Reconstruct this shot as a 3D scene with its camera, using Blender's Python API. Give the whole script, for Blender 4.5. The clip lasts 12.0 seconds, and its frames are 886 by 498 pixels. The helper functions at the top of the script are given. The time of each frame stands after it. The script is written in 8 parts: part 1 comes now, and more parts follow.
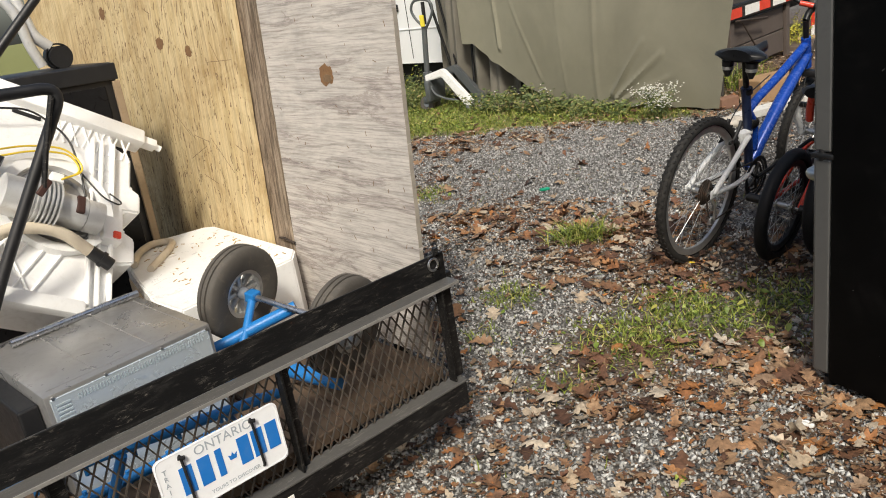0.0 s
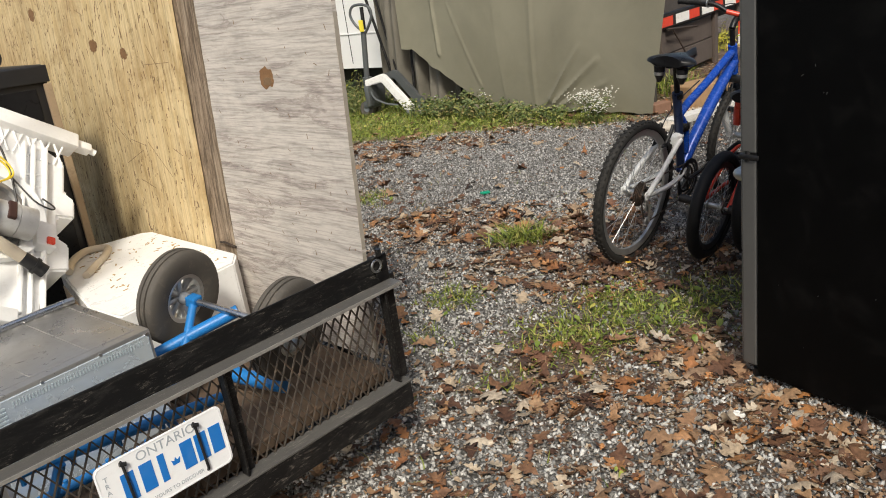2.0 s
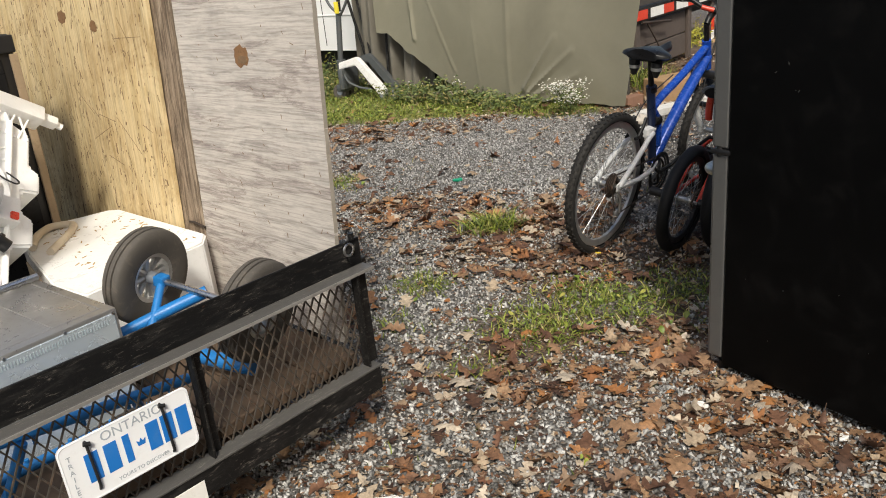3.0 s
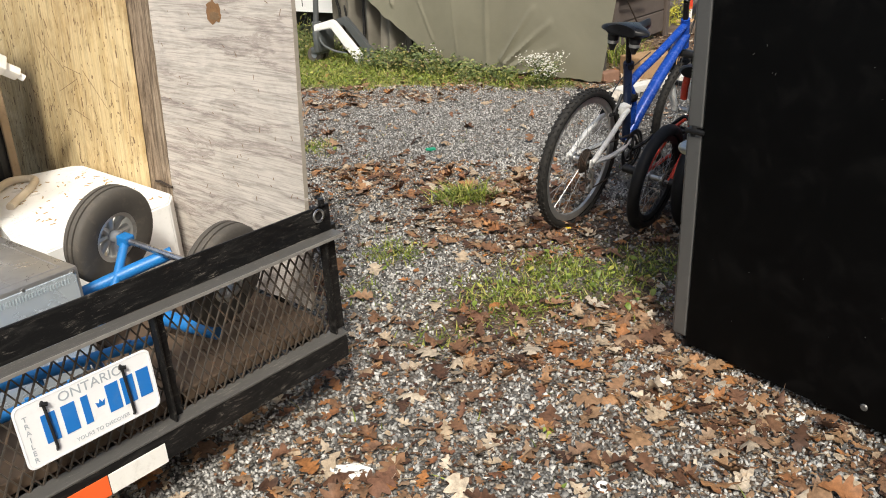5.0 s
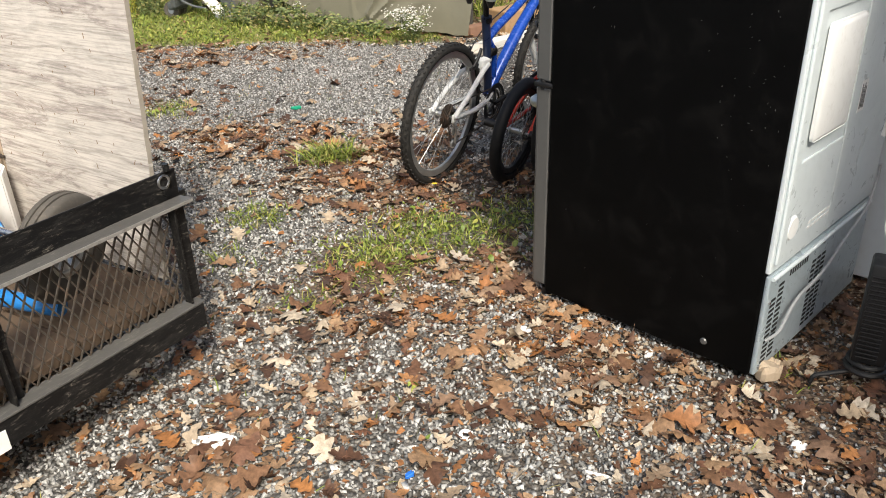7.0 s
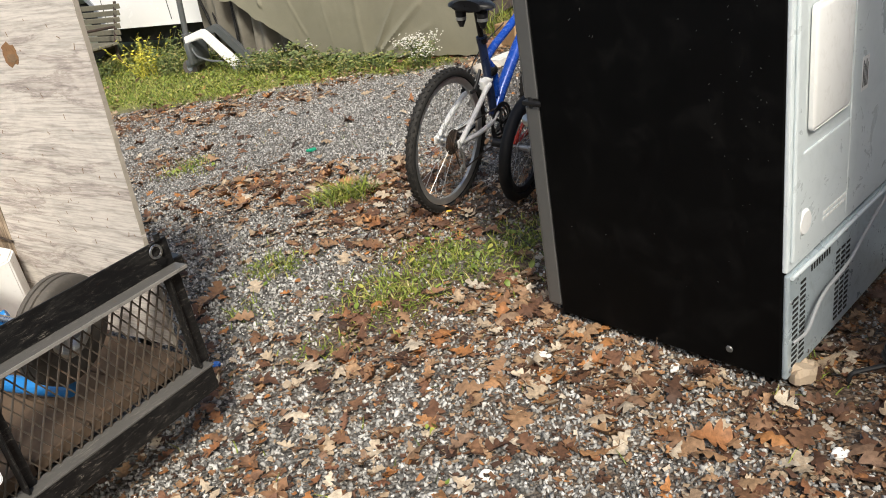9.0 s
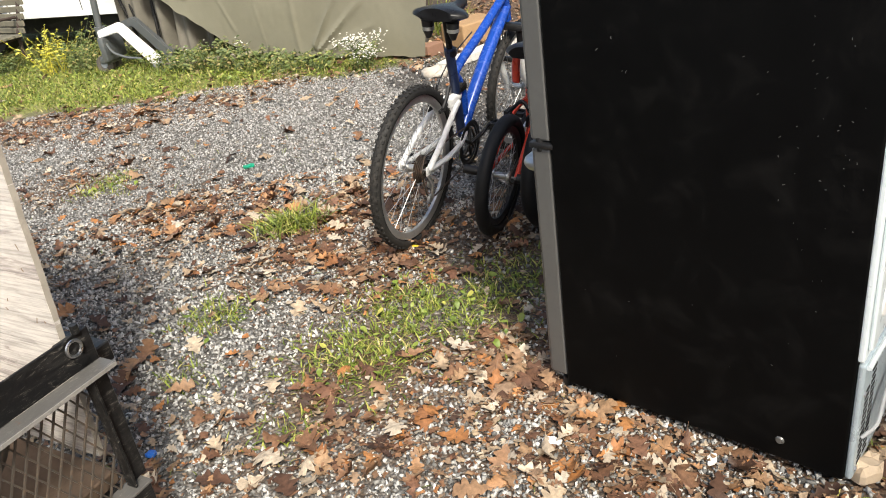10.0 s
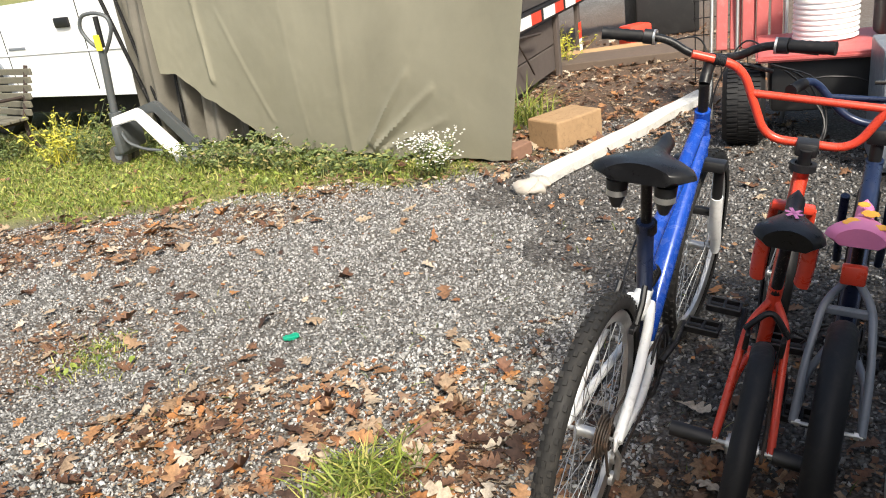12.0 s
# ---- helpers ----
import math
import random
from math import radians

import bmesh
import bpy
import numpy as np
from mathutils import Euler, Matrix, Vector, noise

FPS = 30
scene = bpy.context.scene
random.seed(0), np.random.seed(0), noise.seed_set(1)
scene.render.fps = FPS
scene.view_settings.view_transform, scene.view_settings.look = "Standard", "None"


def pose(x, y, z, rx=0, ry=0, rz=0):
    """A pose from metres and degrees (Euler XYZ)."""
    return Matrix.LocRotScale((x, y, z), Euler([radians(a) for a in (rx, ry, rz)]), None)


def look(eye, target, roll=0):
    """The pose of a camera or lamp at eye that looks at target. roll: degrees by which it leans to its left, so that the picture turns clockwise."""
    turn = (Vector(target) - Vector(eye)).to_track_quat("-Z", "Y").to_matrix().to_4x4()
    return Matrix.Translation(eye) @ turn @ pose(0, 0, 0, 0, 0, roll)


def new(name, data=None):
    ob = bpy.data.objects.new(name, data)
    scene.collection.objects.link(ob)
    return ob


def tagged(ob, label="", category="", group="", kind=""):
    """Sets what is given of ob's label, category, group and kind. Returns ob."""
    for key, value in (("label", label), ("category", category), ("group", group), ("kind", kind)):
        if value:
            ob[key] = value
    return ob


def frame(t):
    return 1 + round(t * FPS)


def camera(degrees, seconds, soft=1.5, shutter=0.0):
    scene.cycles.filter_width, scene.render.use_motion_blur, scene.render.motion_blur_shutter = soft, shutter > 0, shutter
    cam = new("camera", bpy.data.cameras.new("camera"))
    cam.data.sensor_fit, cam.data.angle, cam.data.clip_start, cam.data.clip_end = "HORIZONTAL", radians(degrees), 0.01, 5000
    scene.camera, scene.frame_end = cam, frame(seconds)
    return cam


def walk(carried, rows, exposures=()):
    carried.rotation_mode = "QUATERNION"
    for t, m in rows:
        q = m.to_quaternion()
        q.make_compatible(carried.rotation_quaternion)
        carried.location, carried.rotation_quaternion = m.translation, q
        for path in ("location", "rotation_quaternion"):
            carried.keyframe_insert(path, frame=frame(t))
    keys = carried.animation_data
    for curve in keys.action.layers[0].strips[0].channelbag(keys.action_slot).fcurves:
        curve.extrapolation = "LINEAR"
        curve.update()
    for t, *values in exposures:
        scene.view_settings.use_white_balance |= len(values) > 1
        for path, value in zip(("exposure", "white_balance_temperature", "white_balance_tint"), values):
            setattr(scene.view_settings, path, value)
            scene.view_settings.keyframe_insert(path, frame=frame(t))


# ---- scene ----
cam = camera(59.4, 12.0, soft=1.0)
PATH = [
    (0, (0.36, 0.067, 1.382), (0.103, 1.938, 0.724), -9.1),
    (0.5, (0.369, 0.067, 1.375), (0.112, 1.942, 0.73), -9.2),
    (1, (0.368, 0.062, 1.375), (0.119, 1.939, 0.73), -9.3),
    (1.5, (0.364, 0.047, 1.379), (0.189, 1.933, 0.738), -8.6),
    (2, (0.358, 0.038, 1.379), (0.251, 1.921, 0.713), -8.3),
    (2.5, (0.356, 0.041, 1.376), (0.296, 1.921, 0.696), -7.1),
    (3, (0.346, 0.04, 1.377), (0.315, 1.911, 0.67), -6.0),
    (3.5, (0.334, 0.034, 1.376), (0.363, 1.891, 0.635), -4.7),
    (5.5, (0.355, 0.06, 1.367), (0.417, 1.888, 0.559), -2.2),
    (6, (0.417, 0.033, 1.358), (0.723, 1.823, 0.52), -0.6),
    (6.5, (0.437, 0.042, 1.354), (0.775, 1.813, 0.489), -1.8),
    (6.7, (0.42, 0.051, 1.359), (0.743, 1.806, 0.458), -1.5),
    (8.3, (0.451, 0.053, 1.406), (0.69, 1.868, 0.601), -9.5),
    (8.5, (0.466, 0.054, 1.4), (0.663, 1.88, 0.608), -10.4),
    (9, (0.581, 0.095, 1.378), (0.78, 1.897, 0.534), -10.5),
    (9.5, (0.566, 0.304, 1.368), (0.916, 2.06, 0.477), -8.8),
    (10, (0.511, 0.585, 1.413), (0.888, 2.332, 0.516), -8.6),
    (10.5, (0.561, 0.98, 1.385), (0.779, 2.776, 0.532), -10.3),
    (11, (0.597, 1.328, 1.413), (0.837, 3.141, 0.602), -8.6),
    (11.5, (0.526, 1.659, 1.467), (0.978, 3.441, 0.681), -6.3),
    (12, (0.521, 2.066, 1.421), (0.87, 3.884, 0.663), -8.1),
]
EXPOSURES = [(0, 0.50), (0.5, 0.44), (2.5, 0.46), (3.5, 0.55), (5.5, 0.76), (6, 0.72), (6.5, 1.0), (8.5, 1.0), (9, 0.84), (9.5, 0.98), (10, 1.25), (10.5, 1.38), (11, 1.36), (12, 1.32)]
walk(cam, [(t, look(eye, target, roll)) for t, eye, target, roll in PATH], [(t, e, 6850, 7) for t, e in EXPOSURES])

# ---------------------------------------------------------------- light
SUN_ELEVATION, SUN_AZIMUTH = radians(47), radians(177)  # azimuth clockwise from +y
world = bpy.data.worlds.new("sky")
scene.world = world
world.use_nodes = True
wn = world.node_tree.nodes
sky = wn.new("ShaderNodeTexSky")
sky.sky_type, sky.sun_disc = "NISHITA", False
sky.sun_elevation, sky.sun_rotation = SUN_ELEVATION, SUN_AZIMUTH
sky.air_density, sky.dust_density, sky.ozone_density = 1.0, 4.0, 1.0
wn["Background"].inputs["Strength"].default_value = 0.105
world.node_tree.links.new(sky.outputs["Color"], wn["Background"].inputs["Color"])
lamp = bpy.data.lights.new("sun", "SUN")
lamp.energy, lamp.angle, lamp.color = 2.55, radians(9), (1.0, 0.965, 0.905)
sun = new("sun", lamp)
sun_dir = Vector((math.sin(SUN_AZIMUTH) * math.cos(SUN_ELEVATION), math.cos(SUN_AZIMUTH) * math.cos(SUN_ELEVATION), math.sin(SUN_ELEVATION)))
sun.matrix_world = look(sun_dir * 20, (0, 0, 0))

# ---------------------------------------------------------------- materials
MATS = {}


def shader(name):
    m = bpy.data.materials.new(name)
    m.use_nodes = True
    nt = m.node_tree
    return m, nt, nt.nodes["Principled BSDF"]


def node(nt, kind, **inputs):
    n = nt.nodes.new(kind)
    for k, v in inputs.items():
        n.inputs[k].default_value = v
    return n


def ramp(nt, source, stops):
    r = nt.nodes.new("ShaderNodeValToRGB")
    e = r.color_ramp.elements
    while len(e) < len(stops):
        e.new(0.5)
    for el, (p, c) in zip(e, stops):
        el.position, el.color = p, (*c, 1) if len(c) == 3 else c
    nt.links.new(source, r.inputs["Fac"])
    return r


def mixed(nt, fac, a, b, mode="MIX"):
    n = nt.nodes.new("ShaderNodeMix")
    n.data_type, n.blend_type = "RGBA", mode
    for sock, v in ((n.inputs[0], fac), (n.inputs[6], a), (n.inputs[7], b)):
        if isinstance(v, bpy.types.NodeSocket):
            nt.links.new(v, sock)
        elif isinstance(v, (int, float)):
            sock.default_value = v
        else:
            sock.default_value = (*v, 1)
    return n.outputs[2]


def coords(nt, scale=(1, 1, 1), rot=(0, 0, 0), kind="Object"):
    tc, mp = nt.nodes.new("ShaderNodeTexCoord"), nt.nodes.new("ShaderNodeMapping")
    nt.links.new(tc.outputs[kind], mp.inputs["Vector"])
    mp.inputs["Scale"].default_value, mp.inputs["Rotation"].default_value = scale, rot
    return mp.outputs["Vector"]


def noisy(nt, vec, scale, detail=4.0, rough=0.6, dist=0.0):
    n = node(nt, "ShaderNodeTexNoise", Scale=scale, Detail=detail, Roughness=rough, Distortion=dist)
    nt.links.new(vec, n.inputs["Vector"])
    return n.outputs["Fac"]


def bumped(nt, bsdf, height, strength=0.3, distance=0.002):
    b = node(nt, "ShaderNodeBump", Strength=strength, Distance=distance)
    nt.links.new(height, b.inputs["Height"])
    nt.links.new(b.outputs["Normal"], bsdf.inputs["Normal"])


def surface(name, base, rough=0.5, metal=0.0, dirt=(0.12, 0.09, 0.06), dirt_amount=0.4, spread=0.15, big=4.0, fine=60.0, bump=0.15, rust=0.0, spec=0.5):
    """A worn surface: broad tone changes, fine grain, patches of dirt, uneven gloss."""
    if name in MATS:
        return MATS[name]
    m, nt, b = shader(name)
    v = coords(nt)
    n1, n2, n3 = noisy(nt, v, big, 5), noisy(nt, v, fine, 3), noisy(nt, v, big * 3.1, 8, 0.75, 0.6)
    lo, hi = [c * (1 - spread) for c in base], [min(1, c * (1 + spread)) for c in base]
    tone = mixed(nt, n1, lo, hi)
    tone = mixed(nt, mixed(nt, 0.5, n2, n2), mixed(nt, 0.25, tone, lo), tone)
    spots = ramp(nt, n3, [(0.52, (0, 0, 0)), (0.78, (1, 1, 1))])
    scale = node(nt, "ShaderNodeMath")
    scale.operation = "MULTIPLY"
    nt.links.new(spots.outputs["Color"], scale.inputs[0])
    scale.inputs[1].default_value = dirt_amount
    tone = mixed(nt, scale.outputs[0], tone, dirt)
    if rust:
        rs = ramp(nt, noisy(nt, v, big * 5, 9, 0.8, 1.0), [(0.62 - 0.1 * rust, (0, 0, 0)), (0.72, (1, 1, 1))])
        tone = mixed(nt, rs.outputs["Color"], tone, (0.16, 0.06, 0.025))
    nt.links.new(tone, b.inputs["Base Color"])
    rr = ramp(nt, n3, [(0.3, (max(0.03, rough - 0.1),) * 3), (0.75, (min(1, rough + 0.2),) * 3)])
    nt.links.new(rr.outputs["Color"], b.inputs["Roughness"])
    b.inputs["Metallic"].default_value = metal
    b.inputs["Specular IOR Level"].default_value = spec
    if bump:
        bumped(nt, b, mixed(nt, 0.5, n2, n3), bump)
    MATS[name] = m
    return m


def ground_shader():
    m, nt, b = shader("gravel_and_soil")
    v = coords(nt)
    vor = node(nt, "ShaderNodeTexVoronoi", Scale=75.0)
    nt.links.new(v, vor.inputs["Vector"])
    stone = ramp(nt, vor.outputs["Color"], [(0.0, (0.05, 0.048, 0.045)), (0.4, (0.15, 0.145, 0.138)), (0.75, (0.28, 0.27, 0.255)), (1.0, (0.5, 0.48, 0.455))])
    soil = ramp(nt, noisy(nt, v, 40, 8, 0.75), [(0.3, (0.022, 0.019, 0.016)), (0.7, (0.10, 0.088, 0.074))])
    patch = ramp(nt, noisy(nt, v, 1.6, 8, 0.7, 0.4), [(0.42, (0, 0, 0)), (0.60, (1, 1, 1))])
    tone = mixed(nt, patch.outputs["Color"], stone.outputs["Color"], mixed(nt, 0.45, soil.outputs["Color"], stone.outputs["Color"]))
    edge = ramp(nt, vor.outputs["Distance"], [(0.35, (1, 1, 1)), (0.75, (0, 0, 0))])
    tone = mixed(nt, edge.outputs["Color"], soil.outputs["Color"], tone)
    litter = nt.nodes.new("ShaderNodeAttribute")
    litter.attribute_name = "litter"
    humus = ramp(nt, noisy(nt, v, 55, 9, 0.8, 0.5), [(0.3, (0.03, 0.018, 0.011)), (0.5, (0.10, 0.058, 0.032)), (0.62, (0.19, 0.115, 0.065)), (0.75, (0.10, 0.075, 0.055))])
    tone = mixed(nt, litter.outputs["Fac"], tone, humus.outputs["Color"])
    # the painted shade mask darkens the ground colour by the bicycles
    shade_tint = nt.nodes.new("ShaderNodeAttribute")
    shade_tint.attribute_name = "shade_tint"
    tone = mixed(nt, shade_tint.outputs["Fac"], tone, mixed(nt, 1.0, tone, (0.62, 0.60, 0.59), "MULTIPLY"))
    # turf and soil under the lawn at the far side, in the shape of the lawn itself
    sep = nt.nodes.new("ShaderNodeSeparateXYZ")
    nt.links.new(v, sep.inputs["Vector"])
    lawn = nt.nodes.new("ShaderNodeMath")
    lawn.operation = "MULTIPLY_ADD"
    nt.links.new(sep.outputs["X"], lawn.inputs[0])
    lawn.inputs[1].default_value = 0.28
    nt.links.new(sep.outputs["Y"], lawn.inputs[2])
    wob = nt.nodes.new("ShaderNodeMath")
    wob.operation = "MULTIPLY_ADD"
    nt.links.new(noisy(nt, v, 2.2, 6), wob.inputs[0])
    wob.inputs[1].default_value = 0.5
    nt.links.new(lawn.outputs[0], wob.inputs[2])
    lawn_range = nt.nodes.new("ShaderNodeMapRange")
    nt.links.new(wob.outputs[0], lawn_range.inputs["Value"])
    lawn_range.inputs["From Min"].default_value, lawn_range.inputs["From Max"].default_value = 7.15, 7.5
    turf = ramp(nt, noisy(nt, v, 12, 8, 0.7), [(0.3, (0.12, 0.12, 0.035)), (0.7, (0.24, 0.25, 0.07))])
    side = nt.nodes.new("ShaderNodeMapRange")
    nt.links.new(sep.outputs["X"], side.inputs["Value"])
    side.inputs["From Min"].default_value, side.inputs["From Max"].default_value = 2.3, 1.6
    both = nt.nodes.new("ShaderNodeMath")
    both.operation = "MULTIPLY"
    nt.links.new(lawn_range.outputs["Result"], both.inputs[0])
    nt.links.new(side.outputs["Result"], both.inputs[1])
    tone = mixed(nt, both.outputs[0], tone, turf.outputs["Color"])
    nt.links.new(tone, b.inputs["Base Color"])
    b.inputs["Roughness"].default_value = 0.85
    inv = node(nt, "ShaderNodeMath")
    inv.operation = "SUBTRACT"
    inv.inputs[0].default_value = 1.0
    nt.links.new(vor.outputs["Distance"], inv.inputs[1])
    bumped(nt, b, inv.outputs[0], 0.9, 0.012)
    return m


def island_shader(name, stops, rough=0.7, vein=0.25, scale=30.0, spec=0.4):
    """Many small pieces in one mesh, each with a tone of its own."""
    m, nt, b = shader(name)
    geo = nt.nodes.new("ShaderNodeNewGeometry")
    c = ramp(nt, geo.outputs["Random Per Island"], stops)
    v = coords(nt)
    n = noisy(nt, v, scale, 5, 0.7)
    d = ramp(nt, n, [(0.35, (1 - vein,) * 3), (0.65, (1, 1, 1))])
    tone = mixed(nt, 1.0, c.outputs["Color"], d.outputs["Color"], "MULTIPLY")
    nt.links.new(tone, b.inputs["Base Color"])
    b.inputs["Roughness"].default_value, b.inputs["Specular IOR Level"].default_value = rough, spec
    bumped(nt, b, n, 0.25, 0.003)
    return m


def plywood_shader(name, stops, grain_axis, weather, fine_dark=0.35):
    m, nt, b = shader(name)
    v = coords(nt, (1, 1, 1))
    stretch = (1.0, 8.0, 2.0) if grain_axis == "x" else (11.0, 1.3, 2.0)
    vg = coords(nt, stretch)
    warp = noisy(nt, vg, 0.9, 3, 0.5, 1.2)
    bands = node(nt, "ShaderNodeTexNoise", Scale=2.4, Detail=9.0, Roughness=0.72, Distortion=1.4)
    nt.links.new(vg, bands.inputs["Vector"])
    base = ramp(nt, mixed(nt, 0.5, warp, bands.outputs["Fac"]), stops)
    fine = noisy(nt, coords(nt, (6, 160, 30) if grain_axis == "x" else (160, 6, 30)), 1.0, 6, 0.7)
    fr = ramp(nt, fine, [(0.36, (1 - fine_dark,) * 3), (0.55, (1, 1, 1))])
    tone = mixed(nt, 1.0, base.outputs["Color"], fr.outputs["Color"], "MULTIPLY")
    # lifted grain: sparse wavy dark lines
    wave = node(nt, "ShaderNodeTexWave", Scale=5.5, Distortion=11.0, Detail=5.0, **{"Detail Scale": 0.9, "Detail Roughness": 0.6})
    wave.bands_direction = "Y" if grain_axis == "x" else "X"
    nt.links.new(coords(nt, (0.35, 1.0, 1.0) if grain_axis == "x" else (1.0, 0.2, 1.0)), wave.inputs["Vector"])
    lifted = ramp(nt, wave.outputs["Fac"], [(0.02, (1 - fine_dark * 1.2,) * 3), (0.14, (1, 1, 1))])
    tone = mixed(nt, 0.38, tone, mixed(nt, 1.0, tone, lifted.outputs["Color"], "MULTIPLY"))
    stain = ramp(nt, noisy(nt, v, 2.6, 9, 0.78, 0.8), [(0.45, (1, 1, 1)), (0.72, weather)])
    tone = mixed(nt, 0.8, tone, mixed(nt, 1.0, tone, stain.outputs["Color"], "MULTIPLY"))
    nt.links.new(tone, b.inputs["Base Color"])
    b.inputs["Roughness"].default_value, b.inputs["Specular IOR Level"].default_value = 0.8, 0.25
    bumped(nt, b, mixed(nt, 0.5, fine, bands.outputs["Fac"]), 0.4, 0.003)
    return m


def chipped_steel(name, base, rough=0.4):
    """Black paint with dust films, rust and countless pale chips."""
    m, nt, b = shader(name)
    v = coords(nt)
    film = ramp(nt, noisy(nt, coords(nt, (3, 14, 14)), 3.0, 9, 0.75, 0.8), [(0.5, (0, 0, 0)), (0.8, (0.6, 0.6, 0.6))])
    tone = mixed(nt, film.outputs["Color"], base, (0.055, 0.053, 0.05))
    chips = ramp(nt, noisy(nt, coords(nt, (0.22, 1, 1)), 120, 8, 0.85, 0.6), [(0.555, (0, 0, 0)), (0.65, (0.55, 0.55, 0.55))])
    where = ramp(nt, noisy(nt, v, 9, 4, 0.6), [(0.36, (0, 0, 0)), (0.6, (1, 1, 1))])
    tone = mixed(nt, mixed(nt, 1.0, chips.outputs["Color"], where.outputs["Color"], "MULTIPLY"), tone, (0.36, 0.33, 0.29))
    rust = ramp(nt, noisy(nt, v, 34, 9, 0.8, 1.0), [(0.64, (0, 0, 0)), (0.70, (0.8, 0.8, 0.8))])
    tone = mixed(nt, rust.outputs["Color"], tone, (0.12, 0.055, 0.028))
    nt.links.new(tone, b.inputs["Base Color"])
    b.inputs["Roughness"].default_value, b.inputs["Specular IOR Level"].default_value = rough, 0.3
    bumped(nt, b, noisy(nt, v, 70, 5, 0.7), 0.3, 0.002)
    MATS[name] = m
    return m


BLACK_STEEL = chipped_steel("black_painted_steel", (0.006, 0.006, 0.0065))
RUSTY_STEEL = surface("rusty_dark_steel", (0.05, 0.038, 0.03), 0.6, 0.3, (0.13, 0.065, 0.035), 0.8, 0.3, 9, 90, 0.3, 0.6)
CHROME = surface("dull_chrome", (0.6, 0.6, 0.6), 0.25, 1.0, (0.2, 0.17, 0.14), 0.3, 0.1, 8, 70, 0.05)
ALU = surface("bare_aluminium", (0.55, 0.55, 0.54), 0.38, 0.9, (0.18, 0.16, 0.13), 0.4, 0.12, 8, 70, 0.08)
RUBBER = surface("black_rubber", (0.010, 0.010, 0.011), 0.55, 0.0, (0.10, 0.09, 0.08), 0.22, 0.3, 9, 90, 0.3, spec=0.25)
OLD_RUBBER = surface("dusty_grey_rubber", (0.075, 0.067, 0.058), 0.75, 0.0, (0.16, 0.135, 0.11), 0.8, 0.25, 7, 80, 0.35)
BLACK_PLASTIC = surface("black_plastic", (0.008, 0.008, 0.009), 0.45, 0.0, (0.07, 0.065, 0.06), 0.18, 0.2, 7, 80, 0.12)
WHITE_PAINT = surface("white_enamel", (0.86, 0.86, 0.85), 0.3, 0.0, (0.42, 0.38, 0.31), 0.25, 0.04, 5, 60, 0.05)
WHITE_PLASTIC = surface("white_plastic", (0.87, 0.87, 0.86), 0.42, 0.0, (0.45, 0.42, 0.36), 0.35, 0.06, 9, 80, 0.1)
BLUE_PAINT = surface("glossy_blue_paint", (0.008, 0.060, 0.36), 0.22, 0.1, (0.25, 0.25, 0.27), 0.45, 0.2, 11, 90, 0.08)
DOLLY_BLUE = surface("bright_blue_enamel", (0.012, 0.165, 0.46), 0.38, 0.0, (0.05, 0.04, 0.035), 0.4, 0.15, 9, 80, 0.12, 0.2)
RED_PAINT = surface("glossy_orange_red_paint", (0.62, 0.055, 0.028), 0.28, 0.0, (0.2, 0.03, 0.02), 0.35, 0.12, 9, 80, 0.06)
NAVY_PAINT = surface("navy_paint", (0.012, 0.022, 0.06), 0.3, 0.1, (0.1, 0.1, 0.11), 0.3, 0.2, 9, 80, 0.06)
GREY_PAINT = surface("grey_paint", (0.20, 0.22, 0.25), 0.42, 0.2, (0.1, 0.09, 0.08), 0.35, 0.15, 8, 80, 0.08)

VINYL = surface("black_vinyl", (0.008, 0.008, 0.009), 0.3, 0.0, (0.08, 0.08, 0.08), 0.15, 0.2, 9, 120, 0.2, spec=0.22)
WHITE_FRAME = surface("scratched_white_paint", (0.75, 0.75, 0.74), 0.33, 0.0, (0.12, 0.1, 0.09), 0.45, 0.06, 14, 90, 0.08)

# ---------------------------------------------------------------- building blocks
def part(name, bm, material, parent=None, label="", smooth=False, m=None, kind=""):
    """Links a bmesh as one mesh object under a thing or a part."""
    me = bpy.data.meshes.new(name)
    bm.to_mesh(me)
    bm.free()
    if smooth:
        for p in me.polygons:
            p.use_smooth = True
        me.set_sharp_from_angle(angle=radians(38))
    for mm in material if isinstance(material, (list, tuple)) else [material]:
        me.materials.append(mm)
    ob = new(name, me)
    if parent:
        ob.parent = parent
    if m is not None:
        ob.matrix_basis = m
    return tagged(ob, label, kind=kind)


def thing(name, m, label, category, group=""):
    e = new(name)
    e.empty_display_size = 0.1
    e.matrix_basis = m
    return tagged(e, label, category, group)


def blank():
    return bmesh.new()


def box(bm, lo, hi, bevel=0.0, m=None, seg=2):
    c = [(a + b) / 2 for a, b in zip(lo, hi)]
    s = [abs(b - a) for a, b in zip(lo, hi)]
    r = bmesh.ops.create_cube(bm, size=1.0, matrix=Matrix.Translation(c) @ Matrix.Diagonal((*s, 1)))
    vs = r["verts"]
    if bevel:
        es = list({e for v in vs for e in v.link_edges})
        out = bmesh.ops.bevel(bm, geom=es, offset=bevel, segments=seg, affect="EDGES", profile=0.5)
        vs = list({v for f in out["faces"] for v in f.verts} | {v for v in vs if v.is_valid})
    if m is not None:
        bmesh.ops.transform(bm, matrix=m, verts=vs)
    return vs


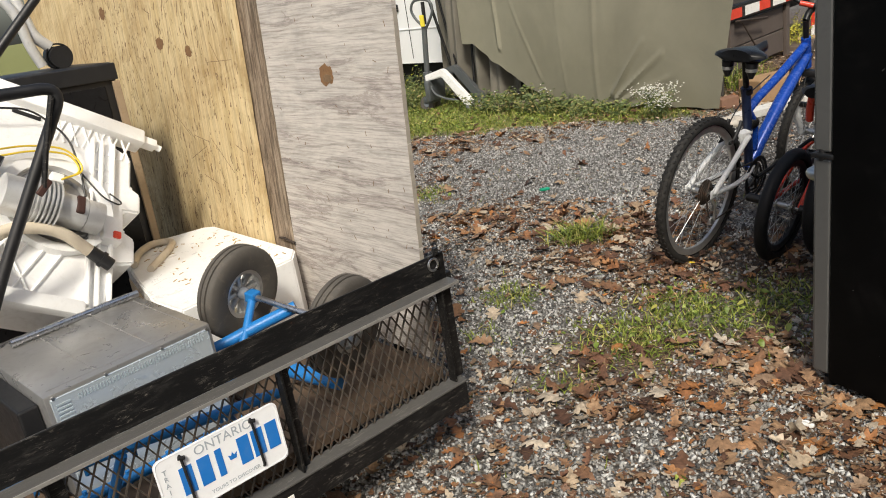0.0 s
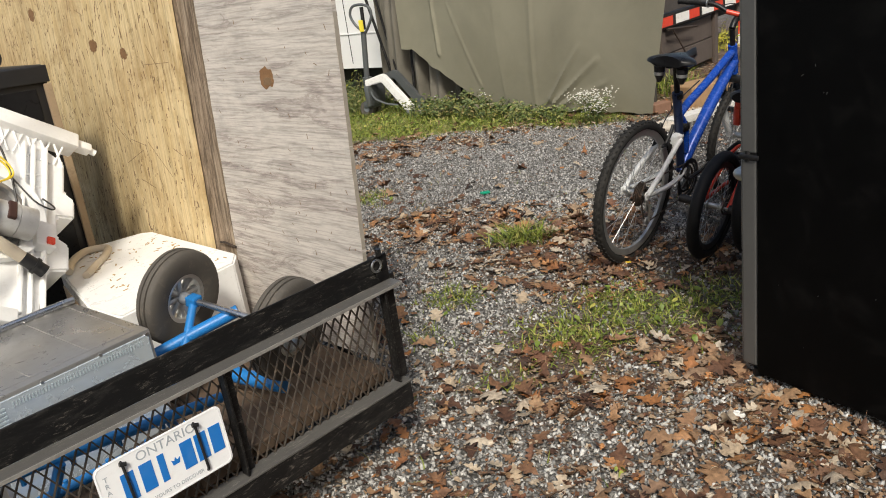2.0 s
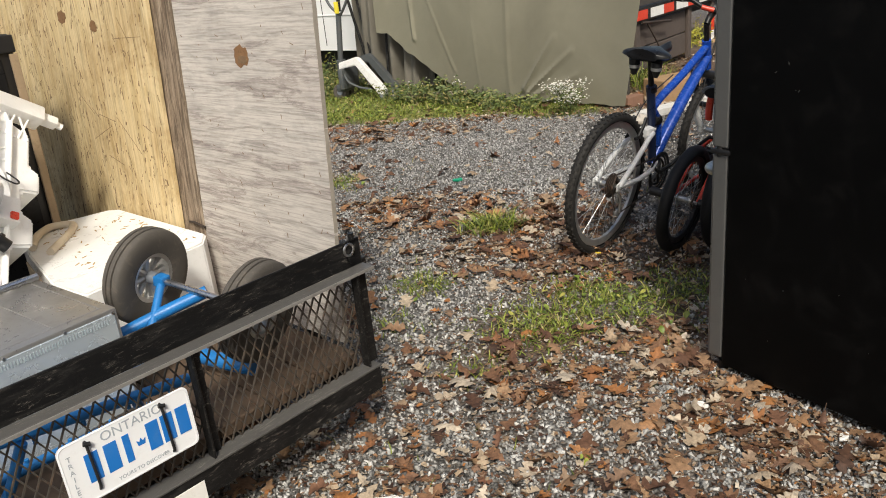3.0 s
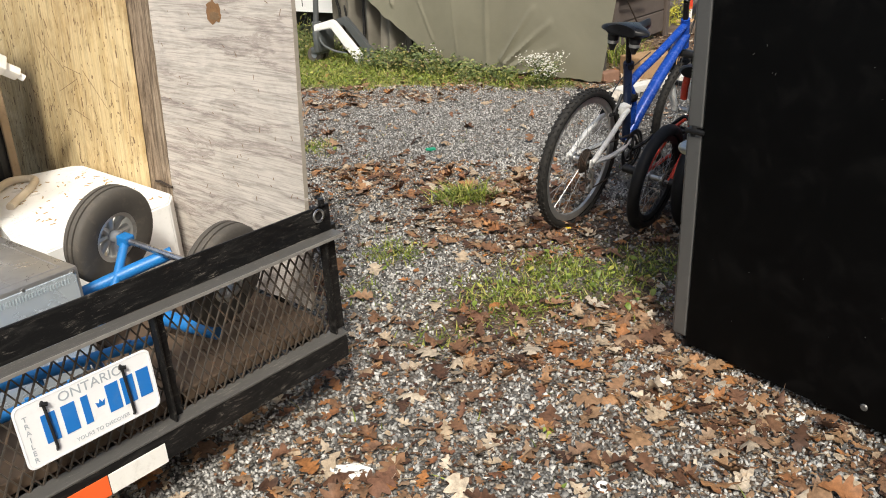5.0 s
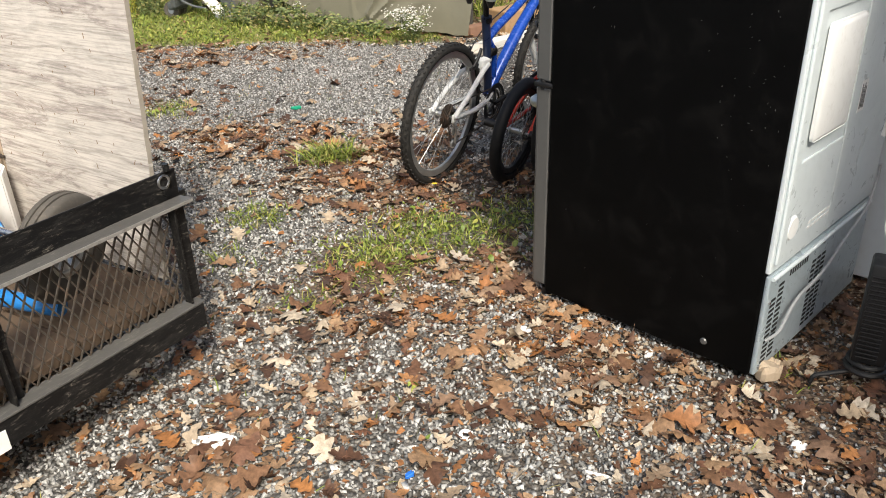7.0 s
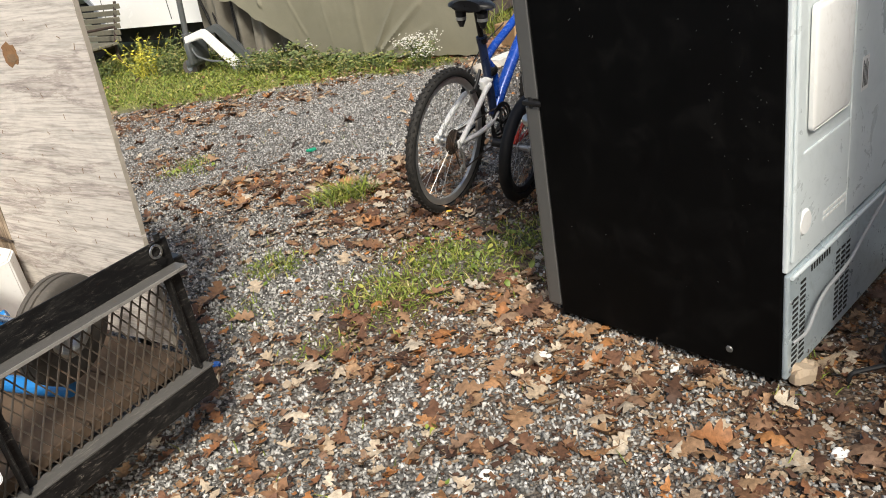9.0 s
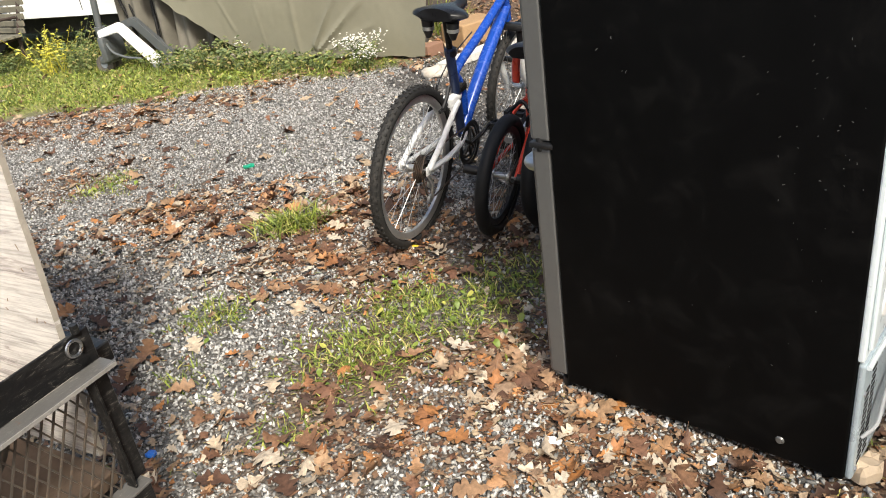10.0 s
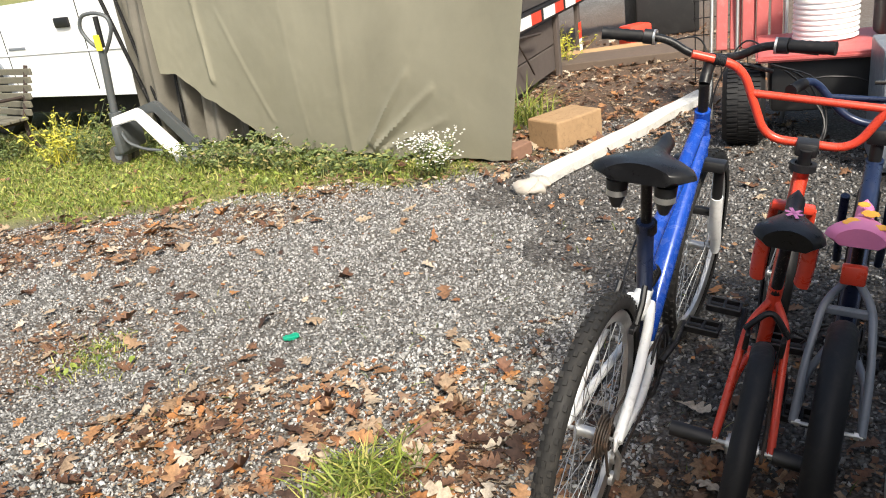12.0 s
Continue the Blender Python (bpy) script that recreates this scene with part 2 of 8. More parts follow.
def rod(bm, a, b, r, r2=None, seg=12, caps=True):
    a, b = Vector(a), Vector(b)
    q = (b - a).to_track_quat("Z", "Y").to_matrix().to_4x4()
    return bmesh.ops.create_cone(bm, cap_ends=caps, segments=seg, radius1=r, radius2=r if r2 is None else r2, depth=(b - a).length,
                                 matrix=Matrix.Translation((a + b) / 2) @ q)["verts"]


def rounded(points, radius=0.03, steps=5):
    """A polyline with its corners rounded."""
    pts = [Vector(p) for p in points]
    out = [pts[0]]
    for a, b, c in zip(pts, pts[1:], pts[2:]):
        r = min(radius, (a - b).length * 0.48, (c - b).length * 0.48)
        p, q = b + (a - b).normalized() * r, b + (c - b).normalized() * r
        for i in range(steps + 1):
            t = i / steps
            out.append(p * (1 - t) ** 2 + b * 2 * t * (1 - t) + q * t * t)
    return out + [pts[-1]]


def tube(bm, points, r, seg=10, radii=None, closed=False, flat=1.0):
    """A round bar swept along points."""
    pts = [Vector(p) for p in points]
    n = len(pts)
    side = None
    rings = []
    for i, p in enumerate(pts):
        a = pts[(i - 1) % n] if closed or i > 0 else p
        b = pts[(i + 1) % n] if closed or i < n - 1 else p
        d = (b - a).normalized()
        if side is None:
            side = d.orthogonal().normalized()
        side = (side - d * side.dot(d)).normalized()
        up = d.cross(side)
        rr = radii[i] if radii else r
        rings.append([bm.verts.new(p + (side * math.cos(k * math.tau / seg) + up * math.sin(k * math.tau / seg) * flat) * rr) for k in range(seg)])
    for i in range(n if closed else n - 1):
        A, B = rings[i], rings[(i + 1) % n]
        for k in range(seg):
            bm.faces.new((A[k], A[(k + 1) % seg], B[(k + 1) % seg], B[k]))
    if not closed:
        bm.faces.new(rings[0][::-1])
        bm.faces.new(rings[-1])
    return bm


def ring(bm, R, profile, seg=40, axis="x", centre=(0, 0, 0)):
    """A body of revolution about an axis: profile points are (radius offset, along axis), as a closed loop."""
    c = Vector(centre)
    rows = []
    for i in range(seg):
        a = i * math.tau / seg
        row = []
        for dr, w in profile:
            rr = R + dr
            if axis == "x":
                p = Vector((w, rr * math.cos(a), rr * math.sin(a)))
            elif axis == "y":
                p = Vector((rr * math.cos(a), w, rr * math.sin(a)))
            else:
                p = Vector((rr * math.cos(a), rr * math.sin(a), w))
            row.append(bm.verts.new(c + p))
        rows.append(row)
    k = len(profile)
    for i in range(seg):
        A, B = rows[i], rows[(i + 1) % seg]
        for j in range(k):
            bm.faces.new((A[j], A[(j + 1) % k], B[(j + 1) % k], B[j]))
    bmesh.ops.recalc_face_normals(bm, faces=bm.faces[:])
    return bm


def prism(bm, outline, z0, z1, m=None):
    """An outline in x, y raised from z0 to z1."""
    lo, hi = [bm.verts.new((x, y, z0)) for x, y in outline], [bm.verts.new((x, y, z1)) for x, y in outline]
    n = len(outline)
    bm.faces.new(lo[::-1]), bm.faces.new(hi)
    for i in range(n):
        bm.faces.new((lo[i], lo[(i + 1) % n], hi[(i + 1) % n], hi[i]))
    if m is not None:
        bmesh.ops.transform(bm, matrix=m, verts=lo + hi)
    bmesh.ops.recalc_face_normals(bm, faces=bm.faces[:])
    return bm


def writing(name, text, size, material, parent, m, label=""):
    """Raised lettering in the built-in font, as a mesh."""
    cu = bpy.data.curves.new(name, "FONT")
    cu.body, cu.size, cu.align_x, cu.align_y, cu.extrude, cu.resolution_u = text, size, "CENTER", "CENTER", 0.0004, 3
    tmp = bpy.data.objects.new(name, cu)
    scene.collection.objects.link(tmp)
    bpy.context.view_layer.update()
    me = bpy.data.meshes.new_from_object(tmp.evaluated_get(bpy.context.evaluated_depsgraph_get()))
    bpy.data.objects.remove(tmp)
    me.materials.clear()
    me.materials.append(material)
    ob = new(name, me)
    ob.parent, ob.matrix_basis = parent, m
    return tagged(ob, label)


# ---------------------------------------------------------------- ground
def height(x, y):
    return 0.012 * noise.noise((x * 0.9, y * 0.9, 0.0)) + 0.006 * noise.noise((x * 4, y * 4, 3.0)) + 0.0025 * noise.noise((x * 16, y * 16, 7.0))


def lines(lo, hi, fine, outer):
    inner = np.arange(lo, hi, fine).tolist()
    return [lo - d for d in outer[::-1]] + inner + [hi + d for d in outer]


OUTER = [0.3, 0.8, 1.6, 3, 6, 12, 25, 60, 150, 400, 1000]
gx, gy = lines(-2.6, 3.6, 0.045, OUTER), lines(0.6, 8.4, 0.05, OUTER)
gverts = [(x, y, height(x, y) if -6 < x < 8 and -2 < y < 14 else 0.0) for y in gy for x in gx]
W = len(gx)
gfaces = [(j * W + i, j * W + i + 1, (j + 1) * W + i + 1, (j + 1) * W + i) for j in range(len(gy) - 1) for i in range(W - 1)]
gme = bpy.data.meshes.new("ground")
gme.from_pydata(gverts, [], gfaces)
for p in gme.polygons:
    p.use_smooth = True
LITTER_SPOTS = [(0.64, 3.62, 0.40), (0.90, 3.95, 0.36), (0.84, 3.20, 0.36), (1.12, 2.45, 0.5), (1.2, 1.95, 0.5), (1.8, 1.55, 0.7), (0.05, 4.45, 0.36), (-0.55, 5.3, 0.4), (-0.36, 6.6, 0.5), (0.3, 6.5, 0.35), (0.75, 6.85, 0.35),
                (-1.1, 6.9, 0.6), (-1.9, 7.2, 0.7), (0.7, 2.6, 0.5), (1.35, 3.35, 0.4), (2.9, 7.9, 1.1), (2.2, 7.1, 0.5), (3.6, 8.8, 1.5), (2.1, 2.0, 0.8), (-0.6, 2.2, 0.4), (4.5, 8.0, 1.5), (5.0, 10.5, 2.5), (3.2, 10.0, 1.8)]
layer = gme.attributes.new("litter", "FLOAT", "POINT")
gco = np.array(gverts)
dens = np.zeros(len(gco))
for sx_, sy_, sr_ in LITTER_SPOTS:
    dens = np.maximum(dens, np.exp(-((gco[:, 0] - sx_) ** 2 + (gco[:, 1] - sy_) ** 2) / sr_ ** 2))
dens = np.clip(dens * 1.15 + np.array([0.45 * noise.noise((a * 3, b * 3, 1.0)) + 0.3 * noise.noise((a * 11, b * 11, 4.0)) for a, b, _ in gverts]) - 0.2, 0, 0.9)
layer.data.foreach_set("value", dens.astype(np.float32))
# shade from the refrigerators painted into the soil where the bicycles are parked
shade_edge_x = 1.25 + 0.25 * np.sin(gco[:, 1] * 1.7) + 0.12 * np.sin(gco[:, 1] * 7) + np.where(gco[:, 1] > 4.6, (gco[:, 1] - 4.6) * 0.35, 0)
shade_mask = np.clip((gco[:, 0] - shade_edge_x) * 6 + 0.5, 0, 1) * np.clip((gco[:, 1] - 2.75) * 5, 0, 1) * np.clip((8.0 - gco[:, 1]) * 2, 0, 1) * np.clip((4.6 - gco[:, 0]) * 2, 0, 1)
gme.attributes.new("shade_tint", "FLOAT", "POINT").data.foreach_set("value", shade_mask.astype(np.float32))
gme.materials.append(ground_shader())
ground = tagged(new("ground", gme), "grey gravel yard with brown soil and lawn at its far side", "ground", kind="structure")

# plain unseen walls, added to close the yard and shade the refrigerator's back
def shade_walls():
    boards = surface("brown_shade_wall_boards", (0.16, 0.125, 0.095), 0.9, 0.0, (0.07, 0.055, 0.045), 0.5, 0.25, 2.5, 60, 0.3)
    for nm, lo, hi in (("shade_wall_east", (1.87, -6.0, 0.0), (1.99, 0.60, 3.0)), ("shade_wall_north", (1.992, 0.48, 0.0), (7.0, 0.60, 3.0))):
        b = blank()
        box(b, lo, hi, 0.004, seg=1)
        part(nm, b, boards, None, "plain brown boarded wall, out of view, added to cast shade", kind="structure")
    # roof slab, also unseen, added only to top these walls
    b = blank()
    box(b, (1.87, -6.0, 3.004), (7.0, 0.60, 3.09), 0.004, seg=1)
    part("roof", b, boards, None, "plain flat roof slab, out of view, added on the shade walls", kind="structure")


shade_walls()

# ---------------------------------------------------------------- utility trailer with its tailgate
TR = pose(0.049, 2.089, 0, 0, 0, 47.15)  # x along the tailgate, y into the trailer
MESH_STEEL = surface("expanded_steel", (0.085, 0.072, 0.06), 0.42, 0.35, (0.24, 0.15, 0.09), 0.8, 0.3, 9, 90, 0.2, 0.5)
DECK_WOOD = surface("dirty_deck_wood", (0.095, 0.062, 0.04), 0.85, 0.0, (0.05, 0.035, 0.025), 0.7, 0.3, 5, 70, 0.4)
ORANGE_TAPE = surface("orange_reflective_tape", (0.85, 0.13, 0.03), 0.35, 0.0, (0.3, 0.1, 0.05), 0.25, 0.08, 9, 80, 0.1)
WHITE_TAPE = surface("white_reflective_tape", (0.8, 0.79, 0.76), 0.4, 0.0, (0.35, 0.3, 0.25), 0.4, 0.08, 9, 80, 0.1)

DUSTY_STEEL = chipped_steel("dusty_black_steel", (0.085, 0.082, 0.078), 0.42)
WORN_STEEL = surface("worn_grey_edge", (0.27, 0.26, 0.245), 0.5, 0.3, (0.05, 0.045, 0.04), 0.7, 0.3, 14, 120, 0.2)
trailer = thing("utility_trailer", TR, "black steel utility trailer with expanded-mesh tailgate, loaded with scrap", "trailer")
GW = 1.62  # width of the tailgate


def tailgate():
    gate = part("tailgate", (lambda b: (box(b, (-GW, 0.0, 0.575), (0.04, 0.006, 0.655), 0.0015, seg=1), b)[1])(blank()), BLACK_STEEL, trailer, "black angle-iron tailgate frame")
    b = blank()
    box(b, (-GW, -0.047, 0.570), (0.042, 0.0, 0.576), 0.0015, seg=1)
    fl = part("top_flange", b, DUSTY_STEEL, gate, "dusty flange on top of the gate")
    b = blank()
    box(b, (-GW, -0.0485, 0.566), (0.042, -0.0472, 0.5755), 0.0004, seg=1)
    part("worn_edge", b, WORN_STEEL, fl, "worn bright edge")
    b = blank()
    box(b, (-GW, -0.045, 0.190), (0.015, -0.039, 0.262), 0.0015, seg=1)
    br = part("bottom_rail", b, BLACK_STEEL, gate)
    b = blank()
    box(b, (-GW, -0.047, 0.262), (0.02, 0.006, 0.269), 0.0015, seg=1)
    part("bottom_flange", b, DUSTY_STEEL, br, "dusty lower flange")
    for x0, w in ((-0.016, 0.052), (-0.545, 0.034), (-1.085, 0.04), (-1.62, 0.04)):
        b = blank()
        box(b, (x0, -0.012, 0.269), (x0 + w, -0.006, 0.570), 0.001, seg=1)
        box(b, (x0, -0.036, 0.269), (x0 + 0.006, -0.012, 0.570), 0.001, seg=1)
        part("upright", b, BLACK_STEEL, gate)
    # expanded mesh, one sheet per bay
    for xa, xb in ((-0.51, -0.014), (-1.05, -0.543), (-1.585, -1.083)):
        b = blank()
        z0, z1, sx, sz = 0.268, 0.572, 0.0295, 0.055
        k = sz / sx
        for sign in (1, -1):
            c = xa - (z1 - z0) / k if sign > 0 else xa
            c = math.floor(c / sx) * sx
            while c < xb + (z1 - z0) / k:
                # line x = c + sign * (z - z0) / k
                za, zb = z0, z1
                if sign > 0:
                    za, zb = max(z0, z0 + (xa - c) * k), min(z1, z0 + (xb - c) * k)
                    pa, pb = (c + (za - z0) / k, za), (c + (zb - z0) / k, zb)
                else:
                    za, zb = max(z0, z0 + (c - xb) * k), min(z1, z0 + (c - xa) * k)
                    pa, pb = (c - (za - z0) / k, za), (c - (zb - z0) / k, zb)
                if zb - za > 0.01:
                    a, e = Vector((pa[0], -0.001 * sign, pa[1])), Vector((pb[0], -0.001 * sign, pb[1]))
                    d = (e - a).normalized()
                    n = Vector((0, 1, 0)).cross(d) * 0.0018
                    w = Vector((0, 0.0022, 0))
                    vs = [b.verts.new(p + o) for p in (a, e) for o in (n + w, n - w, -n - w, -n + w)]
                    for i in range(4):
                        b.faces.new((vs[i], vs[(i + 1) % 4], vs[4 + (i + 1) % 4], vs[4 + i]))
                c += sx
        part("expanded_mesh", b, MESH_STEEL, gate, "rusty expanded-steel mesh")
    for x0, x1, mt, lb in ((-0.735, -0.59, WHITE_TAPE, "scuffed white reflective tape"), (-1.05, -0.737, ORANGE_TAPE, "orange reflective tape")):
        b = blank()
        box(b, (x0, -0.0475, 0.186), (x1, -0.0452, 0.240), 0.0005, seg=1)
        part("reflective_tape", b, mt, gate, lb)
    b = blank()
    ring(b, 0.017, [(0.0035 * math.cos(a), 0.0035 * math.sin(a)) for a in np.linspace(0, math.tau, 9)[:-1]], 20, "y", (-0.008, -0.008, 0.632))
    part("steel_ring", b, CHROME, gate, "bright steel ring", smooth=True)
    b = blank()
    rod(b, (0.0, -0.01, 0.60), (0.0, 0.07, 0.60), 0.012, seg=10)
    rod(b, (0.012, 0.0, 0.655), (0.012, 0.0, 0.675), 0.009, seg=8)
    box(b, (-0.03, 0.0065, 0.60), (0.03, 0.03, 0.645), 0.004)
    part("latch", b, BLACK_STEEL, gate)
    return gate


tailgate()


def trailer_body():
    for i in range(10):
        x0 = -1.6 + i * 0.16
        b = blank()
        box(b, (x0, 0.03, 0.262), (x0 + 0.155, 3.75, 0.298), 0.003, seg=1)
        part("deck_board", b, DECK_WOOD, trailer)
    for x0 in (-1.62, -0.06):
        b = blank()
        box(b, (x0, 0.02, 0.175), (x0 + 0.05, 3.75, 0.26), 0.003, seg=1)
        part("side_beam", b, BLACK_STEEL, trailer)
        b = blank()
        xs = x0 if x0 < -1 else x0 + 0.135
        box(b, (xs, 0.08, 0.50), (xs + 0.05, 3.75, 0.55), 0.003, seg=1)
        part("side_rail", b, BLACK_STEEL, trailer)
        for y in (0.35, 1.4, 2.5, 3.7):
            b = blank()
            box(b, (xs + 0.005, y, 0.20), (xs + 0.04, y + 0.04, 0.50), 0.002, seg=1)
            part("stake", b, BLACK_STEEL, trailer)
    for x0 in (-1.50, -0.30):
        b = blank()
        ring(b, 0.19, [(0.0, -0.07), (0.07, -0.08), (0.085, -0.06), (0.085, 0.06), (0.07, 0.08), (0.0, 0.07)], 32, "x", (x0 + 0.09, 2.3, 0.268))
        wheel = part("wheel", b, OLD_RUBBER, trailer, "worn tyre", smooth=True)
        b = blank()
        ring(b, 0.10, [(-0.06, -0.03), (0.092, -0.06), (0.092, 0.06), (-0.06, 0.03)], 24, "x", (x0 + 0.09, 2.3, 0.268))
        part("rim", b, GREY_PAINT, wheel, smooth=True)
    b = blank()
    rod(b, (-1.5, 2.3, 0.268), (-0.15, 2.3, 0.268), 0.03)
    part("axle", b, BLACK_STEEL, trailer)
    b = blank()
    box(b, (-0.85, 3.7, 0.19), (-0.77, 4.9, 0.26), 0.003)
    part("tongue", b, BLACK_STEEL, trailer)
    b = blank()
    rod(b, (-0.81, 4.75, 0.0), (-0.81, 4.75, 0.28), 0.03)
    part("jack_leg", b, BLACK_STEEL, trailer)


trailer_body()


# licence plate tied to the mesh
def number_plate():
    plate_white = surface("plate_white", (0.80, 0.81, 0.83), 0.38, 0.0, (0.4, 0.37, 0.32), 0.22, 0.03, 9, 80, 0.06)
    plate_blue = surface("plate_blue", (0.01, 0.16, 0.52), 0.45, 0.0, (0.2, 0.3, 0.5), 0.2, 0.1, 9, 80, 0.0)
    plate_grey = surface("plate_grey_print", (0.36, 0.40, 0.44), 0.5, 0.0, (0.4, 0.4, 0.4), 0.2, 0.1, 9, 80, 0.0)
    # origin at the middle of the plate; x right, y up on its face
    m = TR @ pose(-0.737, -0.062, 0.432, 88, 0, 0)
    pl = thing("licence_plate", m, "white licence plate with blue characters, tied to the tailgate mesh", "licence plate")
    w, h, r = 0.1525, 0.0762, 0.016
    outline = []
    for cx, cy, a0 in ((w - r, h - r, 0), (-w + r, h - r, 90), (-w + r, -h + r, 180), (w - r, -h + r, 270)):
        outline += [(cx + r * math.cos(radians(a0 + k * 18)), cy + r * math.sin(radians(a0 + k * 18))) for k in range(6)]
    part("plate", prism(blank(), outline, -0.0012, 0.0), plate_white, pl)
    b = blank()
    pts = [(x * 0.975, y * 0.955, 0.0004) for x, y in outline]
    tube(b, pts, 0.0011, 6, closed=True)
    part("raised_rim", b, plate_white, pl)
    writing("lettering", "ONTARIO", 0.032, plate_grey, pl, pose(0.012, 0.054, 0.0006), "grey word along the upper edge")
    writing("lettering", "T\nR\nA\nI\nL\nE\nR", 0.0165, plate_grey, pl, pose(-0.132, -0.008, 0.0006), "grey word down the side")
    # registration characters as plain bars
    for x, wd in ((-0.088, 0.030), (-0.046, 0.030), (-0.010, 0.016), (0.052, 0.030), (0.088, 0.030), (0.126, 0.030)):
        b = blank()
        box(b, (x - wd / 2, -0.034, 0.0), (x + wd / 2, 0.034, 0.0012), 0.0004, seg=1)
        part("character_bar", b, plate_blue, pl, "plain blue bar")
    b = blank()
    prism(b, [(0.013, -0.008), (0.029, -0.008), (0.032, 0.006), (0.025, 0.001), (0.021, 0.01), (0.017, 0.001), (0.010, 0.006)], 0, 0.0009)
    part("emblem", b, plate_blue, pl, "small blue emblem")
    writing("lettering", "YOURS TO DISCOVER", 0.0125, plate_grey, pl, pose(0.015, -0.058, 0.0006), "grey words along the lower edge")
    for x in (-0.092, 0.082):
        b = blank()
        tube(b, rounded([(x, 0.066, -0.012), (x, 0.062, 0.006), (x + 0.004, -0.062 if x > 0 else -0.05, 0.006), (x + 0.004, -0.066, -0.012)], 0.01), 0.0034, 8)
        rod(b, (x - 0.006, 0.062, 0.006), (x + 0.008, 0.058, 0.008), 0.005, seg=8)
        part("cable_tie", b, BLACK_PLASTIC, pl, "black tie strap", smooth=True)


number_plate()


# ---------------------------------------------------------------- plywood sheets
def leaning(y, z=0.30):
    """A frame on the leaning plane of the sheets: x along the trailer, y up the sheet, z towards the trailer's inside."""
    a = math.tan(radians(4))
    return TR @ Matrix.Translation((0.03 + (z - 0.63) * a, y, z)) @ Matrix((( -0.0, math.sin(radians(4)), -math.cos(radians(4)), 0), (1, 0, 0, 0), (0, math.cos(radians(4)), math.sin(radians(4)), 0), (0, 0, 0, 1)))


GREY_PLY = plywood_shader("weathered_grey_plywood", [(0.30, (0.416, 0.370, 0.338)), (0.40, (0.531, 0.481, 0.442)), (0.445, (0.337, 0.296, 0.272)), (0.47, (0.502, 0.460, 0.420)), (0.56, (0.559, 0.519, 0.477)), (0.60, (0.416, 0.378, 0.346)), (0.63, (0.531, 0.488, 0.454))], "x", (0.66, 0.66, 0.68))
TAN_PLY = plywood_shader("tan_plywood", [(0.28, (0.414, 0.290, 0.138)), (0.42, (0.580, 0.442, 0.235)), (0.52, (0.649, 0.517, 0.304)), (0.60, (0.497, 0.373, 0.193)), (0.74, (0.621, 0.483, 0.269))], "v", (0.55, 0.44, 0.33), 0.3)
STRIP_PLY = plywood_shader("raised_grain_plywood", [(0.40, (0.13, 0.092, 0.062)), (0.47, (0.33, 0.255, 0.185)), (0.53, (0.15, 0.108, 0.075)), (0.60, (0.36, 0.285, 0.21))], "v", (0.6, 0.6, 0.6), 0.5)
PLY_EDGE = surface("plywood_edge", (0.29, 0.26, 0.22), 0.9, 0.0, (0.1, 0.08, 0.06), 0.5, 0.3, 9, 120, 0.3)
WORN_WOOD = surface("exposed_brown_veneer", (0.20, 0.105, 0.045), 0.9, 0.0, (0.06, 0.03, 0.015), 0.9, 0.4, 30, 150, 0.4)
DARK_WOOD = surface("dark_check", (0.17, 0.105, 0.055), 0.9, 0.0, (0.05, 0.03, 0.02), 0.5, 0.3, 30, 150, 0.3)


def ragged_sheet(bm, x0, x1, y0, y1, z0, z1, seed):
    """A sheet with slightly chipped edges."""
    rnd = random.Random(seed)
    pts = []
    for (xa, ya), (xb, yb) in (((x0, y0), (x1, y0)), ((x1, y0), (x1, y1)), ((x1, y1), (x0, y1)), ((x0, y1), (x0, y0))):
        n = 40
        for i in range(n):
            t = i / n
            e = rnd.uniform(-0.0025, 0.0015) if rnd.random() < 0.5 else 0
            nx, ny = (yb - ya), -(xb - xa)
            l = math.hypot(nx, ny)
            pts.append((xa + (xb - xa) * t + nx / l * e, ya + (yb - ya) * t + ny / l * e))
    prism(bm, pts, z0, z1)


def knot_hole(bm, x, y, rx, ry, z, seed):
    rnd = random.Random(seed)
    pts = [(x + rx * math.cos(a) * rnd.uniform(0.7, 1.1), y + ry * math.sin(a) * rnd.uniform(0.75, 1.15)) for a in np.linspace(0, math.tau, 25)[:-1]]
    prism(bm, pts, z, z + 0.0012)


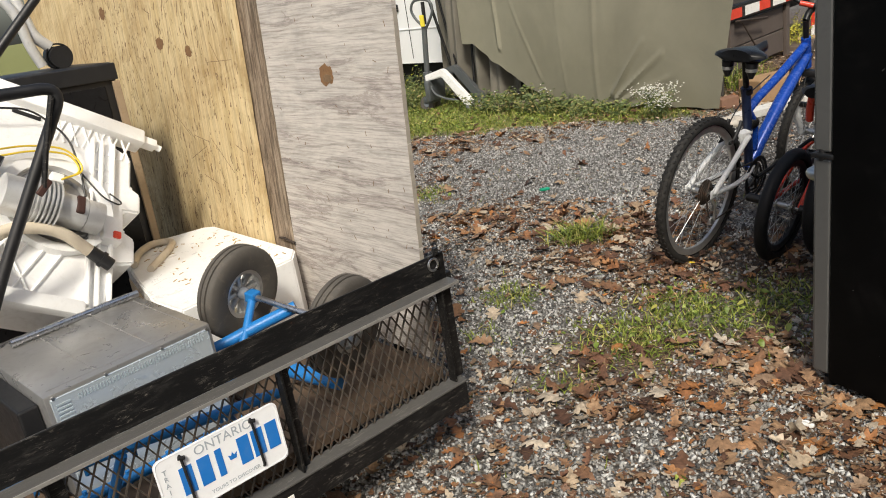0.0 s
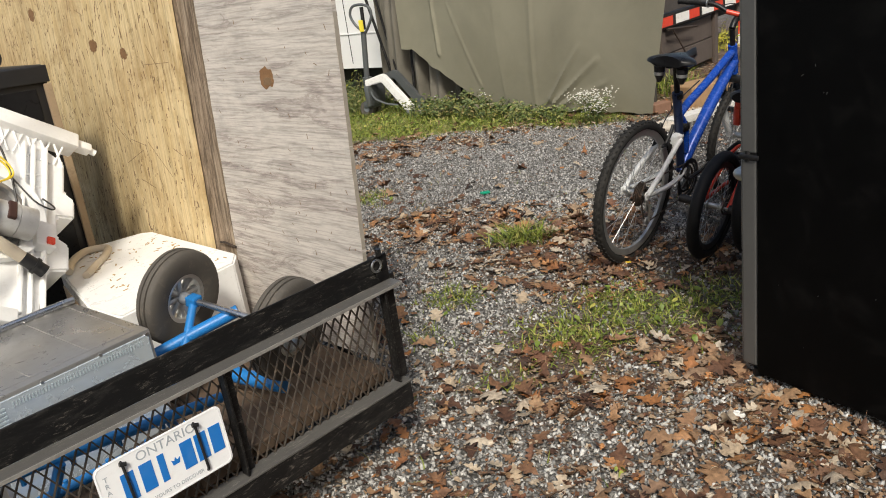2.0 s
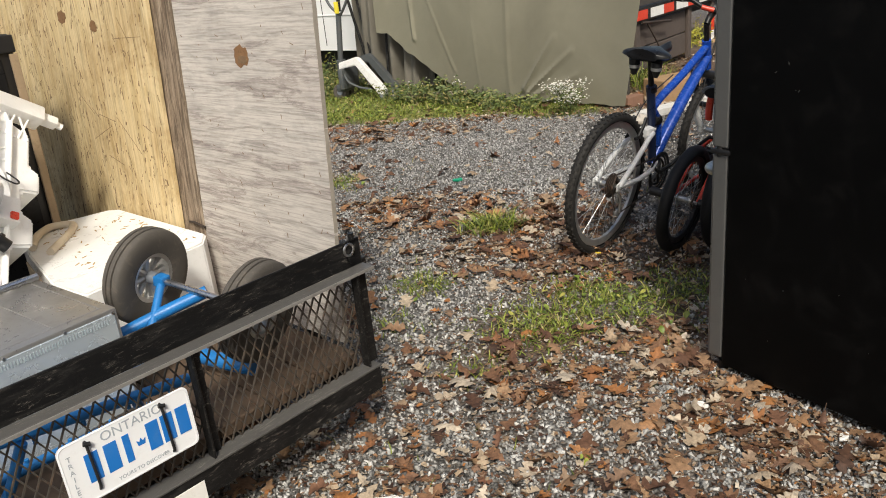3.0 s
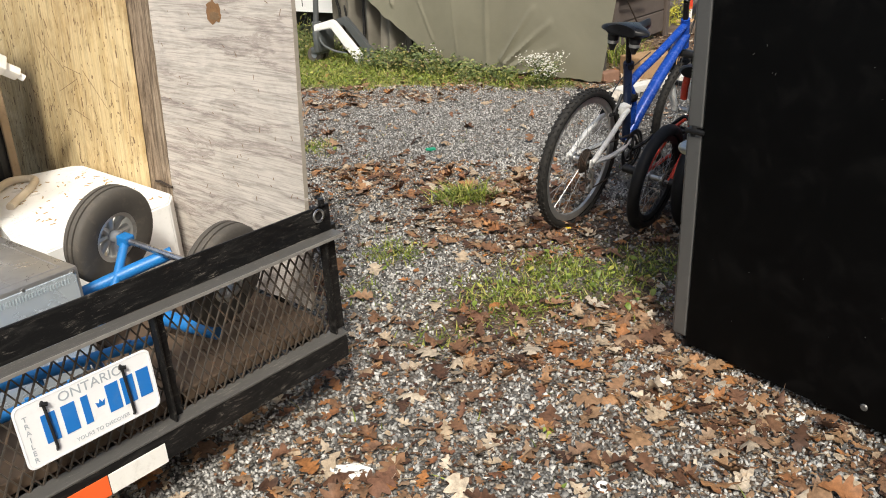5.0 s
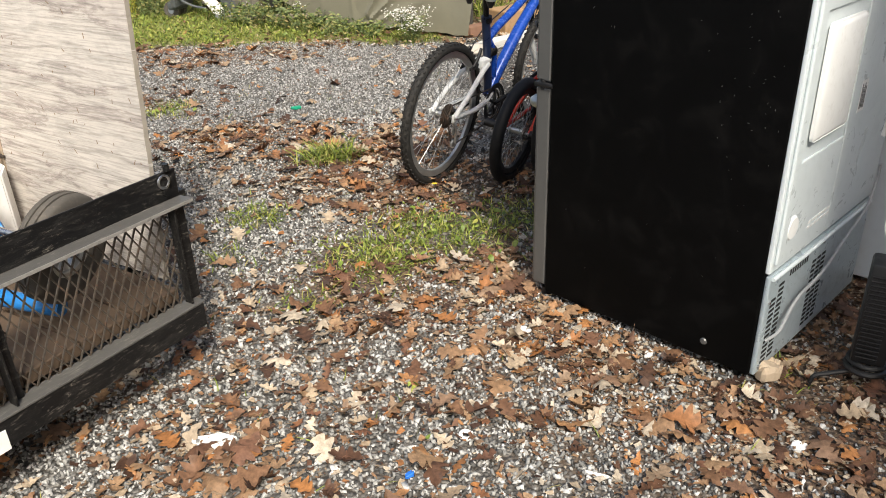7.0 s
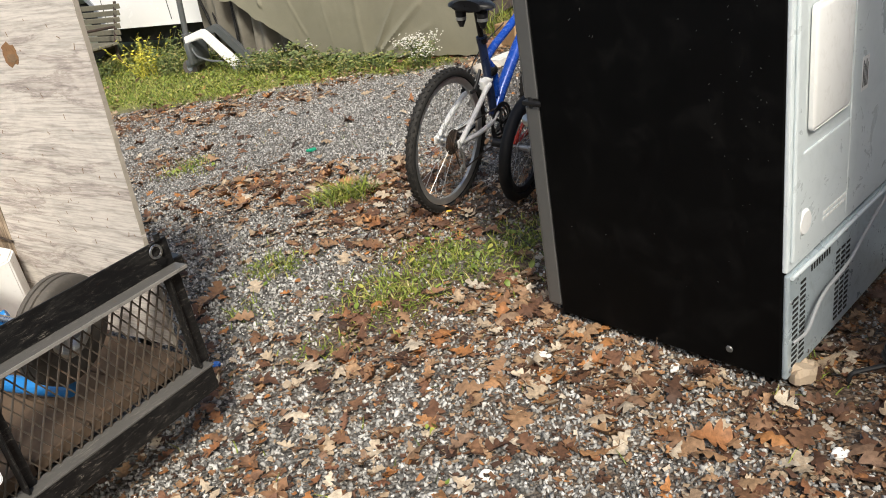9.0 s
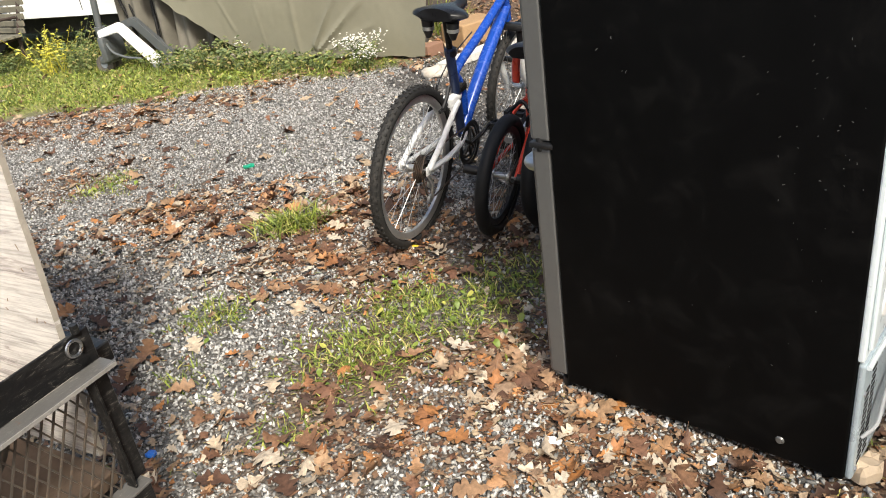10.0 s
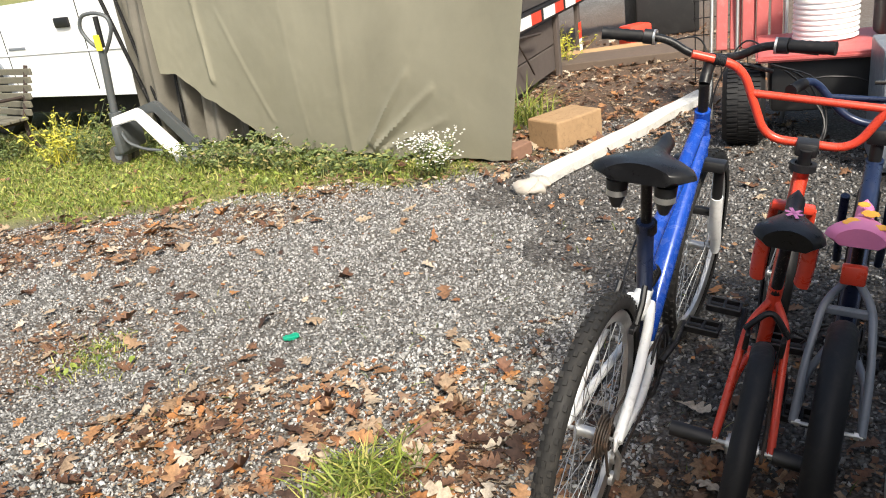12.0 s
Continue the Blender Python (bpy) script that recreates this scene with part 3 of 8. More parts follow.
def sheets():
    m = leaning(0.0)
    g = thing("plywood_sheet", m, "weathered grey plywood sheet standing in the trailer", "plywood")
    b = blank()
    ragged_sheet(b, 0.10, 1.32, 0.0, 1.38, -0.018, -0.003, 3)
    part("panel", b, GREY_PLY, g)
    b = blank()
    ragged_sheet(b, 0.0985, 0.101, 0.0, 1.38, -0.0175, -0.0045, 4)
    part("edge_veneer", b, PLY_EDGE, g)
    b = blank()
    knot_hole(b, 0.457, 0.852, 0.046, 0.033, -0.003, 8)
    k = part("knot", b, WORN_WOOD, g, "oval torn brown knot hole")
    b = blank()
    knot_hole(b, 0.452, 0.842, 0.026, 0.014, -0.0019, 21)
    part("hollow", b, DARK_WOOD, k)
    b = blank()
    rnd = random.Random(12)
    for i in range(70):
        x, y, l = rnd.uniform(0.12, 0.8), rnd.uniform(0.15, 1.3), rnd.uniform(0.002, 0.009)
        a = rnd.gauss(1.2, 0.6)
        box(b, (-l, -0.0010, 0), (l, 0.0010, 0.0006), 0, pose(x, y, -0.003, 0, 0, math.degrees(a)))
    part("nicks", b, DARK_WOOD, g, kind="stuff")
    s = thing("plywood_strip", m, "narrow dark plywood strip with raised grain", "plywood")
    b = blank()
    ragged_sheet(b, 0.812, 0.955, 0.0, 1.38, -0.0028, -0.0012, 6)
    part("panel", b, STRIP_PLY, s)
    b = blank()
    tube(b, rounded([(0.80, 0.262, 0.004), (0.86, 0.275, 0.012), (0.90, 0.268, 0.006)], 0.01), 0.004, 8)
    part("bent_nail", b, RUSTY_STEEL, s, smooth=True)
    t = thing("plywood_sheet", m, "tan plywood sheet with chipped face and dark knots", "plywood")
    b = blank()
    ragged_sheet(b, 0.942, 3.38, 0.0, 1.42, 0.0045, 0.017, 5)
    part("panel", b, TAN_PLY, t)
    b = blank()
    for x, y, rx, ry in ((1.62, 0.995, 0.04, 0.026), (1.36, 0.955, 0.032, 0.022), (2.2, 1.15, 0.035, 0.03)):
        knot_hole(b, x, y, rx, ry, 0.0168, int(x * 100))
    part("knots", b, WORN_WOOD, t, "torn brown knots", kind="stuff")
    b = blank()
    for i in range(1500):
        x, y = rnd.uniform(0.96, 2.6), rnd.uniform(0.05, 1.36)
        l = rnd.lognormvariate(-5.0, 0.7)
        w = rnd.uniform(0.0006, 0.0020) * (2.2 if rnd.random() < 0.08 else 1)
        box(b, (-w, -l, 0), (w, l, 0.0006), 0, pose(x, y, 0.017, 0, 0, rnd.gauss(0, 14)))
    part("checks", b, DARK_WOOD, t, "short dark checks along the grain", kind="stuff")
    b = blank()
    for i in range(14):
        x, y, l = rnd.uniform(1.0, 2.0), rnd.uniform(0.2, 1.3), rnd.uniform(0.03, 0.1)
        box(b, (-l, -0.0009, 0), (l, 0.0009, 0.0006), 0, pose(x, y, 0.017, 0, 0, rnd.gauss(10, 25)))
    part("scratches", b, DARK_WOOD, t, kind="stuff")


sheets()

# ---------------------------------------------------------------- refrigerator
# x runs from its front to its back, y across its width, z up; the black side faces -y
FR = pose(1.173, 2.287, 0, 0, 0, math.degrees(math.atan2(-0.8318, 0.5550)))
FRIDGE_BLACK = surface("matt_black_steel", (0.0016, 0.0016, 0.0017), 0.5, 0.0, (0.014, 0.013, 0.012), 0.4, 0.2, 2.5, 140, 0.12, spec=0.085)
FRIDGE_EDGE = surface("dark_grey_door_edge", (0.125, 0.125, 0.122), 0.4, 0.4, (0.07, 0.065, 0.06), 0.4, 0.08, 4, 90, 0.06)
STAINLESS = surface("brushed_stainless", (0.42, 0.42, 0.43), 0.3, 1.0, (0.2, 0.19, 0.18), 0.2, 0.06, 3, 120, 0.03)
GALVANISED = surface("galvanised_back_panel", (0.70, 0.76, 0.78), 0.3, 0.12, (0.28, 0.33, 0.34), 0.25, 0.06, 2.5, 60, 0.05)
GREY_COVER = surface("grey_compartment_cover", (0.42, 0.49, 0.53), 0.3, 0.25, (0.11, 0.10, 0.09), 0.4, 0.1, 5, 80, 0.08)
SLOT_DARK = surface("slot_shadow_black", (0.01, 0.01, 0.01), 0.9, 0.0, (0.01, 0.01, 0.01), 0.1, 0.1, 5, 60, 0.0)
CABLE_GREY = surface("grey_cable", (0.33, 0.34, 0.35), 0.5, 0.0, (0.2, 0.18, 0.16), 0.3, 0.1, 9, 80, 0.05)


def fridge():
    f = thing("refrigerator", FR, "black bottom-freezer refrigerator with galvanised back, standing on gravel", "refrigerator")
    D, Wd, H = 0.755, 0.74, 1.76
    b = blank()
    box(b, (0.012, 0.0, 0.03), (D - 0.012, Wd, H), 0.006)
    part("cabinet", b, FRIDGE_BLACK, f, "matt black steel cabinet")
    for z0, z1, nm in ((0.755, 1.76, "door"), (0.05, 0.735, "freezer_drawer")):
        b = blank()
        box(b, (-0.045, 0.004, z0), (0.008, Wd - 0.004, z1), 0.006)
        d = part(nm, b, FRIDGE_EDGE, f, "grey-edged door")
        b = blank()
        box(b, (-0.0485, 0.008, z0 + 0.004), (-0.0455, Wd - 0.008, z1 - 0.004), 0.001, seg=1)
        part("front_panel", b, STAINLESS, d, "brushed stainless front")
        b = blank()
        box(b, (0.0082, 0.010, z0 + 0.01), (0.0118, Wd - 0.01, z1 - 0.01))
        part("gasket", b, BLACK_PLASTIC, d)
        b = blank()
        if nm == "freezer_drawer":
            tube(b, rounded([(-0.048, 0.05, 0.665), (-0.10, 0.055, 0.665), (-0.118, 0.20, 0.665), (-0.122, 0.37, 0.665), (-0.118, 0.54, 0.665), (-0.10, 0.685, 0.665), (-0.048, 0.69, 0.665)], 0.05), 0.016, 12, flat=1.2)
        else:
            tube(b, rounded([(-0.048, 0.66, 0.83), (-0.10, 0.66, 0.835), (-0.105, 0.66, 1.2), (-0.10, 0.66, 1.60), (-0.048, 0.66, 1.605)], 0.04), 0.014, 12)
        part("handle", b, ALU, d, "bowed grey bar handle", smooth=True)
    b = blank()
    box(b, (-0.050, -0.004, 0.737), (0.02, 0.05, 0.752), 0.004)
    rod(b, (-0.024, 0.012, 0.728), (-0.024, 0.012, 0.762), 0.011)
    part("hinge", b, BLACK_PLASTIC, f, "black middle hinge", smooth=True)
    for x, y in ((0.0, 0.03), (0.0, Wd - 0.03), (D - 0.06, 0.04), (D - 0.06, Wd - 0.04)):
        b = blank()
        rod(b, (x, y, 0.0), (x, y, 0.034), 0.017)
        rod(b, (x, y, 0.03), (x, y, 0.06), 0.008)
        part("foot", b, BLACK_PLASTIC, f)
    # back: formed sheet with a raised recess, step and compartment cover
    b = blank()
    box(b, (D - 0.014, 0.0, 0.36), (D, Wd, H), 0.004)
    back = part("back_panel", b, GALVANISED, f, "pale galvanised back panel")
    b = blank()
    box(b, (D, 0.012, 0.385), (D + 0.010, 0.055, H - 0.02), 0.005)
    box(b, (D, 0.345, 0.385), (D + 0.006, Wd - 0.02, H - 0.02), 0.003)
    box(b, (D, 0.055, 0.38), (D + 0.006, 0.345, 0.66), 0.004)
    box(b, (D, 0.055, 1.03), (D + 0.006, 0.345, H - 0.02), 0.004)
    part("pressed_rib", b, GALVANISED, back)
    b = blank()
    box(b, (D, 0.085, 0.705), (D + 0.018, 0.31, 1.0), 0.014, seg=3)
    part("raised_cover", b, WHITE_PLASTIC, back, "white moulded cover plate", smooth=True)
    b = blank()
    rod(b, (D + 0.006, 0.075, 0.475), (D + 0.012, 0.075, 0.475), 0.035, 0.03, 24)
    part("foam_plug", b, WHITE_PLASTIC, back, "round white plug", smooth=True)
    b = blank()
    box(b, (D + 0.0062, 0.40, 0.71), (D + 0.0072, 0.445, 0.80), 0.0002, seg=1)
    lab = part("sticker", b, WHITE_PAINT, back, "small white sticker")
    b = blank()
    for i in range(4):
        box(b, (D + 0.0072, 0.405 + 0.009 * i, 0.72), (D + 0.0076, 0.410 + 0.009 * i, 0.79 - 0.01 * (i % 2)))
    part("print_bars", b, BLACK_PLASTIC, lab)
    b = blank()
    for i in range(2):
        for j in range(7):
            box(b, (D + 0.006, 0.19 + 0.022 * j, 0.43 + 0.016 * i), (D + 0.0072, 0.205 + 0.022 * j, 0.438 + 0.016 * i))
    part("embossed_bars", b, WHITE_PAINT, back)
    b = blank()
    box(b, (D - 0.012, 0.004, 0.035), (D + 0.004, Wd - 0.004, 0.352), 0.006)
    cover = part("compartment_cover", b, GREY_COVER, f, "grey vented compressor cover")
    b = blank()
    for col, (y0, n, w) in enumerate(((0.028, 13, 0.032), (0.072, 15, 0.032), (0.30, 14, 0.026), (0.335, 14, 0.026), (0.37, 14, 0.026))):
        for k in range(n):
            z = 0.065 + k * 0.0165
            box(b, (D + 0.0035, y0, z), (D + 0.0052, y0 + w, z + 0.0085), 0.0006, seg=1)
    for k in range(8):
        box(b, (D + 0.0035, 0.135 + k * 0.016, 0.305), (D + 0.0052, 0.143 + k * 0.016, 0.325), 0.0005, seg=1)
    part("vent_slots", b, SLOT_DARK, cover, "rows of dark vent slots", kind="stuff")
    b = blank()
    tube(b, [(D + 0.008, 0.01, 0.345), (D + 0.009, 0.2, 0.342), (D + 0.008, 0.45, 0.345), (D + 0.008, 0.72, 0.345)], 0.006, 8)
    part("cover_lip", b, GALVANISED, cover, smooth=True)
    b = blank()
    for y, z in ((0.02, 0.27), (0.02, 0.06), (0.36, 0.33), (0.7, 0.33), (0.13, 0.06)):
        rod(b, (D + 0.004, y, z), (D + 0.008, y, z), 0.006, seg=10)
    part("screws", b, CHROME, cover, kind="stuff")
    b = blank()
    tube(b, rounded([(D + 0.006, 0.035, 0.14), (D + 0.03, 0.06, 0.165), (D + 0.022, 0.16, 0.225), (D + 0.03, 0.33, 0.25), (D + 0.022, 0.50, 0.30), (D + 0.02, 0.66, 0.345), (D + 0.012, 0.725, 0.42), (D + 0.012, 0.72, 0.47)], 0.06), 0.0048, 8)
    part("mains_cable", b, CABLE_GREY, f, "looped grey mains cable", smooth=True)
    b = blank()
    rod(b, (D + 0.004, 0.635, 0.80), (D + 0.03, 0.64, 0.80), 0.03, 0.022, 16)
    tube(b, rounded([(D + 0.02, 0.64, 0.79), (D + 0.03, 0.645, 0.70), (D + 0.015, 0.665, 0.58)], 0.05), 0.007, 8)
    part("water_inlet", b, WHITE_PLASTIC, f, "pale plastic inlet and hose", smooth=True)
    # scuffs on the black side
    b = blank()
    rnd = random.Random(5)
    for i in range(46):
        x, z = (rnd.uniform(0.08, 0.72), rnd.uniform(0.1, 1.3)) if i < 12 else (rnd.gauss(0.64, 0.03), rnd.gauss(0.8, 0.14))
        l = rnd.uniform(0.0006, 0.0022)
        box(b, (-l, -0.0004, -0.0005), (l, 0.0003, 0.0005), 0, pose(x, -0.0003, z, 0, rnd.uniform(0, 180), 0))
    for x0, z0 in ((0.16, 1.03), (0.22, 0.98), (0.52, 0.95), (0.55, 0.82), (0.56, 0.7)):
        for i in range(2):
            l = rnd.uniform(0.001, 0.005)
            box(b, (-l, -0.0004, -0.0006), (l, 0.0003, 0.0006), 0, pose(x0 + rnd.gauss(0, 0.02), -0.0003, z0 + rnd.gauss(0, 0.025), 0, rnd.gauss(110, 35), 0))
    part("scuffs", b, FRIDGE_EDGE, f, "small pale scuffs", kind="stuff")
    b = blank()
    rod(b, (0.60, 0.0, 0.085), (0.60, -0.004, 0.085), 0.011, 0.008, 12)
    part("side_plug", b, FRIDGE_EDGE, f, smooth=True)


fridge()

# ---------------------------------------------------------------- load in the trailer (placed in the trailer's own frame)
GREY_SHEET = surface("dull_grey_sheet_steel", (0.36, 0.355, 0.35), 0.3, 0.65, (0.16, 0.13, 0.11), 0.5, 0.15, 4, 70, 0.08)
BLUE_SHEET = surface("bluish_bare_steel", (0.56, 0.63, 0.68), 0.2, 0.45, (0.25, 0.25, 0.26), 0.3, 0.1, 4, 60, 0.05)
BEIGE = surface("yellowed_plastic", (0.62, 0.54, 0.42), 0.5, 0.0, (0.35, 0.28, 0.2), 0.4, 0.12, 8, 70, 0.08)
MOTOR_GREY = surface("motor_grey_metal", (0.62, 0.62, 0.61), 0.38, 0.4, (0.2, 0.17, 0.14), 0.35, 0.1, 12, 90, 0.06)
COPPER = surface("dark_copper_winding", (0.075, 0.035, 0.028), 0.5, 0.3, (0.08, 0.04, 0.03), 0.4, 0.2, 20, 200, 0.2)
YELLOW_WIRE = surface("yellow_wire", (0.75, 0.55, 0.04), 0.45, 0.0, (0.4, 0.3, 0.05), 0.2, 0.1, 20, 90, 0.0)
CLOTH_WRAP = surface("pale_insulation", (0.60, 0.47, 0.33), 0.9, 0.0, (0.4, 0.3, 0.2), 0.4, 0.15, 12, 120, 0.4)


def grey_appliance():
    g = thing("oven_casing", TR @ pose(-0.985, 0.29, 0.298, 0, 0, 4.0), "dented grey sheet-steel oven casing with vent rows", "appliance casing")
    w, d, h = 0.445, 0.50, 0.302
    b = blank()
    box(b, (0, 0, 0), (w, d, h), 0.007)
    part("casing", b, GREY_SHEET, g, smooth=True)
    b = blank()
    box(b, (0.012, -0.003, 0.01), (w - 0.010, 0.0005, h - 0.012), 0.002, seg=1)
    f = part("front_sheet", b, BLUE_SHEET, g, "bluish bare steel front")
    b = blank()
    for i in range(44):
        x = 0.075 + i * 0.0078
        box(b, (x, -0.0045, h - 0.038), (x + 0.0026, -0.0025, h - 0.024), 0.0, None)
    for i in range(12):
        box(b, (0.022, -0.0045, h - 0.15 + i * 0.0105), (0.056, -0.0025, h - 0.145 + i * 0.0105))
    part("vent_slots", b, GREY_COVER, f, kind="stuff")
    b = blank()
    for (a, c) in (((0.02, 0.03), (w - 0.03, 0.03)), ((w - 0.03, 0.03), (w - 0.03, d - 0.03)), ((w - 0.03, d - 0.03), (0.02, d - 0.03)), ((0.14, 0.03), (0.14, d - 0.03)), ((0.29, 0.03), (0.29, d - 0.03))):
        rod(b, (*a, h), (*c, h), 0.002, seg=6)
    part("pressed_line", b, GREY_SHEET, g)
    b = blank()
    for x, z in ((0.02, h - 0.01), (0.15, h - 0.01), (0.3, h - 0.01), (w - 0.015, h - 0.012), (w - 0.013, 0.15), (0.018, 0.12)):
        rod(b, (x, -0.0005, z), (x, -0.005, z), 0.0042, seg=8)
    part("screws", b, CHROME, g, kind="stuff")
    b = blank()
    box(b, (-0.05, 0.05, 0.02), (-0.001, d - 0.05, h - 0.03), 0.006)
    part("dark_side", b, BLACK_PLASTIC, g)
    r = part("steel_rod", (lambda q: (rod(q, (0.0, 0.040, 0.0), (0.35, 0.065, 0.0), 0.0105, seg=14), rod(q, (-0.022, 0.038, 0.0), (0.006, 0.040, 0.0), 0.0125, seg=14), q)[-1])(blank()), CHROME, None, "", True, TR @ pose(-0.926, 0.67, 0.6135, 0, 0, 0))
    tagged(r, "bright steel tube lying on the oven casing", "tube")


def washer_tub():
    X, Y, Z = Vector((0.833, 0, -0.552)), Vector((0.436, 0.616, 0.657)), Vector((0.340, -0.788, 0.513))
    o = Vector((-0.231, 1.3, 0.996)) - Y * 0.72
    m = TR @ Matrix(((X.x, Y.x, Z.x, o.x), (X.y, Y.y, Z.y, o.y), (X.z, Y.z, Z.z, o.z), (0, 0, 0, 1)))
    t = thing("dishwasher_innards", m, "white plastic dishwasher tub with motor, hoses and wires, tipped on end", "appliance part")
    b = blank()
    prism(b, [(-0.80, -0.05), (-0.115, -0.05), (-0.09, 0.14), (-0.02, 0.16), (-0.02, 0.26), (-0.06, 0.28), (-0.06, 0.36), (0.0, 0.37), (0.0, 0.45), (-0.035, 0.47), (-0.035, 0.60), (-0.10, 0.63), (-0.10, 0.70), (-0.80, 0.70)], -0.20, 0.0)
    bmesh.ops.bevel(b, geom=b.edges[:], offset=0.008, segments=2, affect="EDGES")
    body = part("tub", b, WHITE_PLASTIC, t, "white moulded tub", smooth=True)
    # lattice ribs
    b = blank()
    for i in range(9):
        x0 = -0.78 + 0.055 * i
        for s in (1, -1):
            rod(b, (x0, -0.03, 0.002), (x0 + 0.10 * s, 0.16, 0.002), 0.006, seg=6)
    for i in range(6):
        rod(b, (-0.30 + 0.045 * i, 0.57, 0.002), (-0.27 + 0.045 * i, 0.66, 0.002), 0.004, seg=6)
        rod(b, (-0.27 + 0.045 * i, 0.57, 0.002), (-0.30 + 0.045 * i, 0.66, 0.002), 0.004, seg=6)
        rod(b, (-0.18, 0.24 + 0.05 * i, 0.003), (-0.12, 0.26 + 0.05 * i, 0.003), 0.004, seg=6)
    part("ribs", b, WHITE_PLASTIC, body, "diamond ribs", kind="stuff")
    for x in (-0.185, -0.155, -0.115):
        b = blank()
        box(b, (x, -0.04, 0.0), (x + 0.012, 0.62, 0.022), 0.003, seg=1)
        part("upright_rib", b, WHITE_PLASTIC, body)
    b = blank()
    box(b, (-0.52, 0.66, -0.04), (0.0, 0.72, 0.035), 0.008)
    box(b, (-0.02, 0.675, -0.02), (0.055, 0.708, 0.02), 0.006)
    rod(b, (0.05, 0.69, 0.0), (0.075, 0.685, 0.0), 0.012, seg=10)
    part("top_bar", b, WHITE_PAINT, t, "white bar along the upper edge", smooth=True)
    b = blank()
    box(b, (-0.80, -0.085, 0.0), (-0.19, -0.035, 0.04), 0.007)
    rod(b, (-0.20, -0.06, 0.02), (-0.155, -0.065, 0.02), 0.014, seg=10)
    rod(b, (-0.16, -0.065, 0.02), (-0.135, -0.055, 0.02), 0.009, seg=8)
    part("bottom_bar", b, WHITE_PAINT, t, "white bar along the lower edge", smooth=True)
    b = blank()
    ring(b, 0.125, [(-0.124, 0.0), (0.0, 0.0), (0.008, 0.010), (0.0, 0.020), (-0.014, 0.021), (-0.022, 0.010), (-0.124, 0.008)], 40, "z", (-0.285, 0.30, 0.0))
    d = part("sump_disc", b, GREY_SHEET, t, "round grey sump plate", smooth=True)
    b = blank()
    ring(b, 0.165, [(-0.022, 0.0), (0.010, 0.0), (0.010, 0.03), (-0.022, 0.024)], 40, "z", (-0.285, 0.30, 0.0))
    part("sump_rim", b, WHITE_PLASTIC, d, smooth=True)
    # motor, lying across
    b = blank()
    rod(b, (-0.31, 0.245, 0.075), (-0.23, 0.245, 0.075), 0.053, seg=24)
    mo = part("motor", b, MOTOR_GREY, t, "round grey pump motor", smooth=True)
    for nm, x0, x1, r in (("end_cap", -0.47, -0.402, 0.062), ("end_ring", -0.40, -0.372, 0.072), ("housing", -0.37, -0.312, 0.060), ("end_cap", -0.228, -0.175, 0.052)):
        b = blank()
        rod(b, (x0, 0.245, 0.075), (x1, 0.245, 0.075), r, seg=24)
        part(nm, b, MOTOR_GREY, mo, smooth=True)
    for i in range(7):
        b = blank()
        rod(b, (-0.40 + 0.013 * i, 0.245, 0.075), (-0.395 + 0.013 * i, 0.245, 0.075), 0.078, seg=24)
        part("cooling_fin", b, MOTOR_GREY, mo, smooth=True)
    b = blank()
    box(b, (-0.268, 0.215, 0.078), (-0.242, 0.275, 0.1305), 0.004)
    part("winding", b, COPPER, mo, "dark copper winding")
    b = blank()
    box(b, (-0.15, 0.20, 0.0), (-0.085, 0.29, 0.05), 0.006)
    bx = part("terminal_box", b, WHITE_PLASTIC, t, smooth=True)
    b = blank()
    box(b, (-0.12, 0.205, 0.05), (-0.095, 0.23, 0.062), 0.003, seg=1)
    part("red_clip", b, RED_PAINT, bx)
    b = blank()
    tube(b, rounded([(-0.19, 0.135, 0.05), (-0.30, 0.175, 0.07), (-0.44, 0.14, 0.06), (-0.50, 0.05, 0.05), (-0.44, -0.02, 0.06)], 0.08, 8), 0.019, 12)
    part("drain_hose", b, BEIGE, t, "cream corrugated hose", smooth=True)
    b = blank()
    rod(b, (-0.19, 0.135, 0.05), (-0.12, 0.105, 0.045), 0.021, seg=14)
    rod(b, (-0.155, 0.12, 0.0475), (-0.145, 0.116, 0.047), 0.026, seg=14)
    part("hose_clamp", b, BLACK_PLASTIC, t, smooth=True)
    for pts, r, mt, nm in (([(-0.66, 0.50, 0.03), (-0.52, 0.56, 0.06), (-0.40, 0.62, 0.05), (-0.28, 0.55, 0.06), (-0.22, 0.44, 0.03), (-0.20, 0.36, 0.02)], 0.0035, BLACK_PLASTIC, "black_wire"),
                           ([(-0.52, 0.40, 0.04), (-0.40, 0.47, 0.05), (-0.28, 0.50, 0.06), (-0.21, 0.44, 0.05), (-0.28, 0.385, 0.05)], 0.0032, YELLOW_WIRE, "yellow_wire"),
                           ([(-0.50, 0.385, 0.04), (-0.38, 0.455, 0.055), (-0.27, 0.48, 0.06), (-0.225, 0.43, 0.05), (-0.29, 0.375, 0.05)], 0.0032, YELLOW_WIRE, "yellow_wire"),
                           ([(-0.22, 0.44, 0.03), (-0.15, 0.36, 0.04), (-0.10, 0.34, 0.05), (-0.08, 0.37, 0.03), (-0.12, 0.40, 0.02)], 0.0028, BLACK_PLASTIC, "black_wire"),
                           ([(-0.72, 0.62, 0.02), (-0.60, 0.65, 0.05), (-0.54, 0.55, 0.05), (-0.60, 0.47, 0.04)], 0.003, BLACK_PLASTIC, "black_wire")):
        b = blank()
        tube(b, rounded(pts, 0.05, 5), r, 6)
        part(nm, b, mt, t, smooth=True)
    b = blank()
    box(b, (-0.32, 0.365, 0.022), (-0.28, 0.40, 0.05), 0.004)
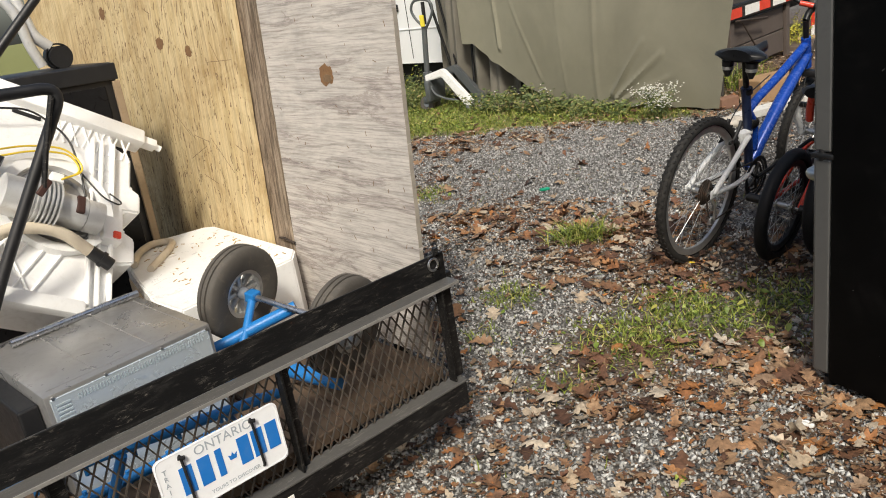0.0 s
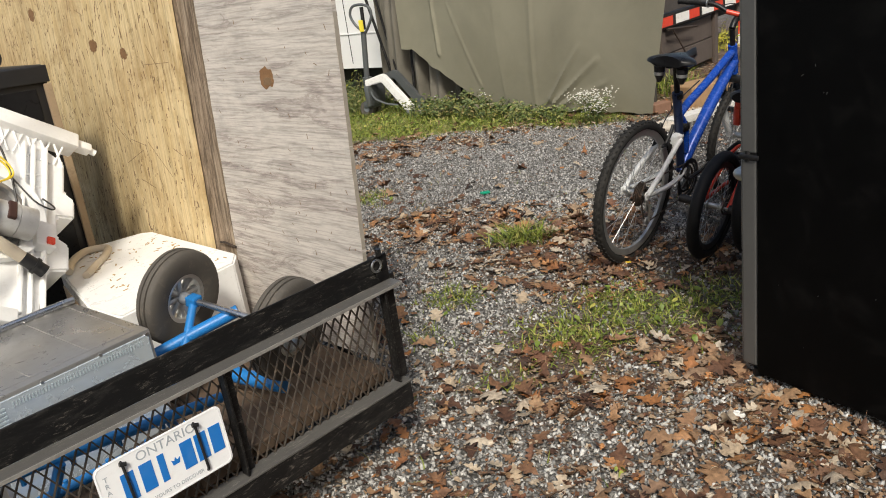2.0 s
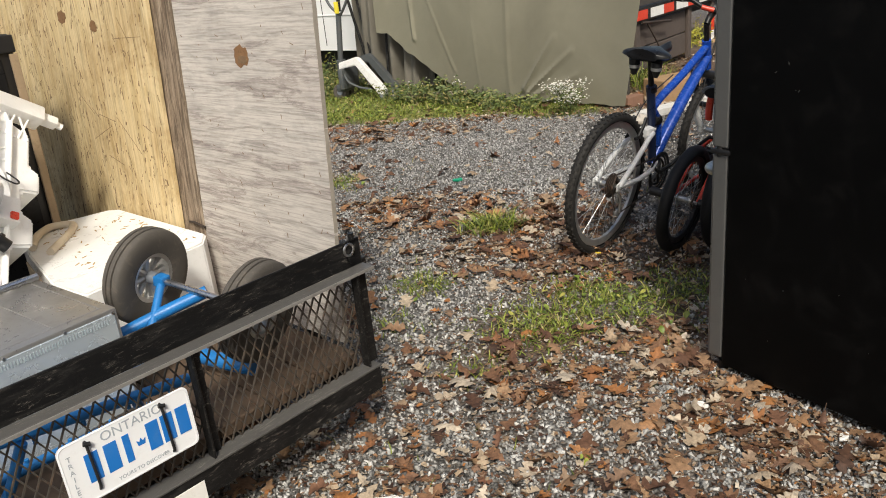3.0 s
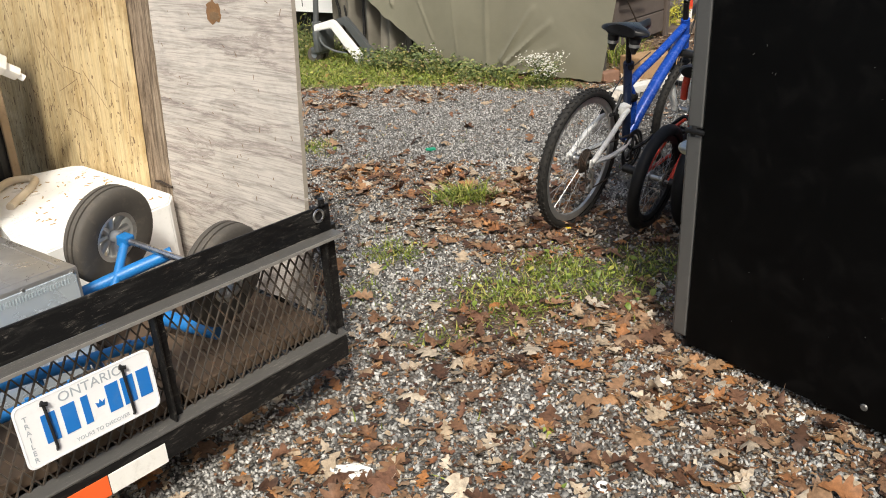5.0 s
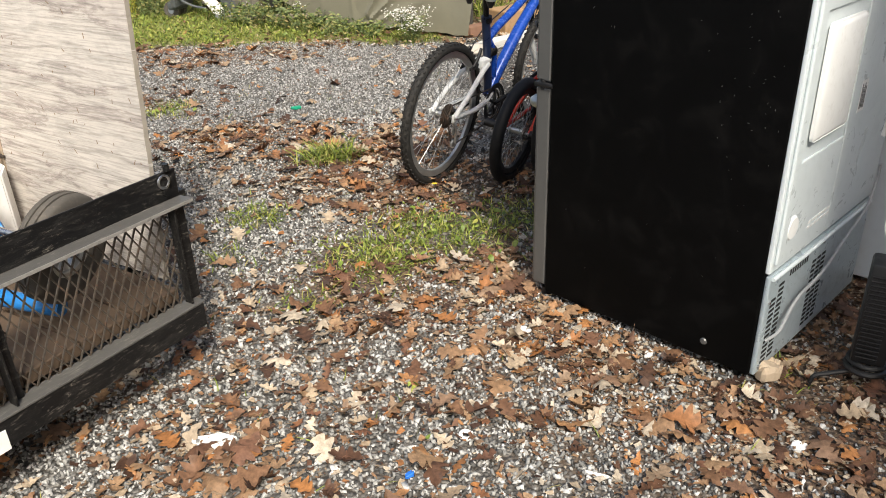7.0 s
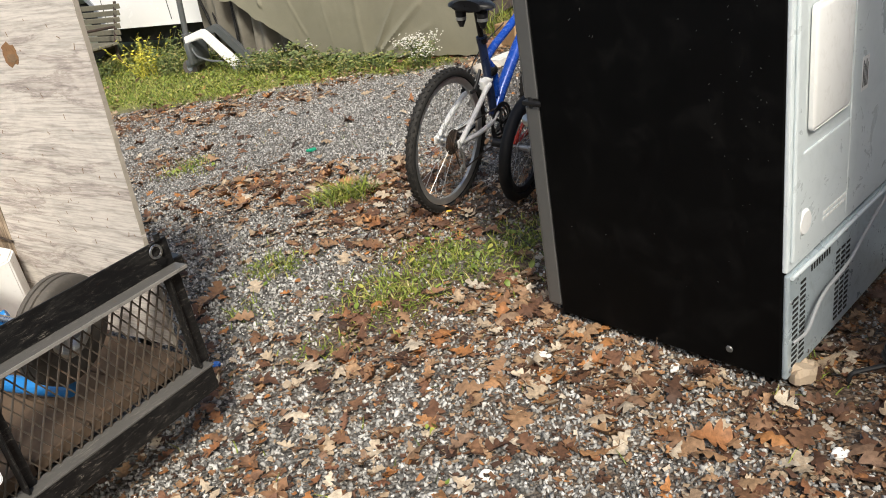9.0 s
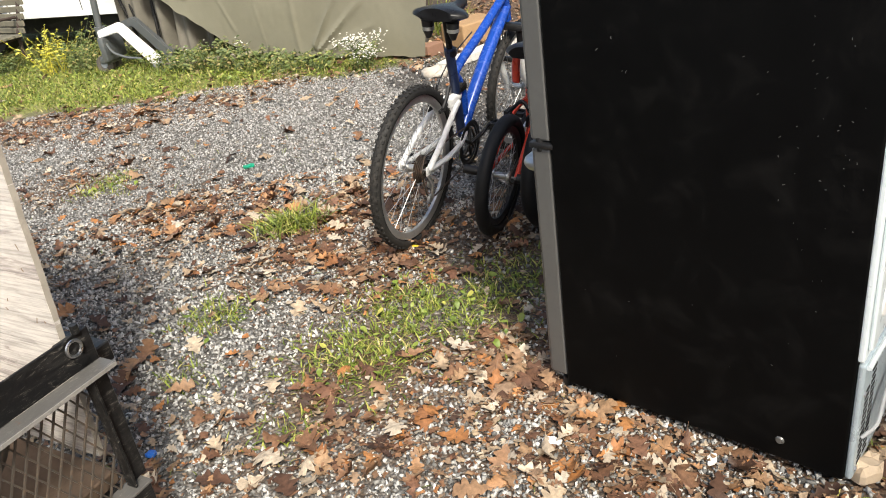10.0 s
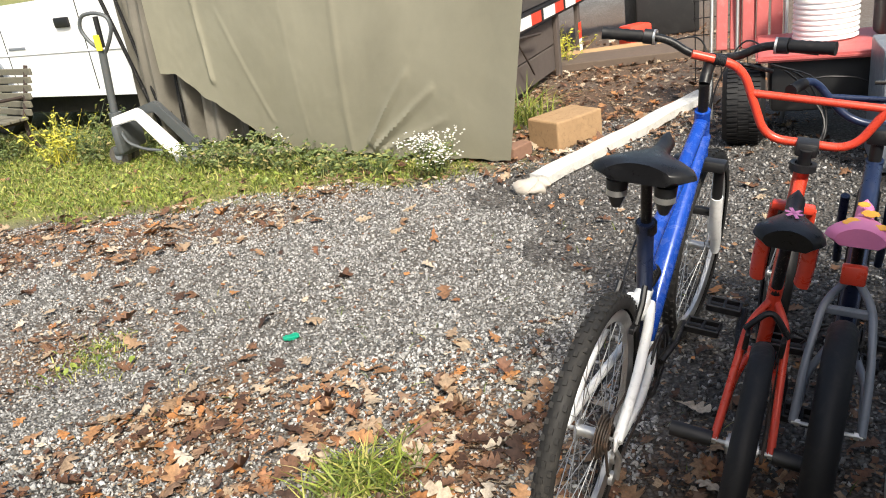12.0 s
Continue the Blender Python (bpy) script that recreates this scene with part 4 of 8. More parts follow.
    part("connector", b, WHITE_PLASTIC, t)
    b = blank()
    rod(b, (-0.60, 0.40, 0.03), (-0.47, 0.36, 0.05), 0.03, seg=14)
    rod(b, (-0.62, 0.42, 0.03), (-0.585, 0.40, 0.035), 0.038, seg=14)
    part("valve", b, BLACK_PLASTIC, t, smooth=True)
    b = blank()
    box(b, (-0.44, 0.625, 0.001), (-0.35, 0.64, 0.005), 0.001, seg=1)
    part("slot", b, SLOT_DARK, t)


def white_box():
    g = thing("white_appliance_panel", TR @ pose(0.0, 0.0, 0.298), "white enamelled appliance case lying flat, littered with needles", "appliance case")
    b = blank()
    prism(b, [(0.0, 0.77), (0.0, 1.40), (-0.03, 1.44), (-0.27, 1.49), (-0.42, 1.30), (-0.52, 0.80), (-0.50, 0.62), (-0.06, 0.69)], 0.0, 0.252)
    bmesh.ops.bevel(b, geom=[e for e in b.edges], offset=0.006, segments=2, affect="EDGES")
    part("case", b, WHITE_PAINT, g, smooth=True)
    rnd = random.Random(4)
    b = blank()
    for i in range(85):
        x, y = rnd.uniform(-0.40, -0.03), rnd.uniform(0.72, 1.38)
        l = rnd.uniform(0.003, 0.011)
        box(b, (-l, -0.0018, 0), (l, 0.0018, 0.0015), 0, pose(x, y, 0.2522, 0, 0, rnd.gauss(30, 40)))
    part("needles", b, surface("dry_needle", (0.36, 0.22, 0.06), 0.8, 0.0, (0.15, 0.08, 0.03), 0.4, 0.3, 60, 200, 0.0), g, "scattered brown needles", kind="stuff")
    b = blank()
    box(b, (-0.006, 0.0, 0.03), (0.0005, 0.50, 0.20), 0.002, pose(-0.52, 0.80, 0, 0, 0, -11.5), seg=1)
    part("insulation_strip", b, CLOTH_WRAP, g, "tan insulation on its side")
    b = blank()
    tube(b, rounded([(-0.42, 1.20, 0.268), (-0.36, 1.32, 0.270), (-0.27, 1.40, 0.268), (-0.20, 1.36, 0.262), (-0.26, 1.26, 0.262), (-0.40, 1.10, 0.262)], 0.08, 6), 0.014, 10)
    part("hose_loop", b, BEIGE, g, "flattened cream hose", smooth=True)


def hand_truck():
    dl = thing("hand_truck", TR @ pose(0, 0, 0.298), "blue tubular hand truck lying down, grey rubber wheels", "hand truck")
    z = 0.252
    w1, w2 = Vector((-0.358, 0.505, z + 0.030)), Vector((-0.245, 0.135, z - 0.04))
    ax = (w2 - w1).normalized()
    rot = ax.to_track_quat("Y", "Z").to_matrix().to_4x4()
    for c in (w1, w2):
        m = Matrix.Translation(c) @ rot
        b = blank()
        ring(b, 0.105, [(-0.03, -0.028), (0.012, -0.036), (0.034, -0.030), (0.040, -0.024), (0.0415, -0.012), (0.037, -0.011), (0.037, -0.007), (0.042, -0.006), (0.042, 0.006), (0.037, 0.007), (0.037, 0.011), (0.0415, 0.012), (0.040, 0.024), (0.034, 0.030), (0.012, 0.036), (-0.03, 0.028)], 44, "y")
        wh = part("wheel", b, OLD_RUBBER, dl, "dusty grey rubber tyre", smooth=True, m=m)
        b = blank()
        ring(b, 0.072, [(-0.008, -0.024), (0.006, -0.027), (0.006, 0.027), (-0.008, 0.024)], 32, "y")
        for i in range(8):
            a = i * math.tau / 8
            d = Vector((math.cos(a), 0, math.sin(a)))
            tube(b, [d * 0.014, d * 0.045, d * 0.068], 0.010, 8, radii=[0.012, 0.010, 0.015])
        part("rim", b, ALU, wh, "eight-spoke aluminium rim", smooth=True)
        b = blank()
        rod(b, (0, -0.04, 0), (0, 0.04, 0), 0.019, seg=16)
        part("hub", b, GREY_PAINT, wh, smooth=True)
    b = blank()
    rod(b, w1 - ax * 0.05, w2 + ax * 0.04, 0.0095, seg=12)
    part("axle", b, CHROME, dl, "bare steel axle", smooth=True)
    for pts, r, nm in (([w1 + ax * 0.055, (-0.44, 0.38, 0.17), (-0.56, 0.34, 0.05), (-0.80, 0.36, 0.04)], 0.0125, "brace"),
                       ([(-0.272, 0.335, 0.236), (-0.387, 0.395, 0.202), (-0.505, 0.450, 0.165)], 0.0185, "brace"),
                       ([(-0.50, 0.10, 0.135), (-0.95, 0.13, 0.185), (-1.45, 0.16, 0.21)], 0.0145, "side_rail"),
                       ([(-0.50, 0.25, 0.02), (-0.95, 0.25, 0.03), (-1.45, 0.25, 0.05)], 0.0145, "side_rail"),
                       ([(-0.90, 0.11, 0.17), (-0.945, 0.135, 0.06), (-0.97, 0.16, 0.014)], 0.0125, "cross_bar"),
                       ([(-0.64, 0.11, 0.145), (-0.60, 0.18, 0.06), (-0.58, 0.24, 0.02)], 0.0125, "cross_bar"),
                       ([(-0.345, 0.33, 0.064), (-0.315, 0.24, 0.052), (-0.28, 0.15, 0.044)], 0.024, "toe_bracket")):
        b = blank()
        tube(b, rounded(pts, 0.08, 5), r, 10)
        if nm == "side_rail":
            for i in range(9):
                p = Vector(pts[0]).lerp(Vector(pts[-1]), (i + 0.5) / 9)
                rod(b, p - Vector((0, 0.0, 0.019)), p + Vector((0, 0, 0.019)), 0.006, seg=8)
        part(nm, b, DOLLY_BLUE, dl, smooth=True)
    b = blank()
    box(b, (-0.018, -0.018, -0.016), (0.018, 0.018, 0.016), 0.004, Matrix.Translation(w1 + ax * 0.055) @ rot)
    part("axle_bracket", b, DOLLY_BLUE, dl)


def black_cabinet():
    g = thing("black_cabinet", TR @ pose(-0.215, 1.50, 0.298, 0, 1.5, 0), "black wooden cabinet with worn tan edge, standing in the trailer", "cabinet")
    b = blank()
    box(b, (-0.86, 0.0, 0.0), (0.0, 0.46, 0.965), 0.010)
    part("body", b, BLACK_PLASTIC, g, smooth=True)
    b = blank()
    box(b, (-0.86, -0.014, 0.90), (0.004, 0.0, 0.962), 0.004)
    part("top_rail", b, BLACK_PLASTIC, g)
    b = blank()
    box(b, (-0.022, -0.016, 0.0), (0.006, -0.0005, 0.895), 0.003)
    part("edge_trim", b, surface("worn_tan_edge", (0.30, 0.22, 0.14), 0.7, 0.0, (0.1, 0.07, 0.05), 0.5, 0.2, 9, 90, 0.2), g, "worn tan edge strip")
    b = blank()
    box(b, (-0.83, -0.006, 0.03), (-0.05, -0.0005, 0.88), 0.002, seg=1)
    part("dark_panel", b, VINYL, g)
    b = blank()
    rod(b, (-0.013, -0.016, 0.64), (-0.013, -0.021, 0.64), 0.008, seg=10)
    part("knob", b, CHROME, g)
    # chair leg with its caster, resting on the cabinet
    c = thing("office_chair_base", TR @ pose(-0.335, 1.70, 1.265), "grey metal office chair leg with black twin caster", "chair base")
    b = blank()
    tube(b, rounded([(0.0, 0.0, 0.085), (-0.045, 0.0, 0.13), (-0.06, 0.02, 0.25), (-0.10, 0.05, 0.42)], 0.06), 0.022, 12)
    tube(b, rounded([(-0.05, -0.02, 0.02), (-0.075, -0.02, 0.10), (-0.085, -0.02, 0.22), (-0.16, 0.0, 0.34)], 0.05), 0.019, 12)
    part("leg", b, MOTOR_GREY, c, smooth=True)
    for y in (-0.03, 0.03):
        b = blank()
        rod(b, (0.02, y - 0.010, 0.042), (0.02, y + 0.010, 0.042), 0.042, seg=28)
        part("caster_wheel", b, BLACK_PLASTIC, c, smooth=True)
    b = blank()
    ring(b, 0.047, [(-0.002, -0.018), (0.003, -0.018), (0.003, 0.018), (-0.002, 0.018)], 28, "y", (0.02, 0, 0.045))
    rod(b, (0.0, 0, 0.05), (0.0, 0, 0.10), 0.008, seg=10)
    part("caster_hood", b, BLACK_PLASTIC, c, smooth=True)
    # bent black handle frame standing in front
    h = thing("handle_frame", TR @ pose(0, 0, 0.298), "bent black steel tube handle standing among the scrap", "handle")
    b = blank()
    tube(b, rounded([(-1.42, 0.72, 0.0), (-1.40, 0.73, 0.985), (-0.60, 0.75, 0.955), (-0.90, 0.745, 0.50), (-1.02, 0.74, 0.30), (-1.04, 0.82, 0.0)], 0.07, 8), 0.0165, 14)
    part("tube", b, BLACK_PLASTIC, h, smooth=True)
    b = blank()
    tube(b, [(-0.645, 0.73, 0.935), (-0.70, 0.728, 0.80), (-0.735, 0.728, 0.70)], 0.008, 8)
    part("guide_rod", b, BLACK_STEEL, h, smooth=True)
    b = blank()
    box(b, (-0.026, -0.006, -0.010), (0.026, 0.006, 0.010), 0.004, pose(-0.735, 0.728, 0.70, 0, -40, 0))
    part("wing_nut", b, COPPER, h)
    h2 = thing("handle_frame", TR @ pose(0, 0, 0.298), "straight black steel tube leaning on the cabinet", "handle")
    b = blank()
    tube(b, [(-0.40, 1.02, 1.34), (-0.53, 1.0, 1.20), (-0.67, 1.0, 1.075), (-1.35, 1.0, 0.45), (-1.45, 1.0, 0.0)], 0.0135, 12)
    part("tube", b, BLACK_PLASTIC, h2, smooth=True)


grey_appliance()
washer_tub()
white_box()
hand_truck()
black_cabinet()

# ---------------------------------------------------------------- bicycles
# each: x forward, y to its left, z up, origin under the rear axle
DUSTY_TYRE = surface("dusty_black_tyre", (0.018, 0.017, 0.016), 0.7, 0.0, (0.12, 0.105, 0.09), 0.28, 0.3, 9, 90, 0.3, spec=0.3)
SPOKE = surface("spoke_steel", (0.45, 0.45, 0.45), 0.35, 0.9, (0.15, 0.13, 0.11), 0.4, 0.1, 9, 80, 0.0)
SKY_PAINT = surface("light_blue_paint", (0.045, 0.21, 0.38), 0.3, 0.1, (0.06, 0.06, 0.06), 0.4, 0.15, 11, 90, 0.06)
ORANGE_RIM = surface("orange_rim_tape", (0.75, 0.13, 0.05), 0.4, 0.0, (0.2, 0.1, 0.08), 0.5, 0.15, 14, 90, 0.06)
PINK_VINYL = surface("pink_vinyl", (0.72, 0.22, 0.42), 0.4, 0.0, (0.5, 0.15, 0.3), 0.25, 0.1, 9, 90, 0.1)
YELLOW_PRINT = surface("yellow_orange_print", (0.85, 0.42, 0.05), 0.45, 0.0, (0.7, 0.2, 0.05), 0.3, 0.1, 9, 90, 0.0)
PINK_PRINT = surface("pink_print", (0.75, 0.25, 0.5), 0.45, 0.0, (0.4, 0.1, 0.3), 0.2, 0.1, 9, 90, 0.0)


def bike_wheel(owner, name, c, R, w, rim_mat, tyre_mat=RUBBER, knobs=0, spokes=28, rim_depth=0.017, mag=False, label="", turn=0.0):
    """Tyre with rim, spokes and hub as its sub-parts; its axle lies along y."""
    m = Matrix.Translation(c) @ pose(0, 0, 0, 0, 0, turn)
    b = blank()
    prof = [(-w * 0.95 * 0.5 - 0.0, -w * 0.30)] + [(-w * 0.5 + 0.5 * w * math.cos(a), 0.5 * w * math.sin(a)) for a in np.linspace(-2.2, 2.2, 11)] + [(-w * 0.95 * 0.5, w * 0.30)]
    ring(b, R, prof, 48, "y")
    if knobs:
        for i in range(knobs):
            a = i * math.tau / knobs
            for k, off in enumerate((-0.32, 0.0, 0.32)):
                aa = a + (0.5 * math.tau / knobs if k == 1 else 0)
                q = Matrix.Rotation(-aa, 4, "Y") @ Matrix.Translation((R - 0.001 - abs(off) * 0.012, off * w, 0))
                box(b, (-0.003, -w * 0.10, -0.006), (0.0035, w * 0.10, 0.006), 0, q)
    wh = part(name, b, tyre_mat, owner, label or "black rubber tyre", smooth=True, m=m)
    ri = R - w - 0.002
    b = blank()
    rw = w * 0.28
    ring(b, ri, [(0.008, -rw), (0.008, rw), (-0.004, rw * 1.0), (-rim_depth, rw * 0.55), (-rim_depth, -rw * 0.55), (-0.004, -rw)], 48, "y")
    part("rim", b, rim_mat, wh, smooth=True)
    b = blank()
    if mag:
        for i in range(6):
            a = i * math.tau / 6
            d = Vector((math.cos(a), 0, math.sin(a)))
            tube(b, [d * 0.02, d * (ri - 0.01)], 0.016, 8, flat=0.6)
    else:
        for i in range(spokes):
            a = i * math.tau / spokes
            tw = 0.35 * (1 if (i // 2) % 2 else -1)
            y = 0.028 if i % 2 else -0.028
            rod(b, (0.02 * math.cos(a + tw * 2), y, 0.02 * math.sin(a + tw * 2)), ((ri - rim_depth) * math.cos(a), 0, (ri - rim_depth) * math.sin(a)), 0.0011, seg=5, caps=False)
    part("spokes", b, BLACK_PLASTIC if mag else SPOKE, wh, kind="stuff")
    b = blank()
    rod(b, (0, -0.036, 0), (0, 0.036, 0), 0.014, seg=14)
    for y in (-0.03, 0.03):
        rod(b, (0, y - 0.003, 0), (0, y + 0.003, 0), 0.024, seg=18)
    rod(b, (0, -0.075, 0), (0, 0.075, 0), 0.005, seg=8)
    for y in (-0.062, 0.062):
        rod(b, (0, y - 0.006, 0), (0, y + 0.006, 0), 0.0095, seg=6)
    part("hub", b, ALU, wh, smooth=True)
    return wh


def saddle(owner, c, L, Wd, mat, springs=False, tilt=0, label=""):
    b = blank()
    n, k = 14, 11
    rows = []
    for i in range(n + 1):
        t = i / n
        x = -L * 0.45 + L * t
        hw = Wd * 0.5 * (1 / (1 + math.exp((t - 0.42) * 13))) * (0.55 + 0.45 * math.sin(min(1, t / 0.16) * math.pi / 2)) + 0.021 * math.sin(min(1, (1.03 - t) / 0.10) * math.pi / 2)
        zt = 0.007 * math.cos(t * math.pi * 1.5)
        hh = 0.008 + 0.014 * min(1.0, hw / 0.05)
        row = []
        for j in range(k):
            a = math.pi * j / (k - 1)
            row.append(b.verts.new((x, hw * math.cos(a), zt + hh * math.sin(a) ** 0.6 - 0.014 * abs(math.cos(a)) ** 2)))
        row.append(b.verts.new((x, -hw * 0.75, zt - 0.026)))
        row.append(b.verts.new((x, hw * 0.75, zt - 0.026)))
        rows.append(row)
    m = len(rows[0])
    for A, B in zip(rows, rows[1:]):
        for j in range(m):
            b.faces.new((A[j], A[(j + 1) % m], B[(j + 1) % m], B[j]))
    b.faces.new(rows[0][::-1])
    b.faces.new(rows[-1])
    bmesh.ops.recalc_face_normals(b, faces=b.faces[:])
    s = part("saddle", b, mat, owner, label or "black saddle", smooth=True, m=Matrix.Translation(c) @ pose(0, 0, 0, 0, tilt, 0))
    b = blank()
    for y in (-0.02, 0.02):
        tube(b, rounded([(L * 0.42, y * 0.4, -0.02), (L * 0.2, y, -0.05), (-L * 0.1, y, -0.05), (-L * 0.32, y * 2, -0.03)], 0.05), 0.0035, 8)
    part("saddle_rail", b, BLACK_STEEL, s, smooth=True)
    if springs:
        for y in (-0.055, 0.055):
            b = blank()
            rod(b, (-L * 0.30, y, -0.03), (-L * 0.30, y, -0.055), 0.026, 0.024, 16)
            rod(b, (-L * 0.30, y, -0.067), (-L * 0.30, y, -0.10), 0.023, 0.010, 16)
            sp = part("spring", b, BLACK_PLASTIC, s, smooth=True)
            b = blank()
            rod(b, (-L * 0.30, y, -0.054), (-L * 0.30, y, -0.068), 0.0245, 0.0245, 16)
            part("spring_collar", b, ALU, sp, smooth=True)
    return s


def pedals(owner, bb, angle, crank=0.165, q=0.075, ring_r=0.085, ring_mat=BLACK_PLASTIC, guard=False):
    b = blank()
    for k in range(3):
        R = ring_r - 0.016 * k
        ring(b, R, [(-0.010, -0.0015), (0.0, -0.0015), (0.0, 0.0015), (-0.010, 0.0015)], 40, "y", (0, -0.045 + 0.007 * k, 0))
    for i in range(5):
        a = i * math.tau / 5
        rod(b, (0, -0.043, 0), ((ring_r - 0.02) * math.cos(a), -0.043, (ring_r - 0.02) * math.sin(a)), 0.007, seg=6)
    if guard:
        ring(b, ring_r + 0.012, [(-0.012, -0.052), (0.004, -0.052), (0.004, -0.048), (-0.012, -0.048)], 40, "y")
    cs = part("crankset", b, ring_mat, owner, smooth=True, m=Matrix.Translation(bb))
    for side in (1, -1):
        a = radians(angle + (0 if side > 0 else 180))
        e = Vector((math.cos(a) * crank, side * q, math.sin(a) * crank))
        b = blank()
        tube(b, [(0, side * 0.055, 0), e * 0.5 + Vector((0, side * 0.035, 0)), e], 0.010, 8, flat=1.25)
        arm = part("crank_arm", b, BLACK_STEEL, cs, smooth=True)
        b = blank()
        y0, y1 = side * (q + 0.008), side * (q + 0.10)
        ya, yb = min(y0, y1), max(y0, y1)
        for dx in (-0.032, 0.024):
            box(b, (e.x + dx, ya, e.z - 0.010), (e.x + dx + 0.008, yb, e.z + 0.010), 0.002, seg=1)
        for yy in (ya, (ya + yb) / 2 - 0.004, yb - 0.008):
            box(b, (e.x - 0.032, yy, e.z - 0.008), (e.x + 0.032, yy + 0.008, e.z + 0.008), 0.002, seg=1)
        rod(b, (e.x, side * q, e.z), (e.x, yb if side > 0 else ya, e.z), 0.007, seg=8)
        part("pedal", b, BLACK_PLASTIC, arm)
    return cs


def bar_grip(owner, a, b_, r=0.017, mat=RUBBER, name="grip"):
    b = blank()
    a, b_ = Vector(a), Vector(b_)
    n = 12
    tube(b, [a.lerp(b_, i / n) for i in range(n + 1)], r, 12, radii=[r * (1.0 if i % 2 else 0.92) for i in range(n)] + [r * 1.05])
    return part(name, b, mat, owner, smooth=True)


def mountain_bike():
    R, WB = 0.327, 1.10
    bk = thing("mountain_bike", pose(1.036, 3.475, 0, 6.9, 0, 47.2), "blue and white mountain bike with black sprung saddle, leaning on gravel", "bicycle", "parked bicycles")
    rear = bike_wheel(bk, "rear_wheel", (0, 0, R), R, 0.043, ALU, DUSTY_TYRE, 64, 32, 0.021, label="knobbly dark tyre, dusty tread")
    bike_wheel(bk, "front_wheel", (WB, 0, R), R, 0.043, ALU, DUSTY_TYRE, 64, 32, 0.021, label="knobbly dark tyre, dusty tread", turn=-3)
    # cassette and derailleur
    cass = None
    for k in range(6):
        b = blank()
        ring(b, 0.058 - 0.006 * k, [(-0.03 + 0.006 * k, -0.002), (0, -0.002), (0, 0.001), (-0.03 + 0.006 * k, 0.001)], 30, "y", (0, -0.022 - 0.005 * k, R))
        if cass:
            part("sprocket", b, RUSTY_STEEL, cass)
        else:
            cass = part("cassette", b, RUSTY_STEEL, bk, "dark rear sprockets")
    b = blank()
    tube(b, [(0.0, -0.055, R - 0.02), (0.02, -0.065, R - 0.06), (0.03, -0.06, R - 0.13)], 0.010, 8, flat=0.6)
    for z in (R - 0.07, R - 0.135):
        rod(b, (0.028, -0.055, z), (0.028, -0.045, z), 0.018, seg=12)
    part("derailleur", b, ALU, bk, smooth=True)
    b = blank()
    bbx, bbz = 0.415, 0.285
    tube(b, rounded([(0.0, -0.045, R + 0.055), (bbx, -0.044, bbz + 0.083), (bbx + 0.085, -0.044, bbz), (bbx, -0.044, bbz - 0.085), (0.02, -0.045, R - 0.15), (-0.03, -0.045, R)], 0.06), 0.0035, 6, closed=True)
    part("chain", b, RUSTY_STEEL, bk)
    head_t, head_b = Vector((0.895, 0, 0.835)), Vector((0.935, 0, 0.71))
    b = blank()
    # big blue tube from the head down to the bottom bracket, a brace to the seat tube
    tube(b, [head_b + Vector((-0.01, 0, 0.05)), (0.70, 0, 0.585), (0.52, 0, 0.42), (0.43, 0, 0.31)], 0.027, 14, radii=[0.026, 0.029, 0.029, 0.026], flat=1.1)
    tube(b, rounded([head_t + Vector((0.005, 0, -0.02)), (0.62, 0, 0.70), (0.45, 0, 0.645), (0.36, 0, 0.60)], 0.08), 0.020, 12)
    tube(b, rounded([(0.375, 0, 0.60), (0.42, 0, 0.56), (0.455, 0, 0.50), (0.465, 0, 0.40)], 0.06), 0.018, 12)
    rod(b, head_t + Vector((-0.004, 0, 0.012)), head_b + Vector((0.004, 0, -0.012)), 0.023, seg=16)
    part("main_frame", b, BLUE_PAINT, bk, "scratched glossy blue frame", smooth=True)
    b = blank()
    rod(b, (0.33, 0, 0.72), (0.385, 0, 0.52), 0.0205, seg=16)
    rod(b, (0.385, 0, 0.52), (0.435, 0, 0.31), 0.0205, seg=16)
    part("seat_tube", b, NAVY_PAINT, bk, "dark blue seat tube", smooth=True)
    b = blank()
    rod(b, (0.295, 0, 0.865), (0.34, 0, 0.70), 0.0135, seg=12)
    rod(b, (0.338, 0, 0.715), (0.345, 0, 0.69), 0.026, seg=16)
    part("seat_post", b, BLACK_STEEL, bk, smooth=True)
    for y in (0.062, -0.062):
        b = blank()
        tube(b, rounded([(0.0, y, R), (0.13, y, R + 0.08), (0.27, y * 0.75, R + 0.155), (0.35, y * 0.45, R + 0.165)], 0.05), 0.0125, 10)
        tube(b, rounded([(0.0, y, R), (0.18, y, R - 0.015), (0.33, y * 0.8, R - 0.01), (0.41, y * 0.5, R + 0.01)], 0.05), 0.0115, 10)
        box(b, (-0.02, y - 0.004, R - 0.02), (0.03, y + 0.004, R + 0.02), 0.003, seg=1)
        part("swing_arm", b, WHITE_FRAME, bk, "scratched white rear stay", smooth=True)
    b = blank()
    rod(b, (0.30, 0, R + 0.165), (0.395, 0, R + 0.175), 0.022, seg=14)
    box(b, (0.29, -0.032, R + 0.14), (0.345, 0.032, R + 0.195), 0.012)
    part("suspension_unit", b, WHITE_FRAME, bk, smooth=True)
    b = blank()
    for k in range(5):
        ring(b, 0.024, [(0.004 * math.cos(a), 0.004 * math.sin(a)) for a in np.linspace(0, math.tau, 7)[:-1]], 16, "x", (0.385 + 0.013 * k, 0, R + 0.21))
    part("coil_spring", b, BLACK_STEEL, bk, smooth=True)
    b = blank()
